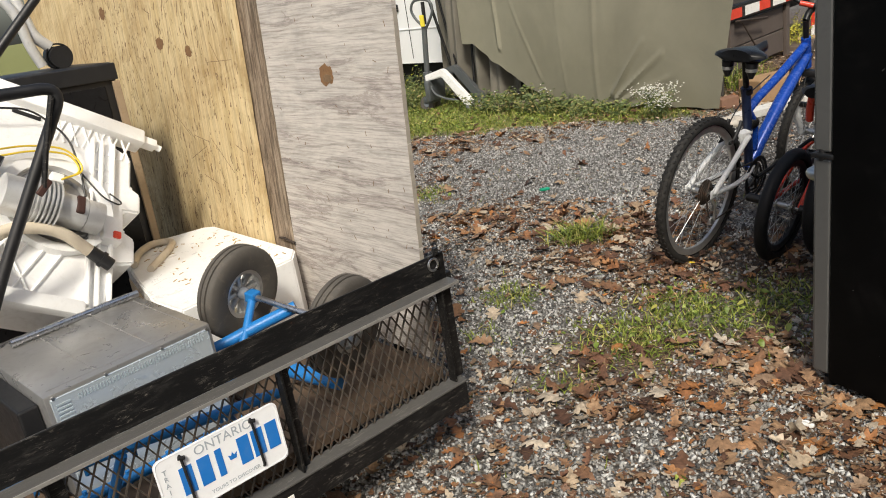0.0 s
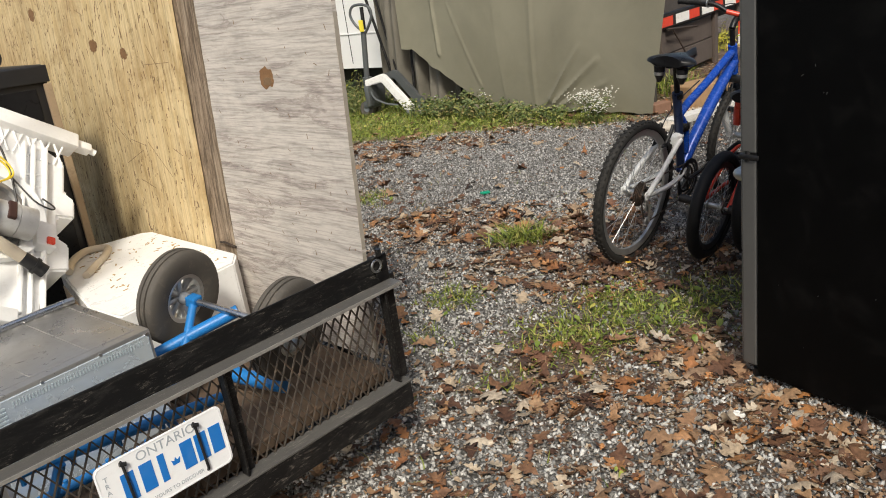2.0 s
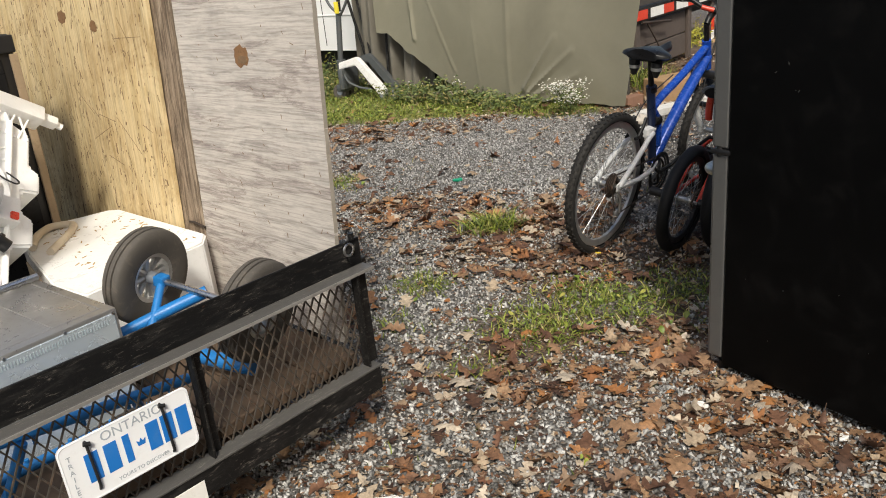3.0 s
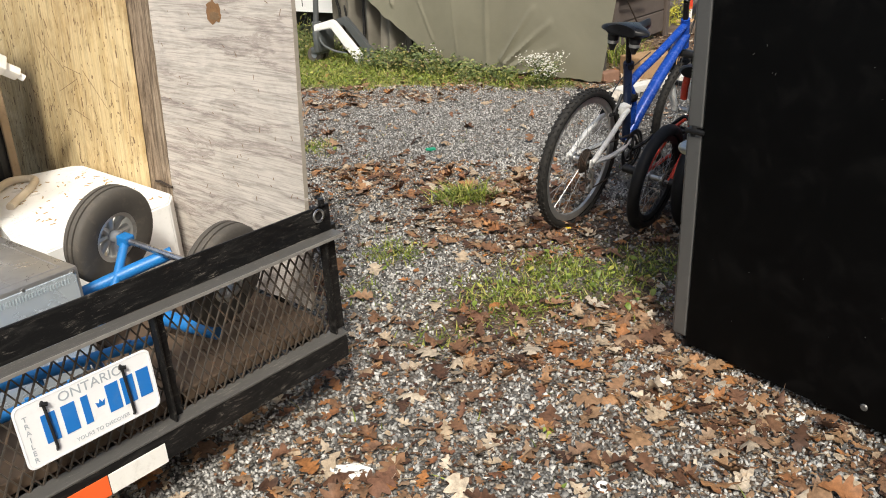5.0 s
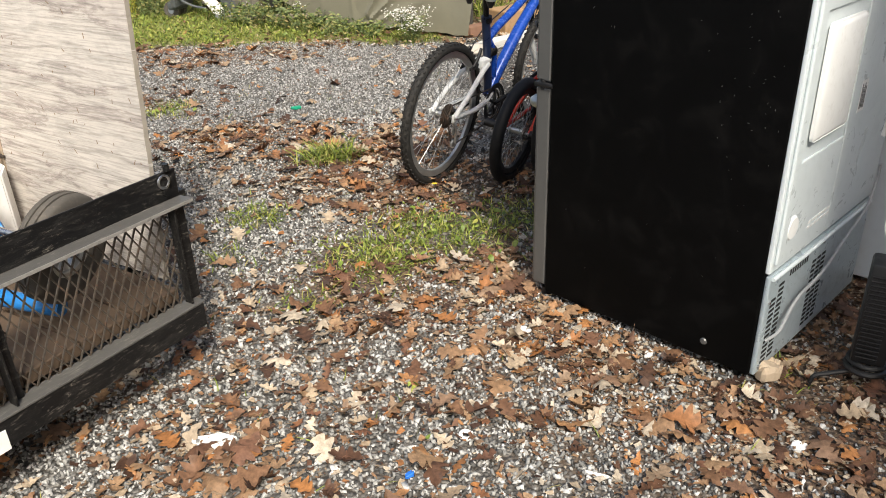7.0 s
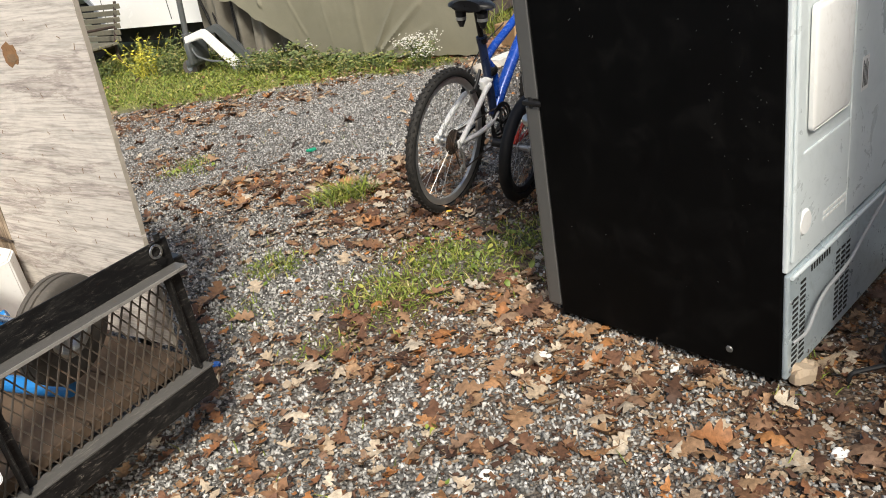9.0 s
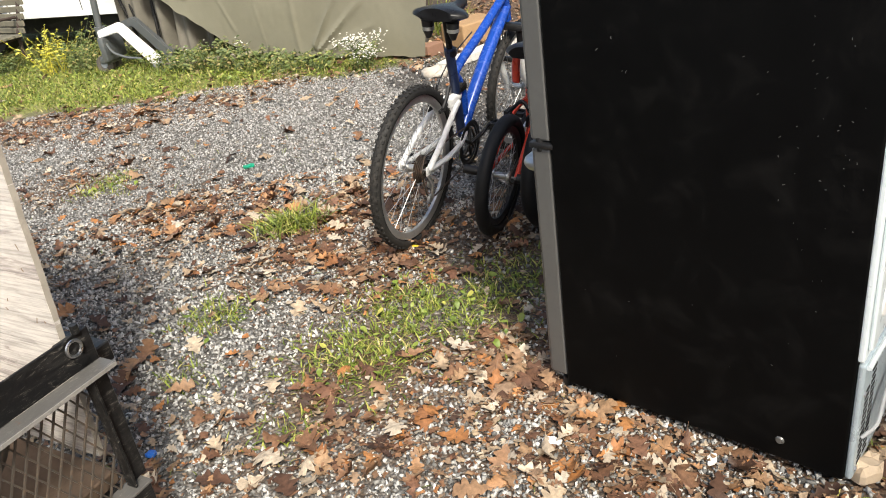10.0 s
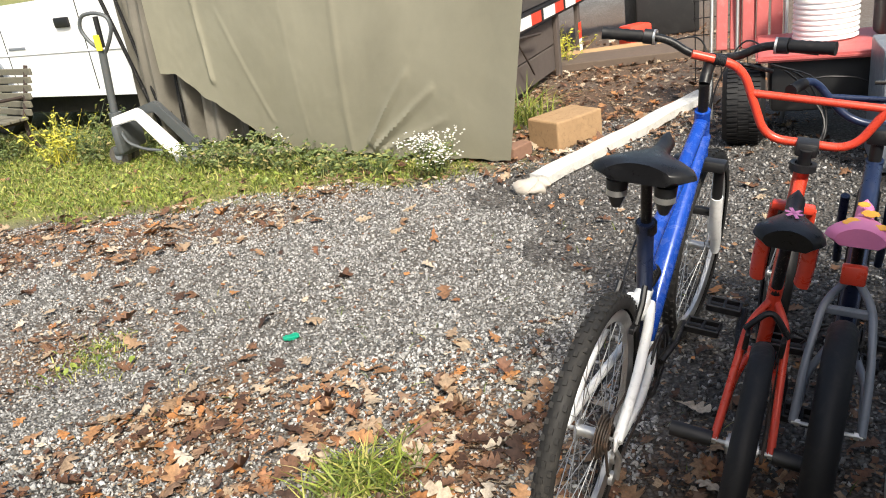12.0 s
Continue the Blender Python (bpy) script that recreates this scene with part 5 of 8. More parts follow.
    for y in (-0.03, 0.03):
        tube(b, [(0.26, y, R + 0.06 + 0.20), (0.235, y * 1.1, R + 0.225), (0.20, y * 1.05, R + 0.185)], 0.008, 8)
        box(b, (0.175, y * 0.9 - 0.006, R + 0.17), (0.225, y * 0.9 + 0.006, R + 0.185), 0.002, seg=1)
    part("rear_brake", b, BLACK_PLASTIC, bk, smooth=True)
    # fork
    d = (head_t - head_b).normalized()
    crown = head_b - d * 0.045
    for y in (0.058, -0.058):
        b = blank()
        top = Vector((crown.x, y, crown.z))
        rod(b, top + d * 0.01, top - d * 0.13, 0.0155, seg=12)
        leg = part("fork_stanchion", b, BLACK_PLASTIC, bk, "black rubber fork boot", smooth=True)
        b = blank()
        tube(b, [top - d * 0.12, top - d * 0.25, Vector((WB - 0.012, y, R + 0.03)), Vector((WB, y, R - 0.012))], 0.019, 12, radii=[0.019, 0.021, 0.017, 0.013])
        part("fork_lower", b, WHITE_FRAME, leg, "scratched white fork leg", smooth=True)
    b = blank()
    box(b, (crown.x - 0.025, -0.08, crown.z - 0.018), (crown.x + 0.025, 0.08, crown.z + 0.018), 0.010)
    box(b, (WB - 0.10, -0.06, R + 0.15), (WB - 0.075, 0.06, R + 0.175), 0.006)
    part("fork_crown", b, BLACK_PLASTIC, bk, smooth=True)
    # bars
    b = blank()
    stem = head_t + d * 0.10
    rod(b, head_t, stem, 0.014, seg=12)
    tube(b, rounded([stem, stem + Vector((0.02, 0, 0.03)), stem + Vector((0.085, 0, 0.055))], 0.03), 0.016, 12)
    part("stem", b, BLACK_STEEL, bk, smooth=True)
    bc = stem + Vector((0.085, 0, 0.058))
    b = blank()
    path = rounded([bc + Vector((-0.045, 0.31, 0.055)), bc + Vector((-0.01, 0.13, 0.045)), bc + Vector((0, 0.06, 0)), bc + Vector((0, -0.06, 0)), bc + Vector((-0.01, -0.13, 0.045)), bc + Vector((-0.045, -0.31, 0.055))], 0.05)
    tube(b, path, 0.0115, 10)
    hb = part("handlebar", b, BLACK_STEEL, bk, "black riser handlebar", smooth=True)
    for s in (1, -1):
        bar_grip(hb, bc + Vector((-0.025, s * 0.20, 0.050)), bc + Vector((-0.047, s * 0.315, 0.0555)), 0.0175)
        b = blank()
        rod(b, bc + Vector((-0.018, s * 0.17, 0.048)), bc + Vector((-0.023, s * 0.198, 0.05)), 0.022, seg=14)
        part("shifter", b, BLACK_PLASTIC, hb, smooth=True)
        b = blank()
        ring(b, 0.019, [(-0.004, -0.003), (0.004, -0.003), (0.004, 0.003), (-0.004, 0.003)], 16, "y", bc + Vector((-0.02, s * 0.165, 0.048)))
        part("shifter_ring", b, ALU, hb, smooth=True)
        b = blank()
        tube(b, rounded([bc + Vector((0.0, s * 0.13, 0.04)), bc + Vector((0.06, s * 0.15, 0.025)), bc + Vector((0.055, s * 0.27, 0.02))], 0.03), 0.006, 8)
        part("brake_lever", b, BLACK_STEEL, hb, smooth=True)
        b = blank()
        tube(b, rounded([bc + Vector((0.04, s * 0.13, 0.03)), bc + Vector((0.12, s * 0.06, 0.04)), bc + Vector((0.09, 0, -0.10)), Vector((0.91, s * 0.01, 0.62))], 0.06), 0.0026, 6)
        part("brake_cable", b, BLACK_PLASTIC, hb, smooth=True)
    b = blank()
    tube(b, rounded([(0.60, 0.022, 0.72), (0.40, 0.03, 0.66), (0.30, 0.03, 0.60), (0.24, 0.02, 0.56)], 0.05), 0.0028, 6)
    part("rear_cable", b, BLACK_PLASTIC, bk, smooth=True)
    saddle(bk, (0.335, 0, 0.882), 0.27, 0.205, VINYL, True, -3, "wide black vinyl saddle with springs")
    pedals(bk, (bbx, 0, bbz), 195, guard=True)


def bmx_bike():
    R, WB = 0.248, 0.93
    bk = thing("bmx_bike", pose(1.362, 3.385, 0, 9, 0, 50.0), "orange-red children's bmx bike with black saddle, parked on gravel", "bicycle", "parked bicycles")
    bike_wheel(bk, "rear_wheel", (0, 0, R), R, 0.054, BLACK_PLASTIC, RUBBER, 0, 28, label="broad black street tyre")
    bike_wheel(bk, "front_wheel", (WB, 0, R), R, 0.054, BLACK_PLASTIC, RUBBER, 0, 28, label="broad black street tyre", turn=6)
    head_t, head_b = Vector((0.755, 0, 0.67)), Vector((0.785, 0, 0.56))
    bb = Vector((0.36, 0, 0.275))
    b = blank()
    tube(b, [head_t + Vector((0.005, 0, -0.03)), (0.315, 0, 0.47)], 0.0165, 12)
    tube(b, [head_b + Vector((-0.005, 0, 0.03)), bb], 0.019, 12)
    tube(b, [(0.30, 0, 0.52), bb], 0.0165, 12)
    rod(b, head_t, head_b, 0.022, seg=14)
    rod(b, bb - Vector((0, 0.035, 0)), bb + Vector((0, 0.035, 0)), 0.024, seg=14)
    part("main_frame", b, RED_PAINT, bk, "glossy orange-red frame", smooth=True)
    for s in (1, -1):
        b = blank()
        tube(b, rounded([(0.305, s * 0.008, 0.475), (0.25, s * 0.045, 0.43), (0.0, s * 0.062, R)], 0.05), 0.0095, 10)
        tube(b, rounded([(0.355, s * 0.03, 0.275), (0.25, s * 0.05, 0.27), (0.0, s * 0.062, R)], 0.05), 0.0095, 10)
        part("rear_stay", b, RED_PAINT, bk, smooth=True)
        b = blank()
        rod(b, (0, s * 0.066, R), (0, s * 0.16, R), 0.019, seg=14)
        part("axle_peg", b, BLACK_PLASTIC, bk, smooth=True)
        b = blank()
        tube(b, rounded([(0.79, s * 0.05, 0.54), (0.83, s * 0.055, 0.43), (WB, s * 0.055, R)], 0.04), 0.014, 10, radii=None)
        part("fork_leg", b, RED_PAINT, bk, smooth=True)
    b = blank()
    box(b, (0.77, -0.06, 0.53), (0.81, 0.06, 0.555), 0.008)
    part("fork_crown", b, RED_PAINT, bk, smooth=True)
    b = blank()
    tube(b, rounded([(0.20, -0.05, 0.44), (0.215, 0.0, 0.50), (0.20, 0.05, 0.44)], 0.03), 0.008, 8)
    for s in (1, -1):
        box(b, (0.165, s * 0.04 - 0.006, 0.40), (0.20, s * 0.04 + 0.006, 0.445), 0.003, seg=1)
    tube(b, rounded([(0.205, -0.05, 0.46), (0.22, -0.09, 0.44), (0.26, -0.08, 0.40)], 0.02), 0.003, 6)
    part("rear_brake", b, BLACK_STEEL, bk, smooth=True)
    # seat clamp, red post guards
    b = blank()
    rod(b, (0.30, 0, 0.50), (0.285, 0, 0.63), 0.0135, seg=12)
    part("seat_post", b, BLACK_STEEL, bk, smooth=True)
    b = blank()
    for s in (1, -1):
        tube(b, rounded([(0.26, s * 0.05, 0.665), (0.262, s * 0.052, 0.60), (0.275, s * 0.05, 0.55)], 0.03), 0.020, 10, flat=0.8)
    part("seat_guard", b, RED_PAINT, bk, "red plastic guards under the saddle", smooth=True)
    s_ = saddle(bk, (0.285, 0, 0.705), 0.26, 0.118, VINYL, False, -5, "black saddle with a small pink motif")
    b = blank()
    for a, l in ((20, 0.026), (75, 0.02), (140, 0.022)):
        box(b, (-l, -0.004, 0), (l, 0.004, 0.001), 0, pose(-0.02, 0, 0.0255, 0, 0, a))
    part("motif", b, PINK_PRINT, s_)
    # high-rise bars
    d = (head_t - head_b).normalized()
    st = head_t + d * 0.05
    b = blank()
    rod(b, head_t, st + d * 0.02, 0.018, seg=12)
    box(b, (st.x - 0.012, -0.03, st.z - 0.005), (st.x + 0.06, 0.03, st.z + 0.035), 0.008)
    ring(b, 0.034, [(-0.01, -0.01), (0.002, -0.01), (0.002, 0.01), (-0.01, 0.01)], 20, "z", head_t + d * 0.012)
    part("stem", b, BLACK_PLASTIC, bk, "black stem and rotor", smooth=True)
    c = st + Vector((0.05, 0, 0.018))
    b = blank()
    low, z1, z2 = 0.07, 0.20, 0.225
    pts = [c + Vector((-0.05, 0.345, z2)), c + Vector((-0.012, 0.21, z1)), c + Vector((0, 0.115, 0.0)), c + Vector((0, -0.115, 0.0)), c + Vector((-0.012, -0.21, z1)), c + Vector((-0.05, -0.345, z2))]
    tube(b, rounded(pts, 0.055, 7), 0.0125, 12)
    rod(b, c + Vector((-0.006, 0.178, 0.125)), c + Vector((-0.006, -0.178, 0.125)), 0.011, seg=12)
    hb = part("handlebar", b, RED_PAINT, bk, "orange-red high-rise handlebar", smooth=True)
    for s in (1, -1):
        bar_grip(hb, c + Vector((-0.025, s * 0.255, 0.2085)), c + Vector((-0.0335, s * 0.285, 0.2142)), 0.016, BLACK_PLASTIC, "clamp")
        b = blank()
        tube(b, rounded([c + Vector((-0.025, s * 0.25, z1 + 0.005)), c + Vector((0.05, s * 0.22, z1 - 0.01)), c + Vector((0.045, s * 0.13, z1 - 0.02))], 0.02), 0.006, 8)
        part("brake_lever", b, BLACK_STEEL, hb, smooth=True)
    b = blank()
    for k in range(3):
        tube(b, rounded([c + Vector((0.04, 0.14, z1)), c + Vector((0.13, 0.04 * k, 0.16)), c + Vector((0.10, -0.05, 0.02 * k)), c + Vector((0.0, 0.0, -0.06))], 0.07), 0.003, 6)
    part("brake_cable", b, BLACK_PLASTIC, hb, smooth=True)
    pedals(bk, bb, 20, 0.15, 0.065, 0.07)
    b = blank()
    tube(b, rounded([(0.0, -0.045, R + 0.032), (bb.x, -0.045, bb.z + 0.07), (bb.x + 0.07, -0.045, bb.z), (bb.x, -0.045, bb.z - 0.07), (0.0, -0.045, R - 0.032), (-0.032, -0.045, R)], 0.05), 0.004, 6, closed=True)
    part("chain", b, RUSTY_STEEL, bk)


def cruiser_bike():
    R, WB = 0.255, 0.95
    bk = thing("children_bike", pose(1.575, 3.345, 0, 4.5, 0, 46.5), "navy children's bike with fat black tyres and pink saddle", "bicycle", "parked bicycles")
    bike_wheel(bk, "rear_wheel", (0, 0, R), R, 0.068, BLACK_PLASTIC, RUBBER, 0, 28, label="fat black tyre")
    bike_wheel(bk, "front_wheel", (WB, 0, R), R, 0.068, BLACK_PLASTIC, RUBBER, 0, 28, label="fat black tyre")
    bb = Vector((0.37, 0, 0.27))
    head_t, head_b = Vector((0.76, 0, 0.66)), Vector((0.795, 0, 0.54))
    b = blank()
    tube(b, rounded([head_t + Vector((0, 0, -0.02)), (0.55, 0, 0.56), (0.36, 0, 0.47)], 0.12), 0.024, 12)
    tube(b, [head_b + Vector((0, 0, 0.03)), bb], 0.026, 12)
    tube(b, [(0.31, 0, 0.50), bb], 0.018, 12)
    rod(b, head_t, head_b, 0.024, seg=14)
    rod(b, bb - Vector((0, 0.035, 0)), bb + Vector((0, 0.035, 0)), 0.024, seg=14)
    part("main_frame", b, NAVY_PAINT, bk, "dark navy frame", smooth=True)
    for s in (1, -1):
        b = blank()
        tube(b, rounded([(0.31, s * 0.012, 0.49), (0.25, s * 0.055, 0.45), (0.10, s * 0.07, 0.35), (0.0, s * 0.072, R)], 0.06), 0.010, 10)
        tube(b, rounded([(0.355, s * 0.03, 0.27), (0.22, s * 0.065, 0.26), (0.0, s * 0.072, R)], 0.05), 0.010, 10)
        part("rear_stay", b, GREY_PAINT, bk, "blue-grey rear stay", smooth=True)
        b = blank()
        tube(b, rounded([(0.80, s * 0.06, 0.53), (0.84, s * 0.062, 0.42), (WB, s * 0.06, R)], 0.05), 0.013, 10)
        part("fork_leg", b, NAVY_PAINT, bk, smooth=True)
    b = blank()
    box(b, (0.235, -0.06, 0.425), (0.255, 0.06, 0.445), 0.004)
    part("stay_bridge", b, GREY_PAINT, bk)
    b = blank()
    rod(b, (0.31, 0, 0.48), (0.292, 0, 0.605), 0.0135, seg=12)
    part("seat_post", b, BLACK_STEEL, bk, smooth=True)
    b = blank()
    box(b, (0.225, -0.028, 0.515), (0.25, 0.028, 0.565), 0.006)
    part("reflector", b, RED_PAINT, bk, "red rear reflector", smooth=True)
    s_ = saddle(bk, (0.31, 0, 0.645), 0.21, 0.115, PINK_VINYL, False, -4, "pink saddle with yellow-orange print")
    b = blank()
    for x, y, r in ((-0.05, 0.02, 0.024), (0.0, -0.012, 0.02), (0.05, 0.005, 0.014), (-0.06, -0.04, 0.016)):
        knot_hole(b, x, y, r, r, 0.0222 + (0.003 if abs(y) < 0.015 else 0.0), int(100 * (x + 1)))
    part("print_patch", b, YELLOW_PRINT, s_)
    c = head_t + Vector((-0.01, 0, 0.07))
    b = blank()
    rod(b, head_t, c, 0.017, seg=12)
    box(b, (c.x - 0.02, -0.03, c.z - 0.02), (c.x + 0.05, 0.03, c.z + 0.025), 0.008)
    part("stem", b, BLACK_PLASTIC, bk, smooth=True)
    b = blank()
    q = c + Vector((0.03, 0, 0))
    tube(b, rounded([q + Vector((-0.10, 0.23, 0.135)), q + Vector((0.0, 0.19, 0.15)), q + Vector((0.02, 0.08, 0.02)), q + Vector((0.02, -0.08, 0.02)), q + Vector((0.0, -0.19, 0.15)), q + Vector((-0.10, -0.23, 0.135))], 0.07, 8), 0.0115, 12)
    hb = part("handlebar", b, NAVY_PAINT, bk, "dark navy swept handlebar", smooth=True)
    rodm = blank()
    rod(rodm, q + Vector((0.010, 0.145, 0.095)), q + Vector((0.010, -0.145, 0.095)), 0.009, seg=12)
    part("cross_bar", rodm, NAVY_PAINT, hb, smooth=True)
    for s in (1, -1):
        bar_grip(hb, q + Vector((-0.045, s * 0.207, 0.143)), q + Vector((-0.106, s * 0.233, 0.134)), 0.017)
    pedals(bk, bb, 160, 0.14, 0.07, 0.07)


def road_bike():
    R, WB = 0.325, 1.02
    bk = thing("touring_bike", pose(1.775, 3.325, 0, 15, 0, 47.5), "light blue bike with white-walled wheel and black bag, leaning over", "bicycle", "parked bicycles")
    w = bike_wheel(bk, "rear_wheel", (0, 0, R), R, 0.030, ALU, surface("aged_white_rubber", (0.42, 0.41, 0.39), 0.6, 0.0, (0.12, 0.1, 0.09), 0.7, 0.2, 12, 90, 0.2), 0, 32, 0.02, label="thin grimy white tyre")
    b = blank()
    ring(b, R - 0.02, [(-0.020, -0.0185), (0.010, -0.0170), (0.010, -0.0150), (-0.020, -0.0160)], 48, "y")
    part("rim_band", b, ORANGE_RIM, w, "worn orange band on the rim")
    bike_wheel(bk, "front_wheel", (WB, 0, R), R, 0.034, ALU, RUBBER, 0, 32, 0.02, label="thin black tyre")
    bb = Vector((0.42, 0, 0.28))
    head_t, head_b = Vector((0.80, 0, 0.80)), Vector((0.83, 0, 0.66))
    b = blank()
    tube(b, [head_t + Vector((0, 0, -0.03)), (0.285, 0, 0.72)], 0.014, 12)
    tube(b, [head_b + Vector((0, 0, 0.03)), bb], 0.016, 12)
    tube(b, [(0.27, 0, 0.78), bb], 0.0145, 12)
    rod(b, head_t, head_b, 0.019, seg=14)
    rod(b, bb - Vector((0, 0.034, 0)), bb + Vector((0, 0.034, 0)), 0.022, seg=14)
    part("main_frame", b, SKY_PAINT, bk, "light blue steel frame", smooth=True)
    for s in (1, -1):
        b = blank()
        tube(b, [(0.285, s * 0.018, 0.715), (0.13, s * 0.052, 0.50), (0, s * 0.064, R)], 0.0085, 8)
        st = part("seat_stay", b, SKY_PAINT, bk, smooth=True)
        b = blank()
        tube(b, [(0.40, s * 0.03, 0.28), (0.2, s * 0.055, 0.30), (0, s * 0.064, R)], 0.0095, 8)
        part("chain_stay", b, SKY_PAINT, bk, smooth=True)
        b = blank()
        rod(b, (0.10, s * 0.056, 0.455), (0.118, s * 0.054, 0.48), 0.011, seg=8)
        part("stay_band", b, WHITE_FRAME, st)
        b = blank()
        tube(b, rounded([(0.835, s * 0.05, 0.655), (0.89, s * 0.055, 0.5), (WB, s * 0.055, R)], 0.06), 0.011, 8)
        part("fork_leg", b, SKY_PAINT, bk, smooth=True)
    b = blank()
    tube(b, [((R + 0.028) * math.cos(a), 0, R + (R + 0.028) * math.sin(a)) for a in np.linspace(radians(25), radians(95), 16)], 0.022, 8, flat=0.35)
    part("mudguard", b, BLACK_PLASTIC, bk, smooth=True)
    b = blank()
    tube(b, rounded([(0.205, 0.05, 0.60), (0.22, 0.0, 0.68), (0.205, -0.05, 0.60)], 0.03), 0.007, 8)
    tube(b, rounded([(0.21, 0.02, 0.67), (0.20, 0.09, 0.70), (0.26, 0.12, 0.76)], 0.04), 0.003, 6)
    part("rear_brake", b, ALU, bk, smooth=True)
    b = blank()
    rod(b, (0.27, 0, 0.77), (0.25, 0, 0.85), 0.0125, seg=12)
    part("seat_post", b, CHROME, bk, smooth=True)
    saddle(bk, (0.25, 0, 0.875), 0.27, 0.17, VINYL, False, 0, "black saddle")
    pedals(bk, bb, 250, 0.16, 0.07, 0.08)
    b = blank()
    q = head_t + Vector((0.06, 0, 0.09))
    rod(b, head_t, q - Vector((0.05, 0, 0)), 0.0125, seg=12)
    rod(b, q - Vector((0.05, 0, 0)), q, 0.013, seg=12)
    part("stem", b, CHROME, bk, smooth=True)
    b = blank()
    tube(b, rounded([q + Vector((-0.12, 0.28, 0.04)), q + Vector((0.0, 0.18, 0.03)), q, q + Vector((0.0, -0.18, 0.03)), q + Vector((-0.12, -0.28, 0.04))], 0.07), 0.0115, 10)
    hb = part("handlebar", b, NAVY_PAINT, bk, smooth=True)
    for s in (1, -1):
        bar_grip(hb, q + Vector((-0.04, s * 0.213, 0.034)), q + Vector((-0.122, s * 0.282, 0.0405)), 0.0165)
    # bag on the bars
    bag = thing("handlebar_bag", bk.matrix_basis @ pose(0.52, -0.05, 0.93, 0, 0, 4), "black padded bag with white piping on the bike", "bag")
    b = blank()
    vs = box(b, (-0.20, -0.14, -0.09), (0.20, 0.14, 0.10), 0.06, seg=4)
    part("body", b, VINYL, bag, smooth=True)
    b = blank()
    tube(b, rounded([(-0.205, -0.10, 0.045), (-0.205, 0.10, 0.045), (-0.16, 0.143, 0.045), (0.16, 0.143, 0.045)], 0.04), 0.003, 6)
    part("piping", b, WHITE_PLASTIC, bag, smooth=True)
    b = blank()
    rod(b, (-0.2, 0.0, 0.07), (-0.208, 0.0, 0.07), 0.012, seg=12)
    part("badge", b, WHITE_PLASTIC, bag, "small white oval badge")


mountain_bike()
bmx_bike()
cruiser_bike()
road_bike()

# ---------------------------------------------------------------- tarpaulin shelter behind the yard
def tarp_shader(name, lo, hi):
    m, nt, b = shader(name)
    v = coords(nt)
    t = ramp(nt, noisy(nt, v, 1.3, 8, 0.65, 0.5), [(0.3, lo), (0.7, hi)])
    weave = noisy(nt, v, 260, 2)
    nt.links.new(mixed(nt, 0.12, t.outputs["Color"], mixed(nt, 1.0, t.outputs["Color"], ramp(nt, weave, [(0.4, (0.4,) * 3), (0.6, (1, 1, 1))]).outputs["Color"], "MULTIPLY")), b.inputs["Base Color"])
    b.inputs["Roughness"].default_value, b.inputs["Specular IOR Level"].default_value = 0.55, 0.35
    bumped(nt, b, weave, 0.15, 0.001)
    return m


TARP = tarp_shader("olive_tarpaulin", (0.215, 0.202, 0.15), (0.27, 0.256, 0.192))
OLD_TARP = tarp_shader("brown_grey_tarpaulin", (0.10, 0.092, 0.075), (0.19, 0.175, 0.145))
TA = Vector((-0.7413, 0.6712, 0))  # along the tarpaulin, away from the yard's near side
TN = Vector((-0.6712, -0.7413, 0))  # out of it, towards the yard
T0 = Vector((1.86, 6.70, 0))


def crease(s, z, s0, z0, s1, z1, width, depth):
    """A ridge from (s0, z0) to (s1, z1)."""
    dx, dz = s1 - s0, z1 - z0
    l2 = dx * dx + dz * dz
    t = max(0.0, min(1.0, ((s - s0) * dx + (z - z0) * dz) / l2))
    d = math.hypot(s - s0 - t * dx, z - z0 - t * dz)
    return depth * math.exp(-(d / width) ** 2) * (1 - 0.6 * t)


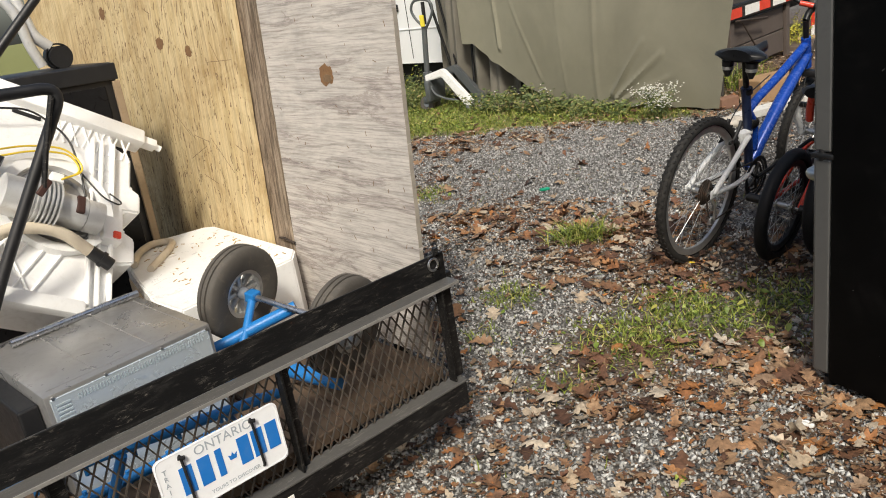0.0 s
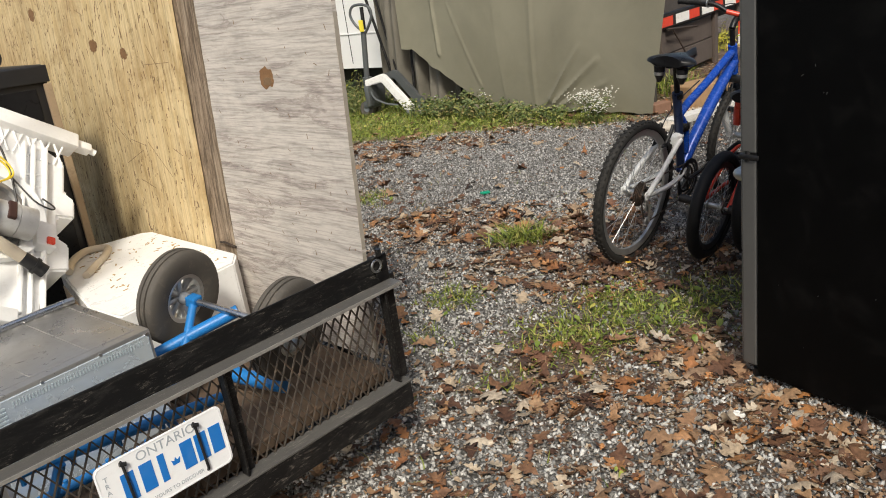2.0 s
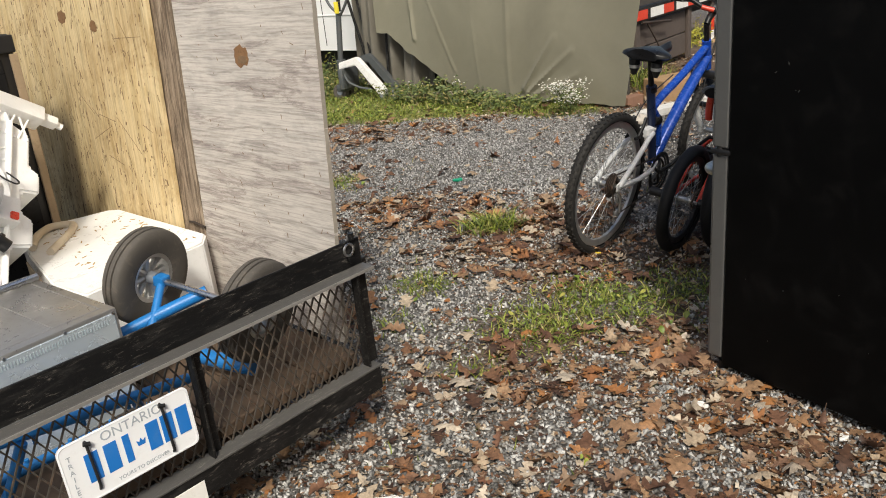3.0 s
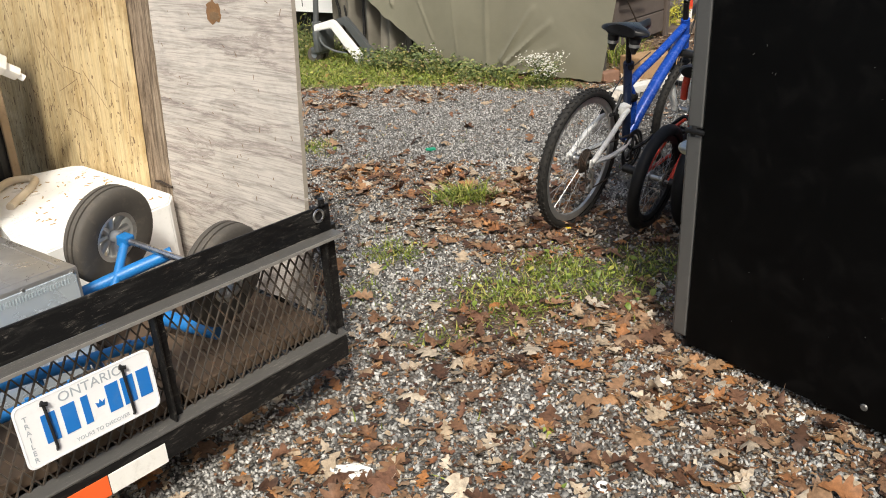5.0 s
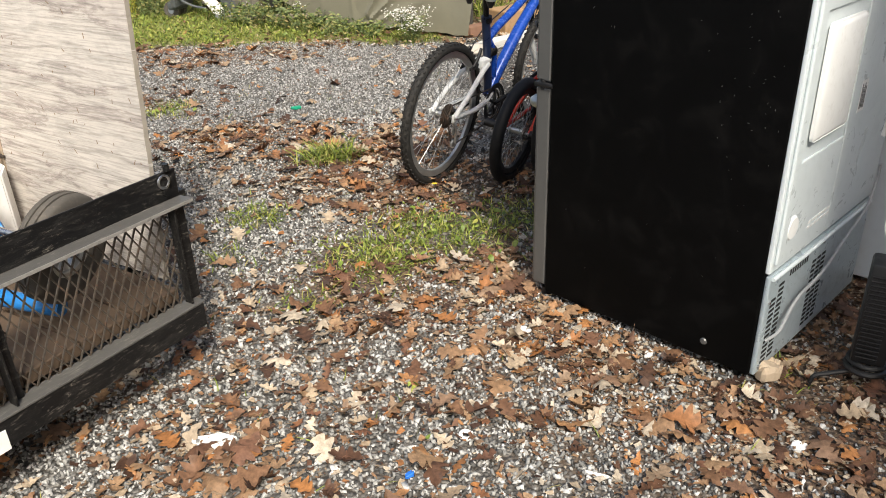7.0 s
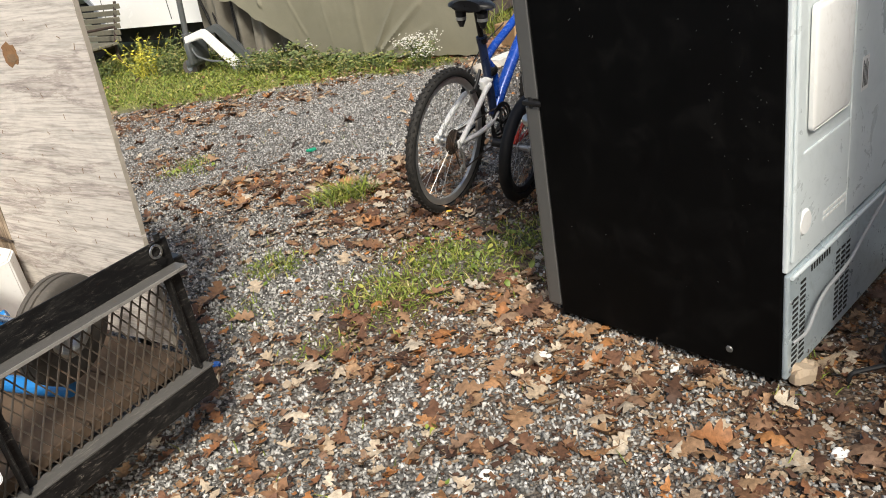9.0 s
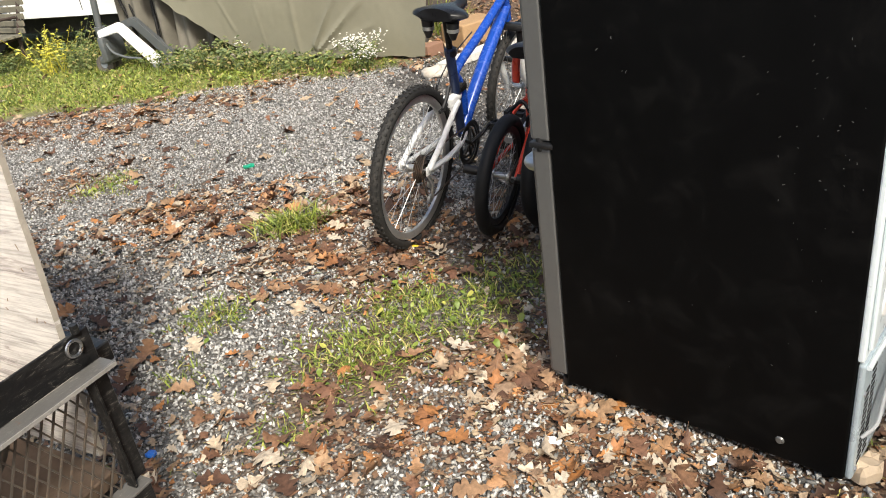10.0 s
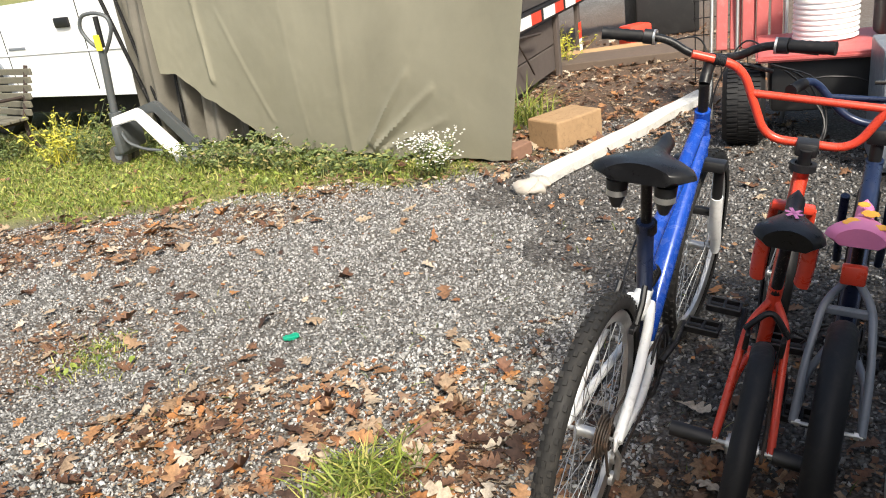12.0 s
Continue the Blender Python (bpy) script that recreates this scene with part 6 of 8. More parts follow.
def shelter():
    sh = thing("tarpaulin_shelter", pose(T0.x, T0.y, 0), "olive tarpaulin draped over a storage shelter, hem on the grass", "shelter")
    b = blank()
    NS, NZ = 200, 90
    top = 2.3

    def hem(s):
        h = 0.02 + 0.035 * max(0, s) + 0.03 * noise.noise((s * 3.0, 0, 5)) + 0.02 * noise.noise((s * 9, 0, 1))
        if s > 1.55:
            h += 0.55 * min(1.0, (s - 1.55) / 1.1) ** 1.3
        return max(0.012, h)

    rows = []
    for i in range(NS + 1):
        s = -0.30 + 3.1 * i / NS
        row = []
        for j in range(NZ + 1):
            f = j / NZ
            z = hem(s) + (top - hem(s)) * f
            bulge = 0.05 + 0.10 * math.sin(min(1, z / 1.2) * math.pi * 0.5) * (1 - max(0, min(1, (s - 1.4) / 1.2)))
            off = bulge + 0.020 * noise.noise((s * 1.5, z * 0.9, 2.0)) + 0.006 * noise.noise((s * 5, z * 1.2, 9.0)) + 0.002 * noise.noise((s * 22, z * 14, 3.0))
            off += crease(s, z, 0.90, 0.10, 0.45, 0.50, 0.020, 0.030) + crease(s, z, 0.94, 0.14, 0.62, 0.62, 0.018, 0.026) + crease(s, z, 0.86, 0.07, 0.36, 0.30, 0.018, 0.022)
            off += crease(s, z, 1.75, 0.3, 2.05, 1.1, 0.014, 0.009) + crease(s, z, 1.45, 0.2, 1.5, 1.2, 0.010, 0.006) + crease(s, z, 2.25, 0.6, 2.3, 1.6, 0.02, 0.02)
            off += 0.02 * math.exp(-((s - 1.1) / 0.02) ** 2) * 0.4
            # the corner rounds away at the near end
            r = max(0.0, 0.0 - (s + 0.02)) if s < 0 else 0.0
            p = TA * (max(s, -0.10) - 0.22 * min(1, z / 1.0) * (1 - max(0, min(1, s / 2)))) + TN * off + Vector((0.22, 0.975, 0)) * (max(0.0, -s - 0.10) * 5.0)
            row.append(b.verts.new((p.x, p.y, z)))
        rows.append(row)
    for i in range(NS):
        for j in range(NZ):
            b.faces.new((rows[i][j], rows[i + 1][j], rows[i + 1][j + 1], rows[i][j + 1]))
    bmesh.ops.recalc_face_normals(b, faces=b.faces[:])
    bmesh.ops.solidify(b, geom=b.faces[:], thickness=0.004)
    part("tarpaulin", b, TARP, sh, "olive-grey tarpaulin with creases", smooth=True)
    # older folds hanging at the far end
    b = blank()
    rows = []
    for i in range(91):
        s = 2.2 + 1.15 * i / 90
        fold = 0.07 * math.sin(s * 19 + 1.2 * math.sin(s * 7)) + 0.03 * math.sin(s * 43)
        row = []
        for j in range(31):
            f = j / 30
            z = 0.10 + (top - 0.10) * f
            p = TA * (s + (0.22 - 0.18 * f) * 0.6 - 0.10) + TN * (-0.10 + fold * (1.15 - 0.5 * f) + 0.02 * noise.noise((s * 5, z * 3, 4)))
            row.append(b.verts.new((p.x, p.y, z)))
        rows.append(row)
    for i in range(90):
        for j in range(30):
            b.faces.new((rows[i][j], rows[i + 1][j], rows[i + 1][j + 1], rows[i][j + 1]))
    bmesh.ops.recalc_face_normals(b, faces=b.faces[:])
    bmesh.ops.solidify(b, geom=b.faces[:], thickness=0.004)
    part("hanging_folds", b, OLD_TARP, sh, "darker brown-grey folds", smooth=True)
    # a dark sheet across the inside, and the roof slab that carries the tarpaulin
    inside = surface("dark_shelter_inside", (0.05, 0.045, 0.038), 0.9, 0.0, (0.02, 0.02, 0.02), 0.5, 0.3, 3, 60, 0.3)
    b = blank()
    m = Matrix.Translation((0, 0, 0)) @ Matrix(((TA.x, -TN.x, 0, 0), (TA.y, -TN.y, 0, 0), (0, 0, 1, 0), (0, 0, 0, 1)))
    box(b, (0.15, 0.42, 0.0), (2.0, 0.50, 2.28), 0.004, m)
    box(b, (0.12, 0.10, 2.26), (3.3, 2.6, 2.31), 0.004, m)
    part("framework", b, inside, sh, "dark upright sheet and roof slab inside the shelter")
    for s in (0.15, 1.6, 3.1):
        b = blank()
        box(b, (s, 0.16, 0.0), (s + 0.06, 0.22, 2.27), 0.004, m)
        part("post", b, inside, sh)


shelter()


# ---------------------------------------------------------------- beside the refrigerator
def white_fridge():
    g = thing("white_freezer", FR @ pose(0.27, 0.80, 0, 0, 0, 0), "tall white enamelled freezer standing on leaves", "freezer")
    b = blank()
    box(b, (0.0, 0.0, 0.03), (0.60, 0.66, 1.62), 0.012, seg=3)
    part("cabinet", b, surface("bluish_white_enamel", (0.62, 0.66, 0.70), 0.35, 0.0, (0.4, 0.4, 0.38), 0.25, 0.04, 3, 60, 0.04), g, smooth=True)
    b = blank()
    box(b, (0.602, 0.0, 0.06), (0.66, 0.66, 1.62), 0.014, seg=3)
    d = part("door", b, surface("bluish_white_enamel", (0.62, 0.66, 0.70)), g, smooth=True)
    b = blank()
    box(b, (0.662, 0.10, 0.62), (0.672, 0.18, 0.66), 0.003)
    box(b, (0.662, 0.10, 0.80), (0.672, 0.18, 0.84), 0.003)
    part("handle_bracket", b, BLACK_PLASTIC, d)
    for y in (0.06, 0.60):
        b = blank()
        rod(b, (0.30, y, 0.0), (0.30, y, 0.034), 0.02)
        part("foot", b, BLACK_PLASTIC, g)


def tower_heater():
    g = thing("tower_heater", pose(1.900, 1.585, 0.004, 0, 0, -40), "black slatted tower heater on three thin legs", "heater")
    b = blank()
    box(b, (-0.052, -0.04, 0.09), (0.036, 0.045, 0.395), 0.01)
    part("body", b, BLACK_PLASTIC, g, smooth=True)
    for i in range(20):
        b = blank()
        box(b, (-0.044, -0.0445, 0.108 + i * 0.013), (0.012, -0.0395, 0.1135 + i * 0.013), 0.001, seg=1)
        part("slat", b, VINYL, g)
    b = blank()
    ring(b, 0.05, [(0.009 * math.cos(a), 0.009 * math.sin(a)) for a in np.linspace(0, math.tau, 9)[:-1]], 24, "z", (-0.008, 0, 0.065))
    ring(b, 0.046, [(0.008 * math.cos(a), 0.008 * math.sin(a)) for a in np.linspace(0, math.tau, 9)[:-1]], 24, "z", (-0.008, 0, 0.085))
    part("collar", b, BLACK_PLASTIC, g, smooth=True)
    for a in (206, 335, 90):
        b = blank()
        d = Vector((math.cos(radians(a)), math.sin(radians(a)), 0))
        tube(b, rounded([d * 0.02 + Vector((0, 0, 0.055)), d * 0.145 + Vector((0, 0, 0.035)), d * 0.155 + Vector((0, 0, -0.002))], 0.012), 0.0065, 8)
        part("leg", b, BLACK_PLASTIC, g, smooth=True)
    b = blank()
    for k in range(4):
        tube(b, rounded([(0.0, 0.0, 0.40), (-0.035 - 0.006 * k, 0.01, 0.50), (0.0 + 0.01 * k, 0.02, 0.62), (0.05, 0.02 * k, 0.50), (0.03, 0.0, 0.40)], 0.05, 6), 0.005, 8)
    part("cord_coil", b, WHITE_PLASTIC, g, "coiled white cord", smooth=True)
    b = blank()
    box(b, (0.0, -0.02, 0.40), (0.03, 0.02, 0.50), 0.006)
    part("handle", b, BLACK_PLASTIC, g)


white_fridge()
tower_heater()


# ---------------------------------------------------------------- far side: truck, bench, pallet jack
TRUCK_WHITE = surface("white_car_paint", (0.80, 0.80, 0.80), 0.18, 0.0, (0.55, 0.53, 0.5), 0.15, 0.02, 2, 40, 0.0)
TK = Matrix.Translation(T0 - TN * 0.45) @ Matrix(((TA.x, TN.x, 0, 0), (TA.y, TN.y, 0, 0), (0, 0, 1, 0), (0, 0, 0, 1)))  # x along the truck, y out of its near side


def pickup():
    t = thing("pickup_truck", TK, "white pickup truck parked behind the bench", "pickup truck")
    b = blank()
    outline = [(2.1, 0.41), (5.50, 0.41), (5.55, 0.60), (5.70, 0.79), (6.0, 0.87), (6.30, 0.79), (6.45, 0.60), (6.50, 0.41), (7.3, 0.46), (7.35, 1.05), (7.1, 1.18), (5.8, 1.28), (2.1, 1.34)]
    prism(b, outline, -1.75, 0.0, Matrix(((1, 0, 0, 0), (0, 0, 1, 0), (0, 1, 0, 0), (0, 0, 0, 1))))
    body = part("body", b, TRUCK_WHITE, t, "glossy white lower body")
    b = blank()
    box(b, (2.1, 0.0, 0.815), (7.2, 0.010, 0.832), 0.004)
    part("body_crease", b, TRUCK_WHITE, body)
    b = blank()
    box(b, (3.3, -0.12, 1.34), (5.4, -0.05, 1.78), 0.02)
    part("side_window", b, surface("dark_window_glass", (0.02, 0.022, 0.025), 0.05, 0.0, (0.03, 0.03, 0.03), 0.1, 0.1, 2, 40, 0.0), t, "dark side window")
    b = blank()
    prism(b, [(3.1, 1.76), (5.3, 1.76), (5.1, 1.9), (3.2, 1.9)], -1.6, -0.1, Matrix(((1, 0, 0, 0), (0, 0, 1, 0), (0, 1, 0, 0), (0, 0, 0, 1))))
    box(b, (3.1, -0.13, 1.33), (3.3, -0.04, 1.78), 0.01)
    box(b, (4.2, -0.13, 1.33), (4.3, -0.04, 1.78), 0.01)
    part("cab_roof", b, TRUCK_WHITE, t)
    for x in (4.22, 5.42):
        b = blank()
        box(b, (x, -0.004, 0.47), (x + 0.010, 0.0035, 1.30), 0.0)
        part("door_seam", b, SLOT_DARK, body)
    for x, z in ((4.36, 1.085), ):
        b = blank()
        box(b, (x, 0.002, z - 0.045), (x + 0.20, 0.03, z + 0.045), 0.012)
        part("door_handle", b, BLACK_PLASTIC, body, "black door handle", smooth=True)
    b = blank()
    box(b, (5.12, 0.002, 0.87), (5.38, 0.010, 0.895), 0.004)
    part("badge_bar", b, GREY_PAINT, body)
    b = blank()
    box(b, (2.2, -1.6, 0.22), (7.2, -0.12, 0.42), 0.02)
    part("underbody", b, SLOT_DARK, t, "dark underbody")
    b = blank()
    ring(b, 0.47, [(0.0, -0.03), (0.06, -0.03), (0.06, 0.02), (0.0, 0.02)], 40, "y", (6.0, 0.0, 0.41))
    bmesh.ops.delete(b, geom=[v for v in b.verts if v.co.z < 0.40], context="VERTS")
    part("wheel_arch", b, GREY_PAINT, t, "grey wheel arch lip")
    for x in (6.0, 2.9):
        b = blank()
        ring(b, 0.22, [(-0.02, -0.22), (0.12, -0.22), (0.15, -0.19), (0.15, -0.06), (0.12, -0.03), (-0.02, -0.03)], 36, "y", (x, -0.02, 0.37))
        w = part("wheel", b, RUBBER, t, "black truck tyre", smooth=True)
        b = blank()
        ring(b, 0.12, [(-0.12, -0.06), (0.09, -0.05), (0.09, -0.15), (-0.12, -0.15)], 30, "y", (x, -0.02, 0.37))
        part("rim", b, ALU, w, smooth=True)


def garden_bench():
    slat = surface("mossy_weathered_slat", (0.13, 0.12, 0.09), 0.9, 0.0, (0.22, 0.21, 0.13), 0.8, 0.3, 9, 90, 0.5)
    iron = surface("rusted_cast_iron", (0.05, 0.035, 0.03), 0.8, 0.3, (0.10, 0.05, 0.03), 0.7, 0.3, 9, 90, 0.3)
    m = Matrix.Translation((-1.77, 9.48, 0)) @ Matrix(((-0.655, -0.756, 0, 0), (0.756, -0.655, 0, 0), (0, 0, 1, 0), (0, 0, 0, 1)))
    t = thing("garden_bench", m, "mossy weathered wooden bench with rusted iron ends", "bench")
    L = 1.45
    rnd = random.Random(9)
    for i in range(6):
        b = blank()
        z = 0.36 + 0.068 * i
        box(b, (0.0, -0.30 - 0.022 * i, z), (L, -0.275 - 0.022 * i, z + 0.056), 0.005, pose(0, 0, 0, 0, rnd.gauss(0, 0.4), 0))
        part("back_slat", b, slat, t)
    for i in range(5):
        b = blank()
        box(b, (0.0, -0.25 + 0.085 * i, 0.335), (L, -0.18 + 0.085 * i, 0.36), 0.004, pose(0, 0, 0, 0, rnd.gauss(0, 0.4), 0))
        part("seat_slat", b, slat, t)
    for x in (0.10, L - 0.10):
        b = blank()
        tube(b, rounded([(x, 0.20, 0.0), (x, 0.14, 0.18), (x, 0.18, 0.32), (x, -0.24, 0.32), (x, -0.29, 0.40), (x, -0.42, 0.78)], 0.06), 0.018, 8)
        tube(b, rounded([(x, -0.36, 0.0), (x, -0.25, 0.16), (x, -0.26, 0.33)], 0.06), 0.018, 8)
        tube(b, rounded([(x, 0.17, 0.32), (x, 0.20, 0.46), (x, 0.10, 0.54), (x, -0.30, 0.52)], 0.06), 0.015, 8)
        part("iron_end", b, iron, t, smooth=True)


def pallet_jack():
    paint = surface("worn_dark_grey_paint", (0.10, 0.11, 0.115), 0.45, 0.3, (0.2, 0.16, 0.12), 0.5, 0.2, 8, 80, 0.15, 0.25)
    t = thing("pallet_jack", pose(-0.70, 8.66, 0, 0, 0, -28), "grey pallet jack with loop handle and white forks on grass", "pallet jack")
    b = blank()
    tube(b, [(0.02, 0, 0.20), (0.015, 0, 0.40), (0.07, 0, 0.90)], 0.03, 12)
    part("drawbar", b, paint, t, smooth=True)
    b = blank()
    tube(b, rounded([(0.075, 0.02, 0.88), (-0.02, 0.0, 0.97), (-0.075, 0.0, 1.08), (-0.03, 0.0, 1.17), (0.10, 0.0, 1.18), (0.20, 0.0, 1.14), (0.21, 0.0, 1.05), (0.15, 0.0, 0.95), (0.08, 0.02, 0.88)], 0.06, 6), 0.0145, 10)
    hd = part("handle_loop", b, paint, t, "grey loop handle", smooth=True)
    b = blank()
    rod(b, (0.085, 0, 0.92), (0.095, 0, 1.15), 0.02, seg=10)
    part("release_lever", b, BLACK_PLASTIC, hd, smooth=True)
    b = blank()
    box(b, (0.055, -0.045, 0.90), (0.105, -0.025, 1.02), 0.006)
    part("yellow_label", b, surface("yellow_sticker", (0.75, 0.62, 0.05), 0.5, 0.0, (0.4, 0.3, 0.1), 0.3, 0.1, 20, 90, 0.0), hd, "yellow label")
    b = blank()
    rod(b, (0.02, 0, 0.10), (0.02, 0, 0.42), 0.05, seg=16)
    box(b, (-0.03, -0.09, 0.09), (0.10, 0.09, 0.16), 0.015)
    box(b, (0.06, -0.16, 0.12), (0.12, 0.16, 0.34), 0.015)
    part("pump", b, paint, t, smooth=True)
    for y in (-0.05, 0.05):
        b = blank()
        rod(b, (0.0, y - 0.025, 0.085), (0.0, y + 0.025, 0.085), 0.085, seg=24)
        w = part("steer_wheel", b, OLD_RUBBER, t, smooth=True)
        b = blank()
        rod(b, (0.0, y - 0.028, 0.085), (0.0, y + 0.028, 0.085), 0.035, seg=16)
        part("hub", b, GREY_PAINT, w)
    for y, fm in ((-0.09, WHITE_FRAME), (0.16, paint)):
        b = blank()
        prism(b, [(0.06, 0.40), (0.28, 0.455), (0.32, 0.44), (0.62, 0.10), (0.60, 0.05), (0.52, 0.06), (0.27, 0.37), (0.06, 0.33)], y - 0.03, y + 0.03, Matrix(((1, 0, 0, 0), (0, 0, 1, 0), (0, 1, 0, 0), (0, 0, 0, 1))))
        bmesh.ops.bevel(b, geom=b.edges[:], offset=0.008, segments=2, affect="EDGES")
        f = part("fork", b, fm, t, "flat steel fork with worn paint")
        b = blank()
        rod(b, (0.57, y - 0.028, 0.04), (0.57, y + 0.028, 0.04), 0.04, seg=16)
        part("load_roller", b, GREY_PAINT, f)
    b = blank()
    tube(b, rounded([(0.10, -0.1, 0.30), (0.16, -0.13, 0.20), (0.30, -0.13, 0.14), (0.45, -0.13, 0.12)], 0.05), 0.012, 8)
    part("linkage", b, paint, t, smooth=True)
    # poles leaning on the tarpaulin
    for (x0, y0, x1, y1, r, mt) in ((-0.20, 8.62, -0.10, 8.86, 0.016, BLACK_STEEL), (-0.30, 8.74, -0.56, 8.95, 0.014, BLACK_STEEL), (-0.34, 8.78, -0.70, 8.98, 0.016, BLACK_STEEL), (-0.26, 8.70, -0.34, 8.90, 0.012, RUSTY_STEEL)):
        b = blank()
        rod(b, (x0, y0, 0.0), (x1, y1, 1.75), r, seg=10)
        p = part("steel_pole", b, mt, None, smooth=True)
        tagged(p, "dark steel pole leaning on the tarpaulin", "pole", "leaning poles")
    b = blank()
    box(b, (-0.5, -0.03, 0.0), (0.5, 0.03, 0.04), 0.006)
    p = part("timber_rail", b, surface("grey_weathered_wood", (0.30, 0.26, 0.20), 0.9, 0.0, (0.12, 0.1, 0.08), 0.5, 0.25, 6, 90, 0.4), None, m=pose(0.22, 8.05, 0.03, 0, -4, -38))
    tagged(p, "grey timber rail lying in weeds", "timber")


pickup()
garden_bench()
pallet_jack()


# ---------------------------------------------------------------- clutter beyond the bicycles
def far_clutter():
    wood = surface("old_barn_board", (0.11, 0.08, 0.06), 0.9, 0.0, (0.07, 0.06, 0.05), 0.6, 0.3, 5, 80, 0.4)
    cut = surface("sawn_timber", (0.33, 0.21, 0.11), 0.9, 0.0, (0.12, 0.08, 0.045), 0.8, 0.3, 9, 110, 0.5)
    brick_m = surface("brown_brick", (0.22, 0.12, 0.08), 0.9, 0.0, (0.1, 0.07, 0.05), 0.5, 0.2, 14, 90, 0.3)
    vinyl = surface("dirty_white_vinyl", (0.56, 0.55, 0.52), 0.5, 0.0, (0.2, 0.17, 0.13), 0.9, 0.1, 7, 80, 0.15)
    red = surface("faded_red_paint", (0.42, 0.09, 0.085), 0.5, 0.0, (0.6, 0.3, 0.28), 0.5, 0.15, 5, 70, 0.1)
    tape_red = surface("red_reflective_tape", (0.70, 0.06, 0.03), 0.35, 0.0, (0.3, 0.05, 0.03), 0.3, 0.1, 9, 90, 0.05)
    dark = surface("dark_machine_plastic", (0.012, 0.012, 0.013), 0.5, 0.0, (0.07, 0.065, 0.06), 0.4, 0.2, 6, 80, 0.15)
    b = blank()
    box(b, (-0.21, -0.14, 0.0), (0.21, 0.14, 0.19), 0.012)
    tagged(part("timber_block", b, cut, None, m=pose(2.38, 6.86, 0.0, 0, 0, 24)), "sawn brown timber block beside the shelter", "timber")
    b = blank()
    box(b, (-0.10, -0.05, 0.0), (0.10, 0.05, 0.09), 0.008)
    tagged(part("brick_block", b, brick_m, None, m=pose(1.98, 6.70, 0.0, 0, 0, 35)), "brown brick at the shelter's corner", "brick")
    # vinyl downspout lying on the gravel
    a, e = Vector((1.90, 6.08, 0.06)), Vector((3.62, 7.22, 0.06))
    d = (e - a).normalized()
    s = Vector((-d.y, d.x, 0))
    b = blank()
    prof = [(-0.07, -0.045), (-0.05, -0.05), (-0.03, -0.045), (-0.01, -0.05), (0.01, -0.045), (0.03, -0.05), (0.05, -0.045), (0.07, -0.045), (0.07, 0.04), (0.05, 0.05), (0.03, 0.042), (0.01, 0.05), (-0.01, 0.042), (-0.03, 0.05), (-0.05, 0.042), (-0.07, 0.04)]
    rows = []
    for i in range(13):
        c = a.lerp(e, i / 12) + s * (0.008 * math.sin(i * 0.8)) + Vector((0, 0, 0.004 * math.sin(i * 1.7)))
        rows.append([b.verts.new(c + s * u * 0.95 + Vector((0, 0, w * 0.6 - 0.02))) for u, w in prof])
    for A, B in zip(rows, rows[1:]):
        for j in range(len(prof)):
            b.faces.new((A[j], A[(j + 1) % len(prof)], B[(j + 1) % len(prof)], B[j]))
    b.faces.new(rows[0]), b.faces.new(rows[-1][::-1])
    bmesh.ops.recalc_face_normals(b, faces=b.faces[:])
    tagged(part("downspout", b, vinyl, None), "dirty white vinyl downspout lying on gravel", "downspout")
    b = blank()
    for k, (x, y, r) in enumerate(((0, 0, 0.07), (0.10, 0.03, 0.05), (0.05, -0.05, 0.045))):
        bmesh.ops.create_icosphere(b, subdivisions=2, radius=r, matrix=Matrix.Translation((x, y, r * 0.5)) @ Matrix.Diagonal((1.2, 0.9, 0.75, 1)))
    for v in b.verts:
        v.co += Vector((noise.noise(v.co * 18), noise.noise(v.co * 18 + Vector((5, 0, 0))), noise.noise(v.co * 18 + Vector((0, 5, 0))))) * 0.018
    tagged(part("crumpled_end", b, surface("pale_limestone", (0.42, 0.38, 0.33), 0.9, 0.0, (0.3, 0.25, 0.2), 0.4, 0.15, 12, 90, 0.3), None, smooth=True, m=pose(1.80, 6.02, 0.0)), "pale lumpy stone at the downspout's end", "stone")
    # old wooden wagon box with reflective tape
    g = thing("wooden_wagon", pose(2.55, 8.25, 0, 0, 0, 52), "weathered plank wagon box with red and white reflective tape", "wagon")
    grey_post = surface("grey_post_wood", (0.085, 0.066, 0.056), 0.9, 0.0, (0.10, 0.08, 0.07), 0.5, 0.25, 6, 80, 0.3)
    for i in range(2):
        b = blank()
        box(b, (-0.5, -0.02, 0.07 + i * 0.235), (1.05 + 0.06 * i, 0.02, 0.295 + i * 0.235), 0.006)
        part("plank", b, grey_post, g)
    for i in range(3):
        b = blank()
        box(b, (-0.5, -0.02, 0.70 + i * 0.205), (3.4, 0.02, 0.90 + i * 0.205), 0.006)
        part("plank", b, surface("dark_wagon_board", (0.06, 0.05, 0.045), 0.85, 0.0, (0.14, 0.12, 0.1), 0.5, 0.3, 5, 80, 0.3), g)
    b = blank()
    box(b, (-0.45, 0.3, 0.40), (3.4, 1.6, 0.60), 0.02)
    part("underframe", b, dark, g, "dark underframe")
    for x in (-0.45, 0.95, 1.68):
        b = blank()
        box(b, (x, -0.06, 0.0), (x + 0.09, -0.021, 0.57), 0.006)
        part("stake", b, grey_post, g)
    b = blank()
    box(b, (-0.5, -0.085, 0.565), (3.4, -0.022, 0.695), 0.004)
    part("steel_rail", b, BLACK_STEEL, g)
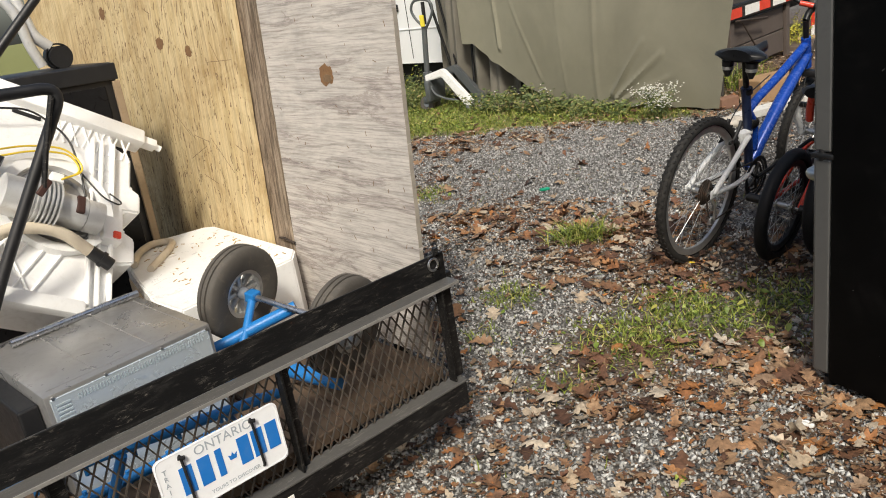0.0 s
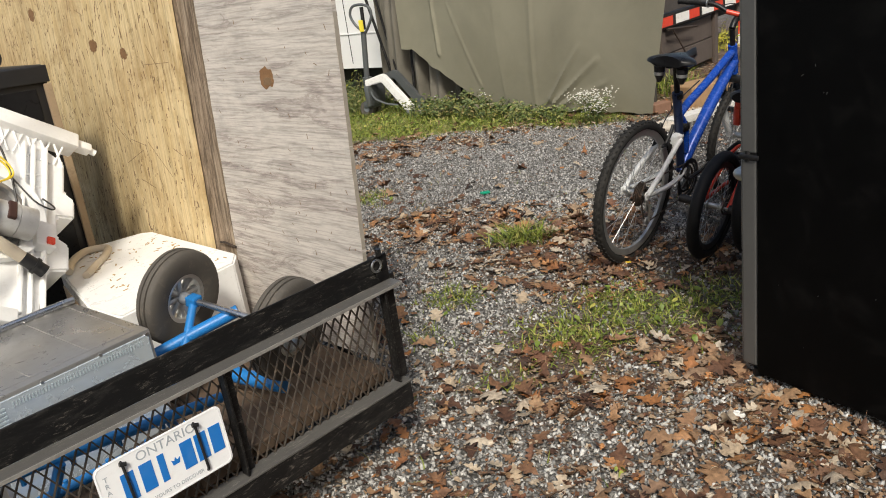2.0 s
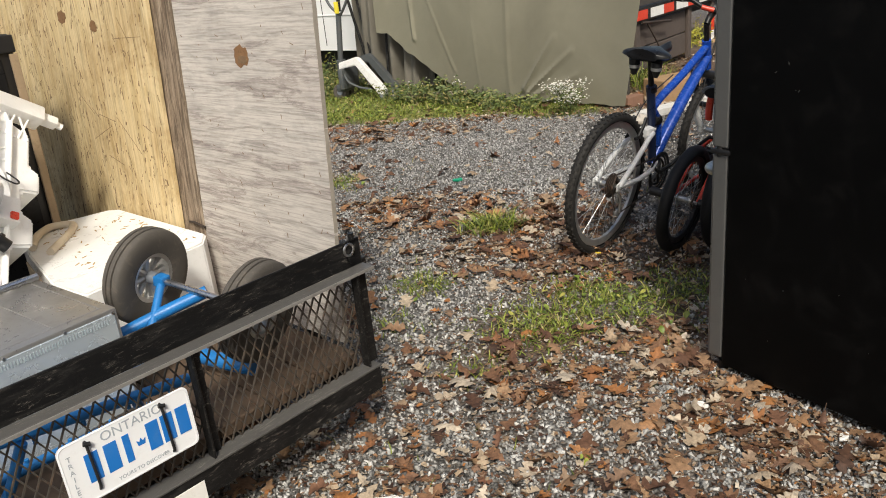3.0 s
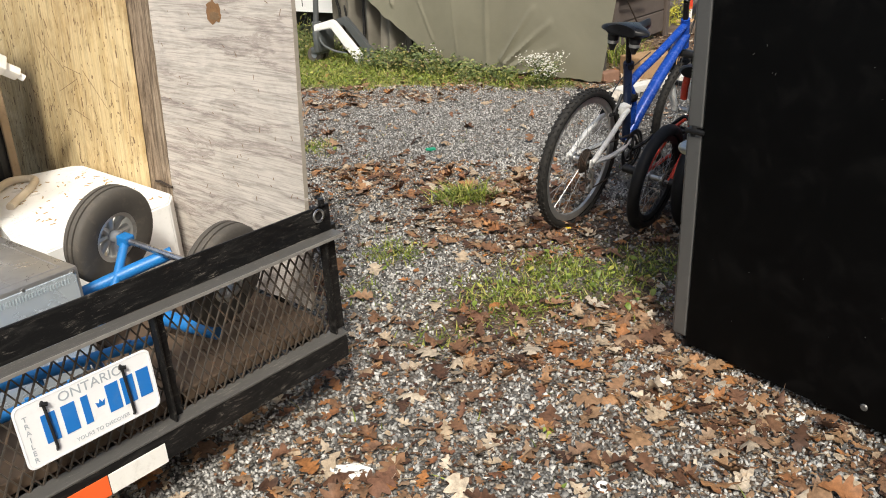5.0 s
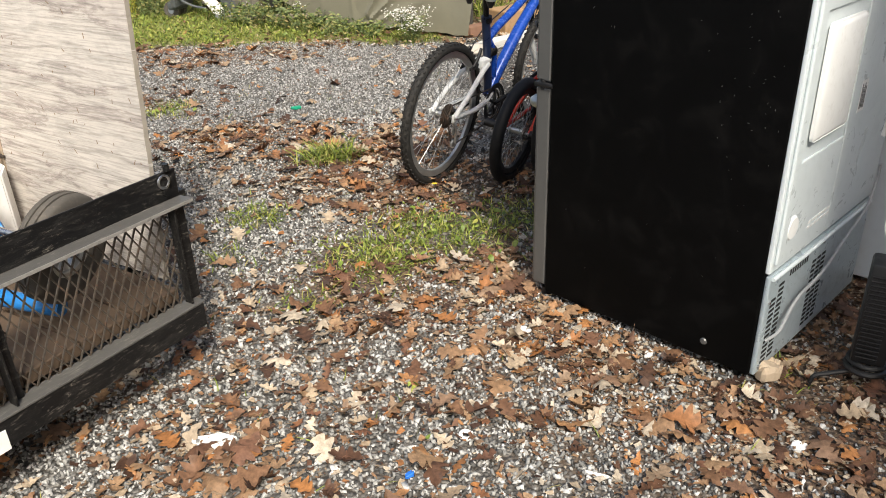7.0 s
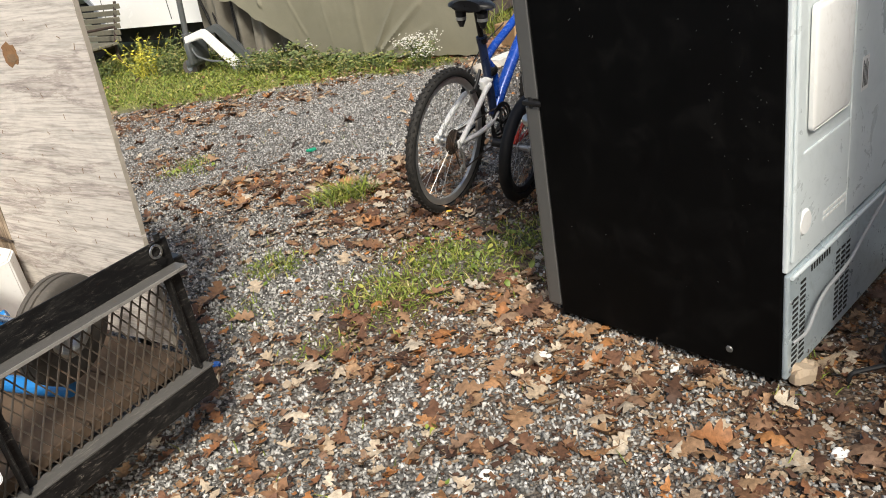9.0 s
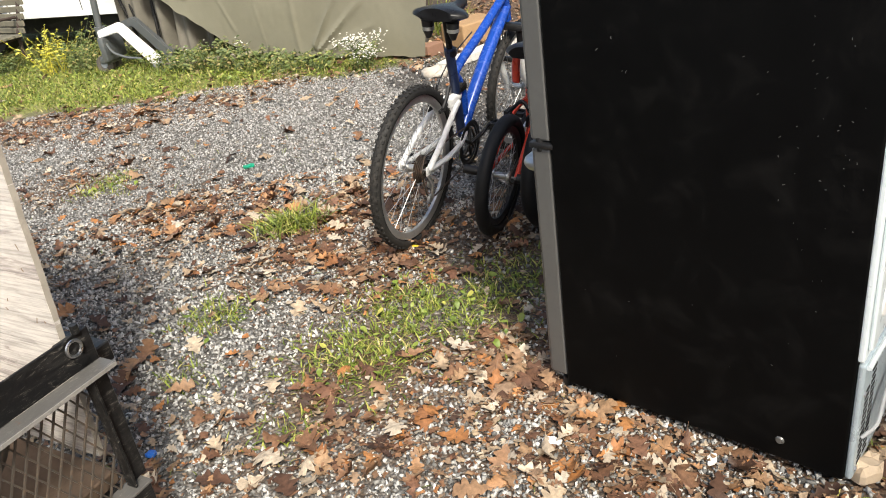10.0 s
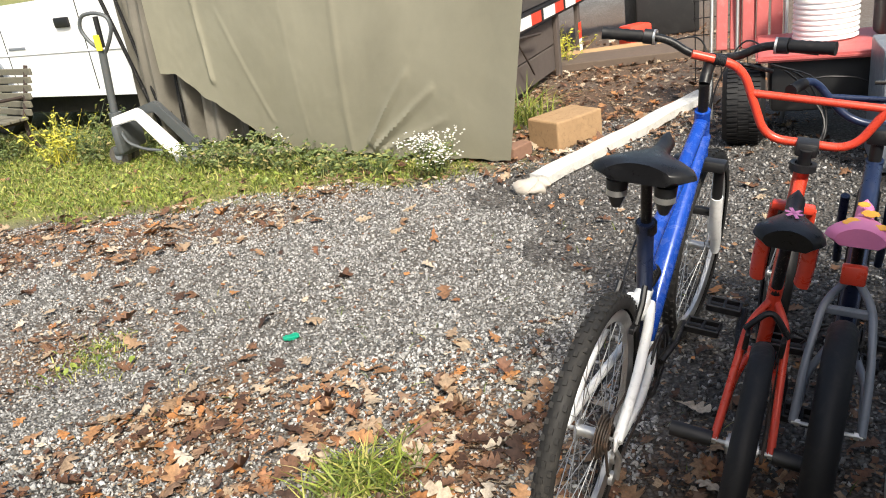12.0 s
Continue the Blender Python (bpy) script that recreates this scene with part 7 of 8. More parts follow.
    for i in range(11):
        b = blank()
        box(b, (-0.5 + i * 0.34, -0.090, 0.585), (-0.5 + i * 0.34 + (0.26 if i % 2 == 0 else 0.33), -0.0855, 0.675), 0.0)
        part("reflective_tape", b, tape_red if i % 2 == 0 else WHITE_TAPE, g)
    for i in range(2):
        b = blank()
        box(b, (1.68, -0.068, 0.06 + 0.16 * i), (1.77, -0.061, 0.22 + 0.16 * i), 0.002)
        part("marker_strip", b, tape_red if i else WHITE_TAPE, g)
    b = blank()
    rod(b, (-0.4, -0.10, 0.56), (0.3, -0.11, 0.50), 0.012, seg=8)
    tube(b, rounded([(-0.3, -0.1, 0.56), (-0.1, -0.12, 0.35), (0.1, -0.1, 0.20)], 0.1), 0.008, 6)
    part("hanging_bar", b, RUSTY_STEEL, g, smooth=True)
    # ride-on mower, red deck, wide tyre
    g = thing("ride_on_mower", pose(3.22, 6.12, 0, 0, 0, -34), "faded red ride-on mower with wide turf tyre and dark body", "mower")
    b = blank()
    ring(b, 0.13, [(0.0, -0.11), (0.07, -0.115), (0.095, -0.09), (0.10, 0.0), (0.095, 0.09), (0.07, 0.115), (0.0, 0.11)], 40, "x", (0.0, 0.0, 0.228))
    for i in range(44):
        for k, off in enumerate((-0.06, 0.0, 0.06)):
            aa = (i + 0.5 * (k % 2)) * math.tau / 44
            q = Matrix.Rotation(aa, 4, "X") @ Matrix.Translation((off, 0.229, 0))
            b2 = box(b, (-0.028, -0.002, -0.009), (0.028, 0.005, 0.009), 0, Matrix.Translation((0, 0, 0.228)) @ q)
    w = part("rear_tyre", b, RUBBER, g, "wide black turf tyre", smooth=True)
    b = blank()
    ring(b, 0.08, [(-0.06, -0.05), (0.052, -0.09), (0.052, 0.09), (-0.06, 0.05)], 30, "x", (0.0, 0.0, 0.228))
    part("rim", b, WHITE_FRAME, w, smooth=True)
    b = blank()
    ring(b, 0.13, [(0.0, -0.11), (0.07, -0.115), (0.095, -0.09), (0.10, 0.0), (0.095, 0.09), (0.07, 0.115), (0.0, 0.11)], 36, "x", (1.0, 0.0, 0.228))
    part("rear_tyre", b, RUBBER, g, smooth=True)
    b = blank()
    box(b, (0.14, -0.12, 0.20), (0.88, 0.75, 0.50), 0.03)
    part("dark_body", b, dark, g, smooth=True)
    b = blank()
    prism(b, [(0.06, -0.20), (1.25, -0.22), (1.25, 0.55), (0.06, 0.55)], 0.50, 0.535)
    bmesh.ops.bevel(b, geom=b.edges[:], offset=0.012, segments=2, affect="EDGES")
    part("red_deck", b, red, g, "faded red fender deck", smooth=True)
    b = blank()
    tube(b, rounded([(0.2, -0.20, 0.30), (0.35, -0.22, 0.42), (0.60, -0.22, 0.40), (0.72, -0.2, 0.28)], 0.1), 0.006, 6)
    part("loose_wire", b, BLACK_PLASTIC, g, smooth=True)
    # things standing on and behind the mower
    def on(x, y, z=0.0, rz=0):
        return g.matrix_basis @ pose(x, y, z, 0, 0, rz)
    b = blank()
    n = 13
    prof = []
    for i in range(n):
        prof += [(0.0, 0.03 * i), (0.014, 0.03 * i + 0.008), (0.014, 0.03 * i + 0.020)]
    prof += [(-0.03, 0.03 * n), (-0.16, 0.03 * n), (-0.16, 0.0)]
    ring(b, 0.165, prof, 36, "z")
    tagged(part("ribbed_drum", b, WHITE_PLASTIC, None, smooth=True, m=on(0.44, 0.30, 0.537)), "white ribbed plastic drum standing on the mower", "drum")
    b = blank()
    box(b, (-0.15, -0.10, 0.0), (0.15, 0.10, 0.42), 0.04, seg=3)
    tagged(part("black_canister", b, dark, None, smooth=True, m=on(0.84, 0.24, 0.537, 8)), "tall black plastic canister on the mower", "canister")
    for k, (x, lean) in enumerate(((-0.06, 14), (0.10, 10))):
        c = thing("folding_chair", on(x, 0.55, 0.0, 0) @ pose(0, 0, 0, -lean, 0, 0), "folded red chair leaning behind the mower", "chair", "folded chairs")
        for i in range(3):
            b = blank()
            box(b, (-0.12 + i * 0.085, -0.012, 0.45), (-0.05 + i * 0.085, 0.012, 1.15), 0.006)
            part("slat", b, red, c)
        for x2 in (-0.15, 0.14):
            b = blank()
            rod(b, (x2, 0.02, 0.0), (x2, 0.0, 1.2), 0.013, seg=10)
            part("frame_tube", b, ALU, c, smooth=True)
    b = blank()
    rod(b, (0.0, 0.0, 0.0), (0.22, -0.02, 1.25), 0.016, seg=10)
    tagged(part("metal_tube", b, GREY_PAINT, None, smooth=True, m=on(0.22, 0.40, 0.0)), "grey metal tube leaning behind the mower", "pole")
    # wire rack and dark bins
    c = thing("wire_rack", on(-0.18, 1.75, 0, 10), "black wire rack standing behind the bicycles", "rack")
    for i in range(7):
        b = blank()
        rod(b, (-0.2 + i * 0.066, 0, 0.0), (-0.2 + i * 0.066, 0, 1.25), 0.005, seg=6)
        part("upright_wire", b, BLACK_STEEL, c)
    for i in range(9):
        b = blank()
        rod(b, (-0.22, -0.008, 0.12 + i * 0.13), (0.22, -0.008, 0.12 + i * 0.13), 0.004, seg=6)
        part("cross_wire", b, BLACK_STEEL, c)
    b = blank()
    bin_ = thing("storage_bin", pose(5.0, 10.4, 0, 0, 0, -14), "dark storage bin with lid, far behind the rack", "bin")
    box(b, (-0.35, -0.3, 0.0), (0.35, 0.3, 0.88), 0.03)
    part("body", b, dark, bin_, smooth=True)
    b = blank()
    box(b, (-0.37, -0.32, 0.882), (0.37, 0.32, 0.95), 0.02)
    part("lid", b, BLACK_PLASTIC, bin_, smooth=True)
    b = blank()
    box(b, (-0.15, -0.1, 0.0), (0.15, 0.1, 0.24), 0.03)
    tagged(part("red_can", b, tape_red, None, smooth=True, m=pose(4.35, 9.75, 0, 0, 0, 15)), "red fuel can standing on leaves", "fuel can")
    # grey cabinet and dark machine at the near end
    c = thing("filing_cabinet", pose(3.62, 5.28, 0, 0, 0, -34), "grey steel cabinet standing on gravel", "cabinet")
    b = blank()
    box(b, (-0.18, -0.2, 0.01), (0.18, 0.25, 0.62), 0.01)
    part("body", b, GREY_PAINT, c)
    for i in range(2):
        b = blank()
        box(b, (-0.17, -0.214, 0.04 + 0.29 * i), (0.17, -0.201, 0.31 + 0.29 * i), 0.004)
        part("drawer", b, GREY_PAINT, c)
    b = blank()
    box(b, (-0.35, -0.35, 0.0), (0.4, 0.35, 0.62), 0.06, seg=3)
    box(b, (-0.25, -0.25, 0.60), (0.35, 0.25, 0.86), 0.08, seg=3)
    tagged(part("covered_machine", b, dark, None, smooth=True, m=pose(3.75, 4.62, 0, 0, 0, -30)), "dark garden machine beside the cabinet", "machine")
    b = blank()
    rod(b, (0, 0, 0.06), (1.1, 0.1, 0.07), 0.05, 0.045, seg=10)
    tagged(part("log", b, cut, None, smooth=True, m=pose(3.45, 9.6, 0, 0, 0, -20)), "short log lying on leaves", "log")
    b = blank()
    box(b, (-0.6, -0.3, 0.0), (0.9, 0.4, 0.08), 0.01)
    tagged(part("timber_slab", b, wood, None, m=pose(3.9, 9.2, 0, 0, 0, -20)), "low stack of brown planks on leaves", "timber")


far_clutter()


# ---------------------------------------------------------------- weeds along the shelter
def plant(name, x, y, n, h, spread, leaf_mat, label, flower=None, flowers=0, seed=1, leaf=0.04):
    r = random.Random(seed)
    t = thing(name, pose(x, y, 0), label, "plant")
    st, lv, fl = blank(), blank(), blank()
    for i in range(n):
        a, rad = r.uniform(0, math.tau), spread * math.sqrt(r.random())
        base = Vector((rad * 0.6 * math.cos(a), rad * 0.6 * math.sin(a), 0))
        tip = base + Vector((r.gauss(0, spread * 0.5), r.gauss(0, spread * 0.5), h * r.uniform(0.5, 1.1)))
        mid = base.lerp(tip, 0.5) + Vector((r.gauss(0, 0.02), r.gauss(0, 0.02), 0.03))
        tube(st, [base, mid, tip], 0.0022, 4, radii=[0.003, 0.0022, 0.001])
        for k in range(9):
            u = r.uniform(0.15, 1.0)
            p = base.lerp(mid, u * 2) if u < 0.5 else mid.lerp(tip, u * 2 - 1)
            d = Vector((r.gauss(0, 1), r.gauss(0, 1), r.uniform(-0.2, 0.7))).normalized()
            s = d.orthogonal().normalized()
            l = leaf * r.uniform(0.5, 1.3)
            q = [p, p + d * l * 0.5 + s * l * 0.22, p + d * l, p + d * l * 0.5 - s * l * 0.22]
            q[2].z -= l * 0.25
            lv.faces.new([lv.verts.new(v) for v in q])
        if flower and i < flowers:
            for k in range(8):
                c = tip + Vector((r.gauss(0, 0.025), r.gauss(0, 0.025), r.gauss(0, 0.02)))
                bmesh.ops.create_icosphere(fl, subdivisions=1, radius=r.uniform(0.004, 0.009), matrix=Matrix.Translation(c) @ Matrix.Diagonal((1, 1, 0.6, 1)))
    part("stems", st, leaf_mat, t, kind="stuff")
    part("leaves", lv, leaf_mat, t, kind="stuff")
    if flower:
        part("flowers", fl, flower, t, "tiny white flowers", kind="stuff")
    else:
        fl.free()


WEED = island_shader("weed_green", [(0.0, (0.045, 0.07, 0.018)), (0.5, (0.10, 0.14, 0.035)), (0.85, (0.20, 0.22, 0.06)), (1.0, (0.32, 0.25, 0.10))], 0.6, 0.25, 40)
YELLOW_WEED = island_shader("yellow_green_leaf", [(0.0, (0.20, 0.22, 0.03)), (0.6, (0.42, 0.40, 0.04)), (1.0, (0.60, 0.50, 0.05))], 0.55, 0.2, 40)
PETAL = surface("white_petal", (0.62, 0.61, 0.56), 0.7, 0.0, (0.6, 0.55, 0.4), 0.3, 0.05, 60, 200, 0.0)
plant("white_aster", 1.42, 6.64, 60, 0.25, 0.12, WEED, "clump of small white asters before the tarpaulin", PETAL, 60, 2, 0.03)
for k, (x, y, n, h, sp, mt) in enumerate(((1.08, 6.98, 26, 0.14, 0.2, WEED), (0.85, 7.2, 34, 0.16, 0.24, WEED), (0.60, 7.45, 34, 0.2, 0.24, WEED), (0.38, 7.7, 40, 0.26, 0.24, WEED), (0.12, 7.9, 40, 0.24, 0.24, WEED), (-0.15, 8.1, 30, 0.2, 0.2, WEED), (-0.95, 8.9, 40, 0.3, 0.3, WEED), (-1.25, 9.1, 40, 0.42, 0.26, YELLOW_WEED), (-1.0, 9.3, 40, 0.4, 0.3, WEED), (-1.9, 9.6, 40, 0.25, 0.4, WEED), (-0.5, 9.0, 36, 0.25, 0.3, WEED), (3.3, 9.4, 40, 0.4, 0.3, YELLOW_WEED))):
    plant("weed_clump", x, y, n, h, sp, mt, "yellow-green leafy shrub by the bench" if mt is YELLOW_WEED else "straggly green weeds at the edge of the lawn", PETAL if k in (3, 4) else None, 2, 20 + k)

# ---------------------------------------------------------------- gravel, leaves, grass
rng = np.random.default_rng(7)


def scatter_mesh(name, template, faces, mats, label, category, material):
    """One mesh of many copies of a small template, each with a matrix of its own (n, 4, 4)."""
    n, k = len(mats), len(template)
    hom = np.c_[template, np.ones(k)]
    v = np.einsum("nij,kj->nki", mats, hom)[..., :3].reshape(-1, 3)
    f = (np.asarray(faces)[None] + (np.arange(n) * k)[:, None, None]).reshape(-1, len(faces[0]))
    me = bpy.data.meshes.new(name)
    me.vertices.add(len(v))
    me.vertices.foreach_set("co", v.astype(np.float32).ravel())
    w = f.shape[1]
    me.loops.add(f.size)
    me.loops.foreach_set("vertex_index", f.astype(np.int32).ravel())
    me.polygons.add(len(f))
    me.polygons.foreach_set("loop_start", (np.arange(len(f)) * w).astype(np.int32))
    me.update(calc_edges=True)
    me.validate()
    me.materials.append(material)
    return tagged(new(name, me), label, category, kind="stuff")


def heights(x, y):
    return np.array([height(a, b) for a, b in zip(x, y)])


def euler_mats(rx, ry, rz, sx, sy, sz, x, y, z):
    cx, sx_, cy, sy_, cz, sz_ = np.cos(rx), np.sin(rx), np.cos(ry), np.sin(ry), np.cos(rz), np.sin(rz)
    n = len(x)
    R = np.zeros((n, 4, 4))
    R[:, 0, 0], R[:, 0, 1], R[:, 0, 2] = cz * cy, cz * sy_ * sx_ - sz_ * cx, cz * sy_ * cx + sz_ * sx_
    R[:, 1, 0], R[:, 1, 1], R[:, 1, 2] = sz_ * cy, sz_ * sy_ * sx_ + cz * cx, sz_ * sy_ * cx - cz * sx_
    R[:, 2, 0], R[:, 2, 1], R[:, 2, 2] = -sy_, cy * sx_, cy * cx
    R[:, :3, 0] *= sx[:, None]
    R[:, :3, 1] *= sy[:, None]
    R[:, :3, 2] *= sz[:, None]
    R[:, 0, 3], R[:, 1, 3], R[:, 2, 3], R[:, 3, 3] = x, y, z, 1
    return R


def blob(x, y, spots):
    d = np.zeros_like(x)
    for px_, py_, r, w in spots:
        d = np.maximum(d, w * np.exp(-((x - px_) ** 2 + (y - py_) ** 2) / (r * r)))
    return d


def lawn_edge(x):
    return 6.95 - 0.28 * x + 0.12 * np.sin(x * 3.1) + 0.06 * np.sin(x * 9.0)


GRASS_SPOTS = [(0.66, 2.74, 0.20, 1.0), (0.88, 2.92, 0.20, 1.0), (1.06, 2.86, 0.22, 0.9), (1.25, 2.95, 0.2, 0.7), (0.19, 3.25, 0.13, 0.8), (0.40, 2.47, 0.12, 0.45), (0.07, 2.88, 0.09, 0.5), (-0.39, 5.14, 0.14, 0.8), (1.70, 1.72, 0.10, 0.4)]
NEAR_LEAVES = [(0.64, 3.62, 0.33, 1.0), (0.90, 3.95, 0.30, 0.95), (0.84, 3.27, 0.30, 0.9), (1.12, 2.39, 0.40, 0.9), (1.17, 1.95, 0.36, 0.8), (1.80, 1.55, 0.5, 0.95), (0.05, 4.45, 0.36, 0.75), (0.35, 4.15, 0.25, 0.7), (-0.55, 5.3, 0.36, 0.7)]
FAR_LEAVES = [(-0.36, 6.60, 0.42, 0.9), (0.30, 6.55, 0.34, 0.7), (0.75, 6.85, 0.3, 0.7), (-1.1, 6.9, 0.5, 0.9), (-1.9, 7.2, 0.6, 0.9), (0.66, 2.45, 0.35, 0.6), (0.6, 1.75, 0.4, 0.3), (0.1, 1.75, 0.35, 0.45), (1.3, 1.5, 0.35, 0.45), (1.35, 3.35, 0.35, 0.35), (-0.9, 4.2, 0.5, 0.35),
              (1.9, 3.2, 0.5, 0.25), (2.9, 7.9, 0.9, 1.0), (2.2, 7.1, 0.5, 0.8), (3.6, 8.8, 1.2, 0.9), (1.5, 6.75, 0.4, 0.5), (2.1, 2.0, 0.5, 0.9), (-0.2, 2.35, 0.35, 0.3), (-0.6, 2.2, 0.4, 0.7)]
LEAF_SPOTS = NEAR_LEAVES + FAR_LEAVES


def place(n, x0, x1, y0, y1, chance):
    x, y = rng.uniform(x0, x1, n), rng.uniform(y0, y1, n)
    keep = rng.random(n) < chance(x, y)
    return x[keep], y[keep]


def stones():
    # angular chips: boxes pulled out of true
    f = [(0, 2, 3, 1), (4, 5, 7, 6), (0, 1, 5, 4), (2, 6, 7, 3), (0, 4, 6, 2), (1, 3, 7, 5)]
    cube = np.array([(i & 1, i >> 1 & 1, i >> 2) for i in range(8)]) * 2.0 - 1.0
    chips = [cube * rng.uniform(0.35, 1.0, (8, 3)) * np.array((1.1, 0.85, 0.7)) for _ in range(4)]
    mat = island_shader("crushed_stone", [(0.0, (0.05, 0.049, 0.047)), (0.2, (0.15, 0.147, 0.142)), (0.5, (0.32, 0.314, 0.302)), (0.8, (0.50, 0.49, 0.47)), (1.0, (0.72, 0.71, 0.69))], 0.75, 0.35, 90)
    fine = island_shader("fine_grey_stone", [(0.0, (0.07, 0.069, 0.067)), (0.3, (0.19, 0.187, 0.182)), (0.7, (0.34, 0.335, 0.325)), (1.0, (0.54, 0.53, 0.515))], 0.75, 0.3, 90)
    # stone tones lowered to paint shade into the gravel under the bicycles
    shade_tint = island_shader("shade_tinted_stone", [(0.0, (0.022, 0.021, 0.021)), (0.35, (0.08, 0.077, 0.075)), (0.7, (0.2, 0.193, 0.186)), (0.92, (0.36, 0.35, 0.335)), (1.0, (0.62, 0.6, 0.575))], 0.5, 0.35, 90)
    # dry is 1 outside the area painted as shaded
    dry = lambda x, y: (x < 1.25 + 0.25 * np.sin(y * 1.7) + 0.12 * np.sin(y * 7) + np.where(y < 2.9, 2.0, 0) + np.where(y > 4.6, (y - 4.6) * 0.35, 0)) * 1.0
    soil_noise = lambda x, y: np.array([noise.noise((a * 1.3, b * 1.3, 11.0)) for a, b in zip(x, y)])
    for name, n, area, s0, s1, chance, mt, lb in (
            ("gravel", 118000, (-1.0, 2.4, 1.15, 4.6), 0.0036, 0.0125, lambda x, y: np.clip(0.85 - 0.55 * blob(x, y, LEAF_SPOTS) - 1.1 * blob(x, y, GRASS_SPOTS) + 0.35 * soil_noise(x, y), 0.06, 1) * dry(x, y), mat, "loose grey crushed-stone gravel"),
            ("gravel", 80000, (-2.2, 3.2, 4.6, 7.3), 0.0045, 0.0105, lambda x, y: np.clip(0.95 - 0.5 * blob(x, y, LEAF_SPOTS) + 0.3 * soil_noise(x, y), 0.1, 1) * (y < lawn_edge(x) + 0.1) * dry(x, y), fine, "loose grey crushed-stone gravel"),
            ("shade_tinted_gravel", 26000, (0.9, 3.6, 2.7, 7.2), 0.005, 0.0145, lambda x, y: np.clip(0.85 - 0.3 * blob(x, y, LEAF_SPOTS), 0.1, 1) * (1 - dry(x, y)), shade_tint, "gravel under the bicycles, coloured darker for shade")):
        x, y = place(n, *area, chance)
        m = len(x)
        s = s0 + (s1 - s0) * rng.beta(1.6, 3.2, m)
        s = np.where(rng.random(m) < 0.04, s * 1.5, s)
        mats = euler_mats(rng.uniform(0, 6.3, m), rng.uniform(0, 6.3, m), rng.uniform(0, 6.3, m), s * rng.uniform(0.8, 1.5, m), s * rng.uniform(0.7, 1.1, m), s * rng.uniform(0.5, 0.9, m), x, y, heights(x, y) + s * 0.25)
        for k, v in enumerate(chips):
            scatter_mesh(name, v, f, mats[k::4], lb, "gravel", mt)


def leaf_template(curl, cup, twist, lobes):
    """A leaf along x: oak leaves have rounded lobes, set off from side to side; stalk at one end."""
    n = 17 if lobes else 9
    v, f = [], []
    for i in range(n):
        t = i / (n - 1)
        x = t - 0.5
        env = 0.46 * math.sin(math.pi * min(1.0, t * 0.93 + 0.03)) ** 0.8 * (0.55 + 0.55 * t)
        z0 = curl * (x * x) * 1.6 + 0.03 * math.sin(7 * t)
        for s in (-1, 0, 1):
            lobe = 0.24 + 0.80 * abs(math.sin(3.6 * math.pi * (t + 0.035 * s) + 0.35)) ** 0.9 if lobes else 0.85
            hh = env * lobe * abs(s)
            v.append((x + 0.22 * hh, s * hh, z0 + cup * hh * 1.1 + twist * s * hh * x * 2.5 + 0.05 * hh * math.sin(i * 1.9 + s)))
    for i in range(n - 1):
        a = i * 3
        f += [(a, a + 1, a + 4, a + 3), (a + 1, a + 2, a + 5, a + 4)]
    v += [(-0.72, 0.010, curl * 0.9 - 0.02), (-0.72, -0.010, curl * 0.9 - 0.02), (-0.5, -0.010, curl * 0.4), (-0.5, 0.010, curl * 0.4)]
    k = len(v)
    f.append((k - 4, k - 3, k - 2, k - 1))
    v = np.array(v)
    v[:, 2] -= v[:, 2].min()
    return v, f


def crumb_template(seed):
    """A torn bit of leaf: a small bent ragged patch."""
    r = random.Random(seed)
    v = [(x + r.uniform(-0.12, 0.12), y + r.uniform(-0.14, 0.14), 0.25 * x * x + r.uniform(0, 0.12)) for x in (-0.5, 0.0, 0.5) for y in (-0.35, 0.0, 0.35)]
    f = [(0, 3, 4, 1), (1, 4, 5, 2), (3, 6, 7, 4), (4, 7, 8, 5)]
    return np.array(v), f


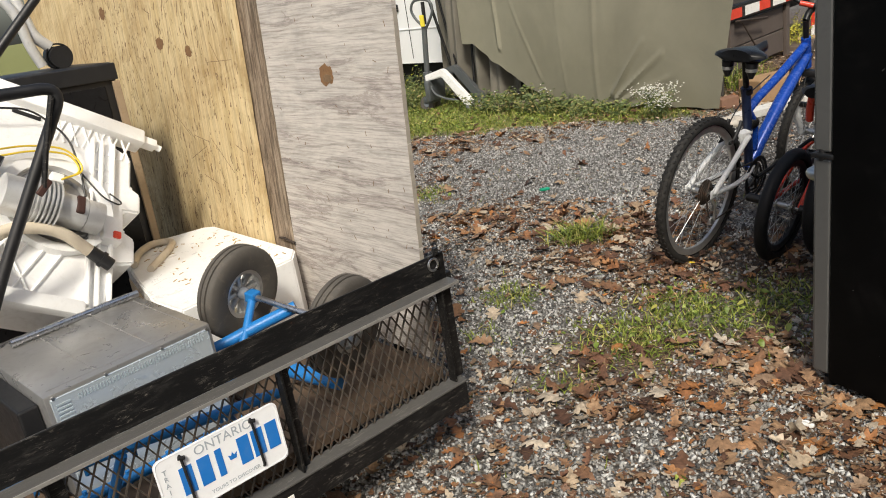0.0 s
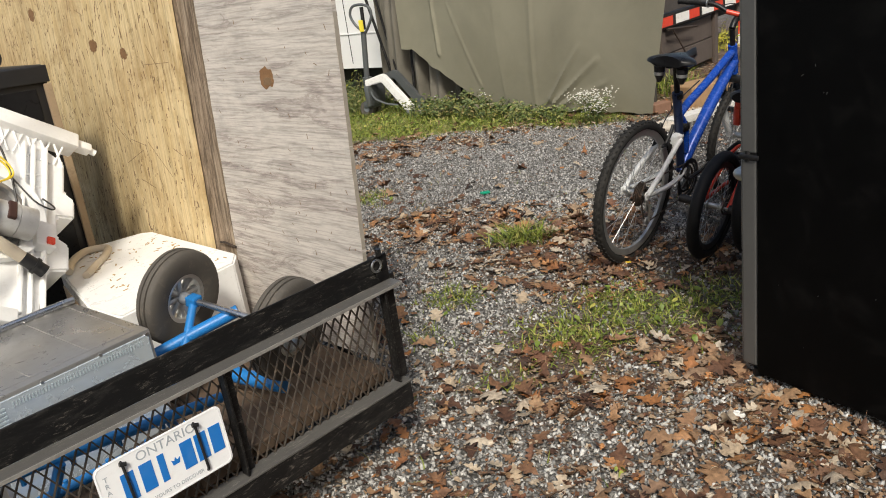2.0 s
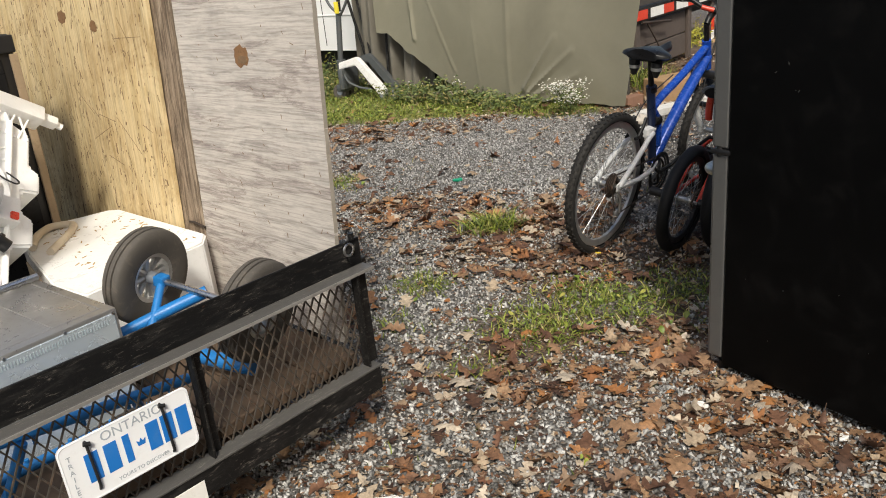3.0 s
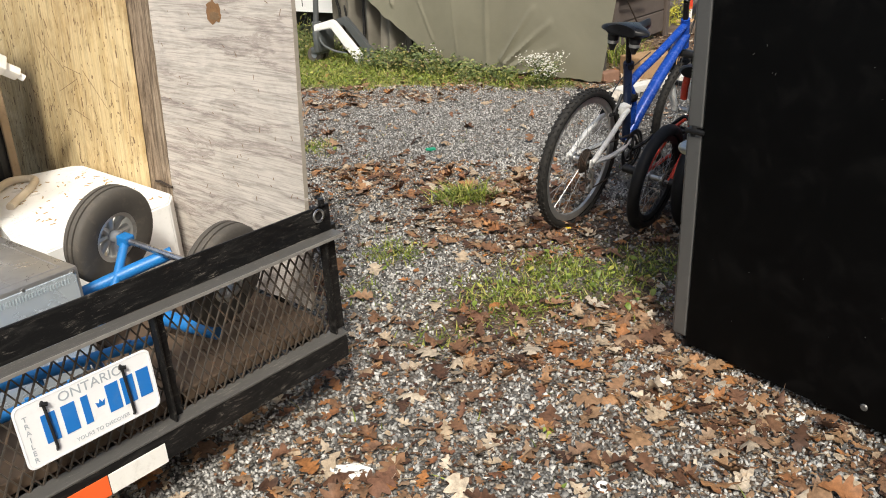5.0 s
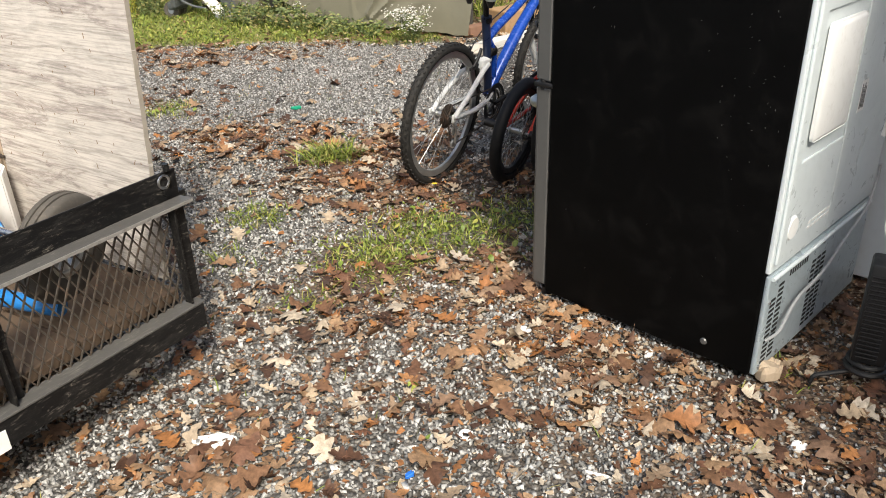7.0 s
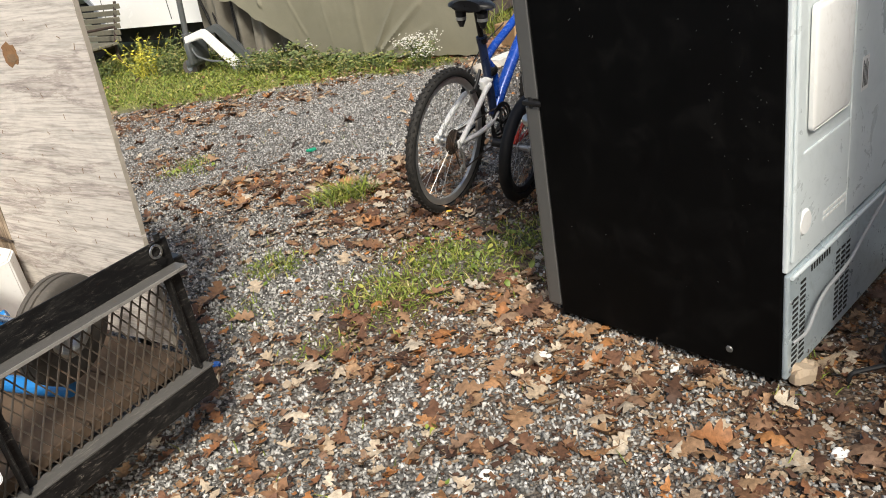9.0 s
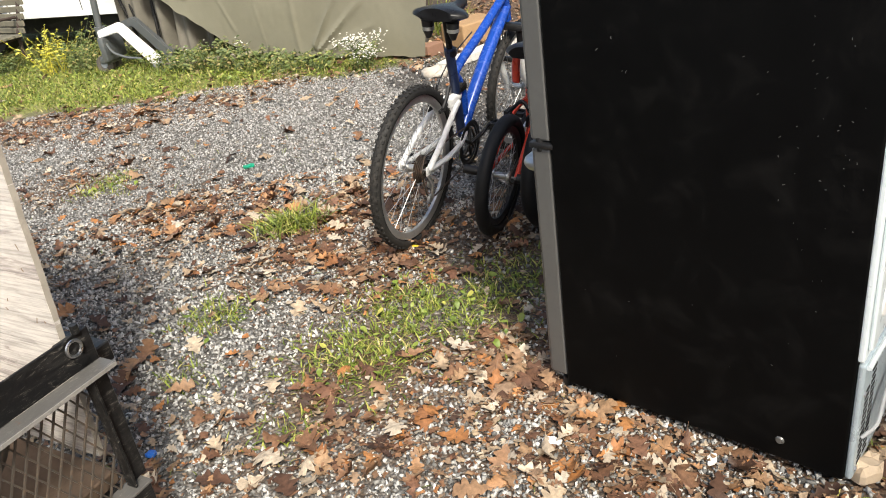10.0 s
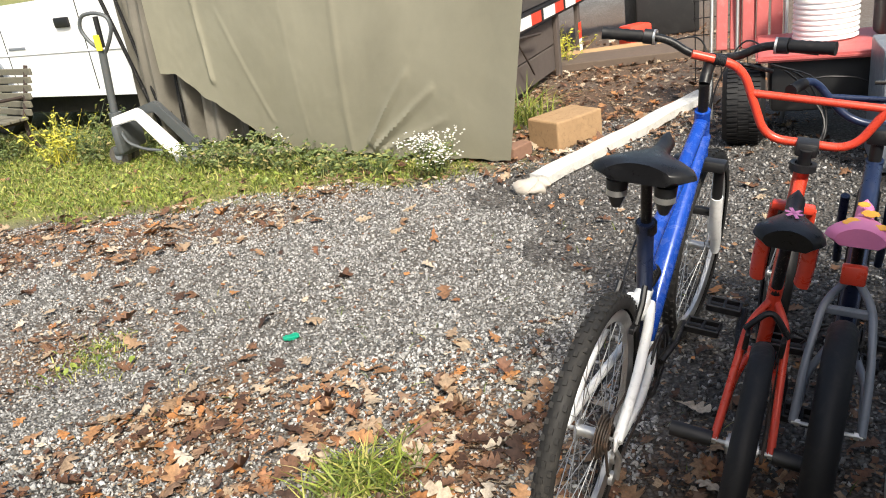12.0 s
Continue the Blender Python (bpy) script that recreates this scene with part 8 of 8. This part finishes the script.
def leaves():
    mat = island_shader("dry_leaf", [(0.0, (0.060, 0.033, 0.023)), (0.18, (0.14, 0.070, 0.042)), (0.36, (0.25, 0.135, 0.074)), (0.5, (0.34, 0.215, 0.125)), (0.58, (0.44, 0.19, 0.065)), (0.64, (0.18, 0.085, 0.052)), (0.82, (0.40, 0.30, 0.20)), (1.0, (0.58, 0.50, 0.40))], 0.6, 0.5, 60, spec=0.3)
    forms = [leaf_template(0.2, 0.15, 0.1, True), leaf_template(-0.15, 0.25, 0.2, True), leaf_template(0.35, -0.2, -0.15, True), leaf_template(0.2, 0.35, 0.25, True), leaf_template(0.05, 0.08, 0.05, True), leaf_template(0.25, 0.5, -0.25, True)]
    ux, uy = 0.5550, -0.8318
    for k, (v, f) in enumerate(forms):
        # whole leaves, then torn bits and crumbs of leaf
        for mean, spread, top, share in ((0.055, 0.40, 0.102, 0.60), (0.012, 0.45, 0.026, 4.4)):
            if top < 0.05:
                v, f = crumb_template(k)
            xs, ys = [], []
            for n, area, base, gain in ((3600, (-1.1, 2.5, 1.1, 4.6), 0.08, 0.75), (2000, (-2.6, 3.6, 4.6, 7.3), 0.03, 0.85), (1200, (1.7, 5.5, 6.2, 11.0), 0.3, 0.6), (400, (-3.0, 1.6, 7.0, 9.5), 0.16, 0.3)):
                x, y = place(int(n * share), *area, lambda x, y: np.clip(base * (1 - 0.75 * ((x > 1.3) & (y > 2.9) & (y < 6.2))) + gain * blob(x, y, LEAF_SPOTS) * (0.35 + 0.65 * (clumps(x, y) > 0)) - 0.35 * blob(x, y, GRASS_SPOTS), 0.04, 1))
                xs.append(x), ys.append(y)
            x, y = np.concatenate(xs), np.concatenate(ys)
            # none where the refrigerator stands
            a, b_ = (x - 1.173) * ux + (y - 2.287) * uy, -(x - 1.173) * uy + (y - 2.287) * ux
            keep = ~((a > -0.02) & (a < 0.76) & (b_ > 0.0) & (b_ < 0.74))
            x, y = x[keep], y[keep]
            m = len(x)
            s = np.clip(rng.lognormal(math.log(mean), spread, m), 0.008, top)
            flip = np.where(rng.random(m) < 0.4, math.pi, 0.0)
            mats = euler_mats(rng.normal(0, 0.24, m) + flip, rng.normal(0, 0.24, m), rng.uniform(0, 6.3, m), s, s * rng.uniform(0.65, 1.1, m), s * rng.uniform(0.5, 1.7, m), x, y, heights(x, y) + 0.005 + rng.uniform(0, 0.012, m) + np.where(flip > 0, s * 0.2, 0))
            scatter_mesh("fallen_leaves" if top > 0.05 else "leaf_crumbs", v, f, mats, "dry brown and tan fallen oak leaves" if top > 0.05 else "torn crumbs of dry brown leaves", "leaves", mat)


def clumps(x, y):
    return np.array([noise.noise((a * 4.5, b * 4.5, 3.0)) + 0.12 for a, b in zip(x, y)])


def blade_template(bend):
    v, f = [], []
    for i, (t, w) in enumerate(((0, 0.06), (0.35, 0.055), (0.7, 0.038), (1.0, 0.004))):
        v += [(bend * t * t, -w * 0.5, t * (1 - 0.3 * bend * t)), (bend * t * t, w * 0.5, t * (1 - 0.3 * bend * t))]
    for i in range(3):
        f.append((2 * i, 2 * i + 1, 2 * i + 3, 2 * i + 2))
    return np.array(v), f


def grass():
    green = island_shader("grass_blade", [(0.0, (0.07, 0.10, 0.016)), (0.35, (0.14, 0.19, 0.028)), (0.7, (0.24, 0.29, 0.045)), (0.9, (0.36, 0.34, 0.09)), (1.0, (0.50, 0.42, 0.2))], 0.6, 0.2, 40)
    for k, bend in enumerate((0.5, 0.9, 1.3)):
        v, f = blade_template(bend)
        xs, ys, hs, ws = [], [], [], []
        # low turf patches in the yard
        x, y = place(62000, -0.7, 1.9, 1.5, 5.4, lambda x, y: np.clip(blob(x, y, GRASS_SPOTS) ** 1.2, 0, 1) * (0.35 + 0.55 * (np.sin(x * 37 + 3 * np.sin(y * 23)) > -0.2)))
        xs.append(x), ys.append(y), hs.append(rng.uniform(0.014, 0.044, len(x))), ws.append(np.full(len(x), 0.12))
        # stray blades
        x, y = place(260, -0.9, 2.0, 1.4, 5.5, lambda x, y: 0.5 + 0 * x)
        xs.append(x), ys.append(y), hs.append(rng.uniform(0.02, 0.05, len(x))), ws.append(np.full(len(x), 0.07))
        # long tuft
        n = 170
        x, y = rng.normal(0.555, 0.07, n), rng.normal(3.905, 0.045, n)
        xs.append(x), ys.append(y), hs.append(rng.uniform(0.05, 0.125, n)), ws.append(np.full(n, 0.05))
        # lawn
        x, y = place(34000, -4.6, 1.7, 6.4, 10.8, lambda x, y: np.clip((y - lawn_edge(x)) * 2.2 + 0.1, 0, 1) * (0.55 + 0.45 * (np.sin(x * 5 + 2 * np.sin(y * 4)) > -0.4)) * np.where(y > 9, 0.6, 1.0))
        xs.append(x), ys.append(y), hs.append(rng.uniform(0.025, 0.06, len(x))), ws.append(np.full(len(x), 0.11))
        # sparse tufts by the shelter's near corner
        n = 60
        x, y = rng.normal(2.35, 0.10, n), rng.normal(7.55, 0.12, n)
        xs.append(x), ys.append(y), hs.append(rng.uniform(0.12, 0.32, n)), ws.append(np.full(n, 0.03))
        x, y, h, w = map(np.concatenate, (xs, ys, hs, ws))
        m = len(x)
        mats = euler_mats(rng.normal(0, 0.25, m), rng.normal(0, 0.25, m), rng.uniform(0, 6.3, m), h, h * w / 0.06 * rng.uniform(0.8, 1.6, m), h, x, y, heights(x, y) - 0.003)
        scatter_mesh("grass", v, f, mats, "green and yellowing grass blades", "grass", green)
    # clover and broad weed leaves in the turf
    v, f = leaf_template(0.1, 0.2, 0.0, False)
    broad = island_shader("broad_weed_leaf", [(0.0, (0.08, 0.12, 0.02)), (0.5, (0.16, 0.22, 0.035)), (0.85, (0.26, 0.31, 0.06)), (1.0, (0.42, 0.38, 0.09))], 0.5, 0.2, 60)
    x1, y1 = place(9000, -0.7, 1.9, 1.5, 5.4, lambda x, y: np.clip(blob(x, y, GRASS_SPOTS) ** 1.5, 0, 1) * 0.6)
    x2, y2 = place(14000, -4.2, 1.7, 6.5, 10.5, lambda x, y: np.clip((y - lawn_edge(x)) * 2.0, 0, 1) * 0.75)
    x3, y3 = np.array([0.645, 0.63, 0.655, 0.64, 0.65, 0.66, 0.755]), np.array([1.64, 1.645, 1.63, 1.86, 1.85, 1.87, 1.33])
    x, y = np.concatenate((x1, x2, x3)), np.concatenate((y1, y2, y3))
    m = len(x)
    s = np.concatenate((rng.uniform(0.014, 0.034, len(x1)), rng.uniform(0.016, 0.036, len(x2)), rng.uniform(0.016, 0.028, len(x3))))
    mats = euler_mats(rng.normal(0, 0.4, m), rng.normal(-0.3, 0.35, m), rng.uniform(0, 6.3, m), s, s, s, x, y, heights(x, y) + rng.uniform(0.006, 0.035, m))
    scatter_mesh("ground_weeds", v, f, mats, "low green clover and weed leaves", "weeds", broad)


def dry_needles():
    """Thin dead stalks and needles lying between the leaves."""
    straw = island_shader("dead_stalk", [(0.0, (0.07, 0.042, 0.022)), (0.5, (0.20, 0.125, 0.065)), (0.85, (0.32, 0.225, 0.13)), (1.0, (0.50, 0.42, 0.30))], 0.75, 0.3, 60)
    for bend in (0.35, 1.0):
        v, f = blade_template(bend)
        x, y = place(9000, -0.9, 2.3, 1.15, 4.4, lambda x, y: np.clip(0.07 + 0.6 * blob(x, y, LEAF_SPOTS) * (clumps(x, y) > -0.05), 0, 1))
        a, b_ = (x - 1.173) * 0.5550 - (y - 2.287) * 0.8318, (x - 1.173) * 0.8318 + (y - 2.287) * 0.5550
        keep = ~((a > -0.02) & (a < 0.76) & (b_ > 0.0) & (b_ < 0.74))
        x, y = x[keep], y[keep]
        m = len(x)
        h = rng.uniform(0.015, 0.055, m)
        mats = euler_mats(rng.normal(1.5, 0.12, m), rng.normal(0, 0.3, m), rng.uniform(0, 6.3, m), h, np.full(m, 0.030), h, x, y, heights(x, y) + 0.010 + rng.uniform(0, 0.012, m))
        scatter_mesh("dry_stalks", v, f, mats, "thin dry brown stalks among the leaves", "stalks", straw)


stones()
leaves()
grass()
dry_needles()


# ---------------------------------------------------------------- litter on the ground
def litter():
    green = surface("green_plastic", (0.0, 0.27, 0.16), 0.4, 0.0, (0.05, 0.15, 0.1), 0.3, 0.15, 40, 200, 0.1)
    blue = surface("blue_plastic", (0.02, 0.16, 0.62), 0.4, 0.0, (0.05, 0.1, 0.3), 0.3, 0.15, 40, 200, 0.1)
    chalk = surface("chalky_white", (0.80, 0.79, 0.76), 0.7, 0.0, (0.4, 0.36, 0.3), 0.35, 0.08, 40, 200, 0.2)
    yellow = surface("yellow_plastic", (0.75, 0.52, 0.04), 0.45, 0.0, (0.4, 0.3, 0.1), 0.3, 0.1, 40, 200, 0.1)
    def chunk(name, x, y, sx, sy, sz, rz, mat, label, cat, seed):
        r2 = random.Random(seed)
        b = blank()
        n = 12
        pts = [(sx * math.cos(a) * r2.uniform(0.7, 1.15), sy * math.sin(a) * r2.uniform(0.7, 1.15)) for a in np.linspace(0, math.tau, n + 1)[:-1]]
        prism(b, pts, 0.0, sz)
        bmesh.ops.bevel(b, geom=b.edges[:], offset=sz * 0.2, segments=1, affect="EDGES")
        for v in b.verts:
            v.co.z += 0.25 * sz * r2.uniform(-1, 1) if v.co.z > sz * 0.5 else 0
        ob = part(name, b, mat, None, smooth=False, m=pose(x, y, height(x, y) + 0.004, 0, 0, rz))
        tagged(ob, label, cat)
    chunk("paper_scrap", 0.106, 1.745, 0.062, 0.034, 0.013, -12, chalk, "torn white scrap lying on gravel", "scrap", 1)
    chunk("plaster_chip", 1.047, 2.092, 0.026, 0.015, 0.014, -30, chalk, "white plaster chip on leaves", "chip", 2)
    chunk("plaster_chip", 1.379, 1.867, 0.022, 0.012, 0.010, 40, chalk, "white plaster chip on leaves", "chip", 3)
    chunk("plaster_chip", 1.571, 1.394, 0.026, 0.02, 0.012, 10, chalk, "white plaster chip on gravel", "chip", 4)
    chunk("wood_stick", 1.041, 1.415, 0.036, 0.005, 0.006, -35, chalk, "pale thin stick on gravel", "stick", 5)
    chunk("wood_stick", -0.432, 3.618, 0.028, 0.012, 0.008, 40, chalk, "pale wood chip on gravel", "stick", 6)
    chunk("plaster_chip", 1.543, 3.259, 0.03, 0.018, 0.01, 60, chalk, "white flat chip on dark gravel", "chip", 7)
    chunk("plaster_chip", 1.80, 3.25, 0.03, 0.02, 0.012, 20, chalk, "white flat chip on dark gravel", "chip", 17)
    chunk("plastic_scrap", 0.406, 4.90, 0.042, 0.022, 0.014, 10, green, "crumpled green plastic scrap on gravel", "scrap", 8)
    chunk("bottle_cap", -0.006, 2.52, 0.018, 0.016, 0.012, 0, blue, "blue plastic cap on gravel", "cap", 9)
    chunk("plastic_scrap", 0.587, 1.515, 0.014, 0.010, 0.01, 30, blue, "small blue plastic bit", "scrap", 10)
    chunk("plastic_scrap", 0.993, 3.405, 0.03, 0.007, 0.006, -25, yellow, "yellow plastic strip under the wheel", "scrap", 11)
    tan = surface("tan_stone", (0.46, 0.36, 0.26), 0.85, 0.0, (0.25, 0.18, 0.12), 0.4, 0.15, 30, 150, 0.3)
    chunk("stone", 1.655, 1.680, 0.045, 0.034, 0.05, 20, tan, "tan broken stone beside the refrigerator", "stone", 13)
    b = blank()
    ring(b, 0.014, [(0.006 * math.cos(a), 0.005 * math.sin(a)) for a in np.linspace(0, math.tau, 9)[:-1]], 20, "z")
    w = part("washer", b, chalk, None, smooth=True, m=pose(0.755, 1.63, height(0.755, 1.63) + 0.008, 8, 5, 0))
    tagged(w, "white plastic ring lying on gravel", "washer")


litter()
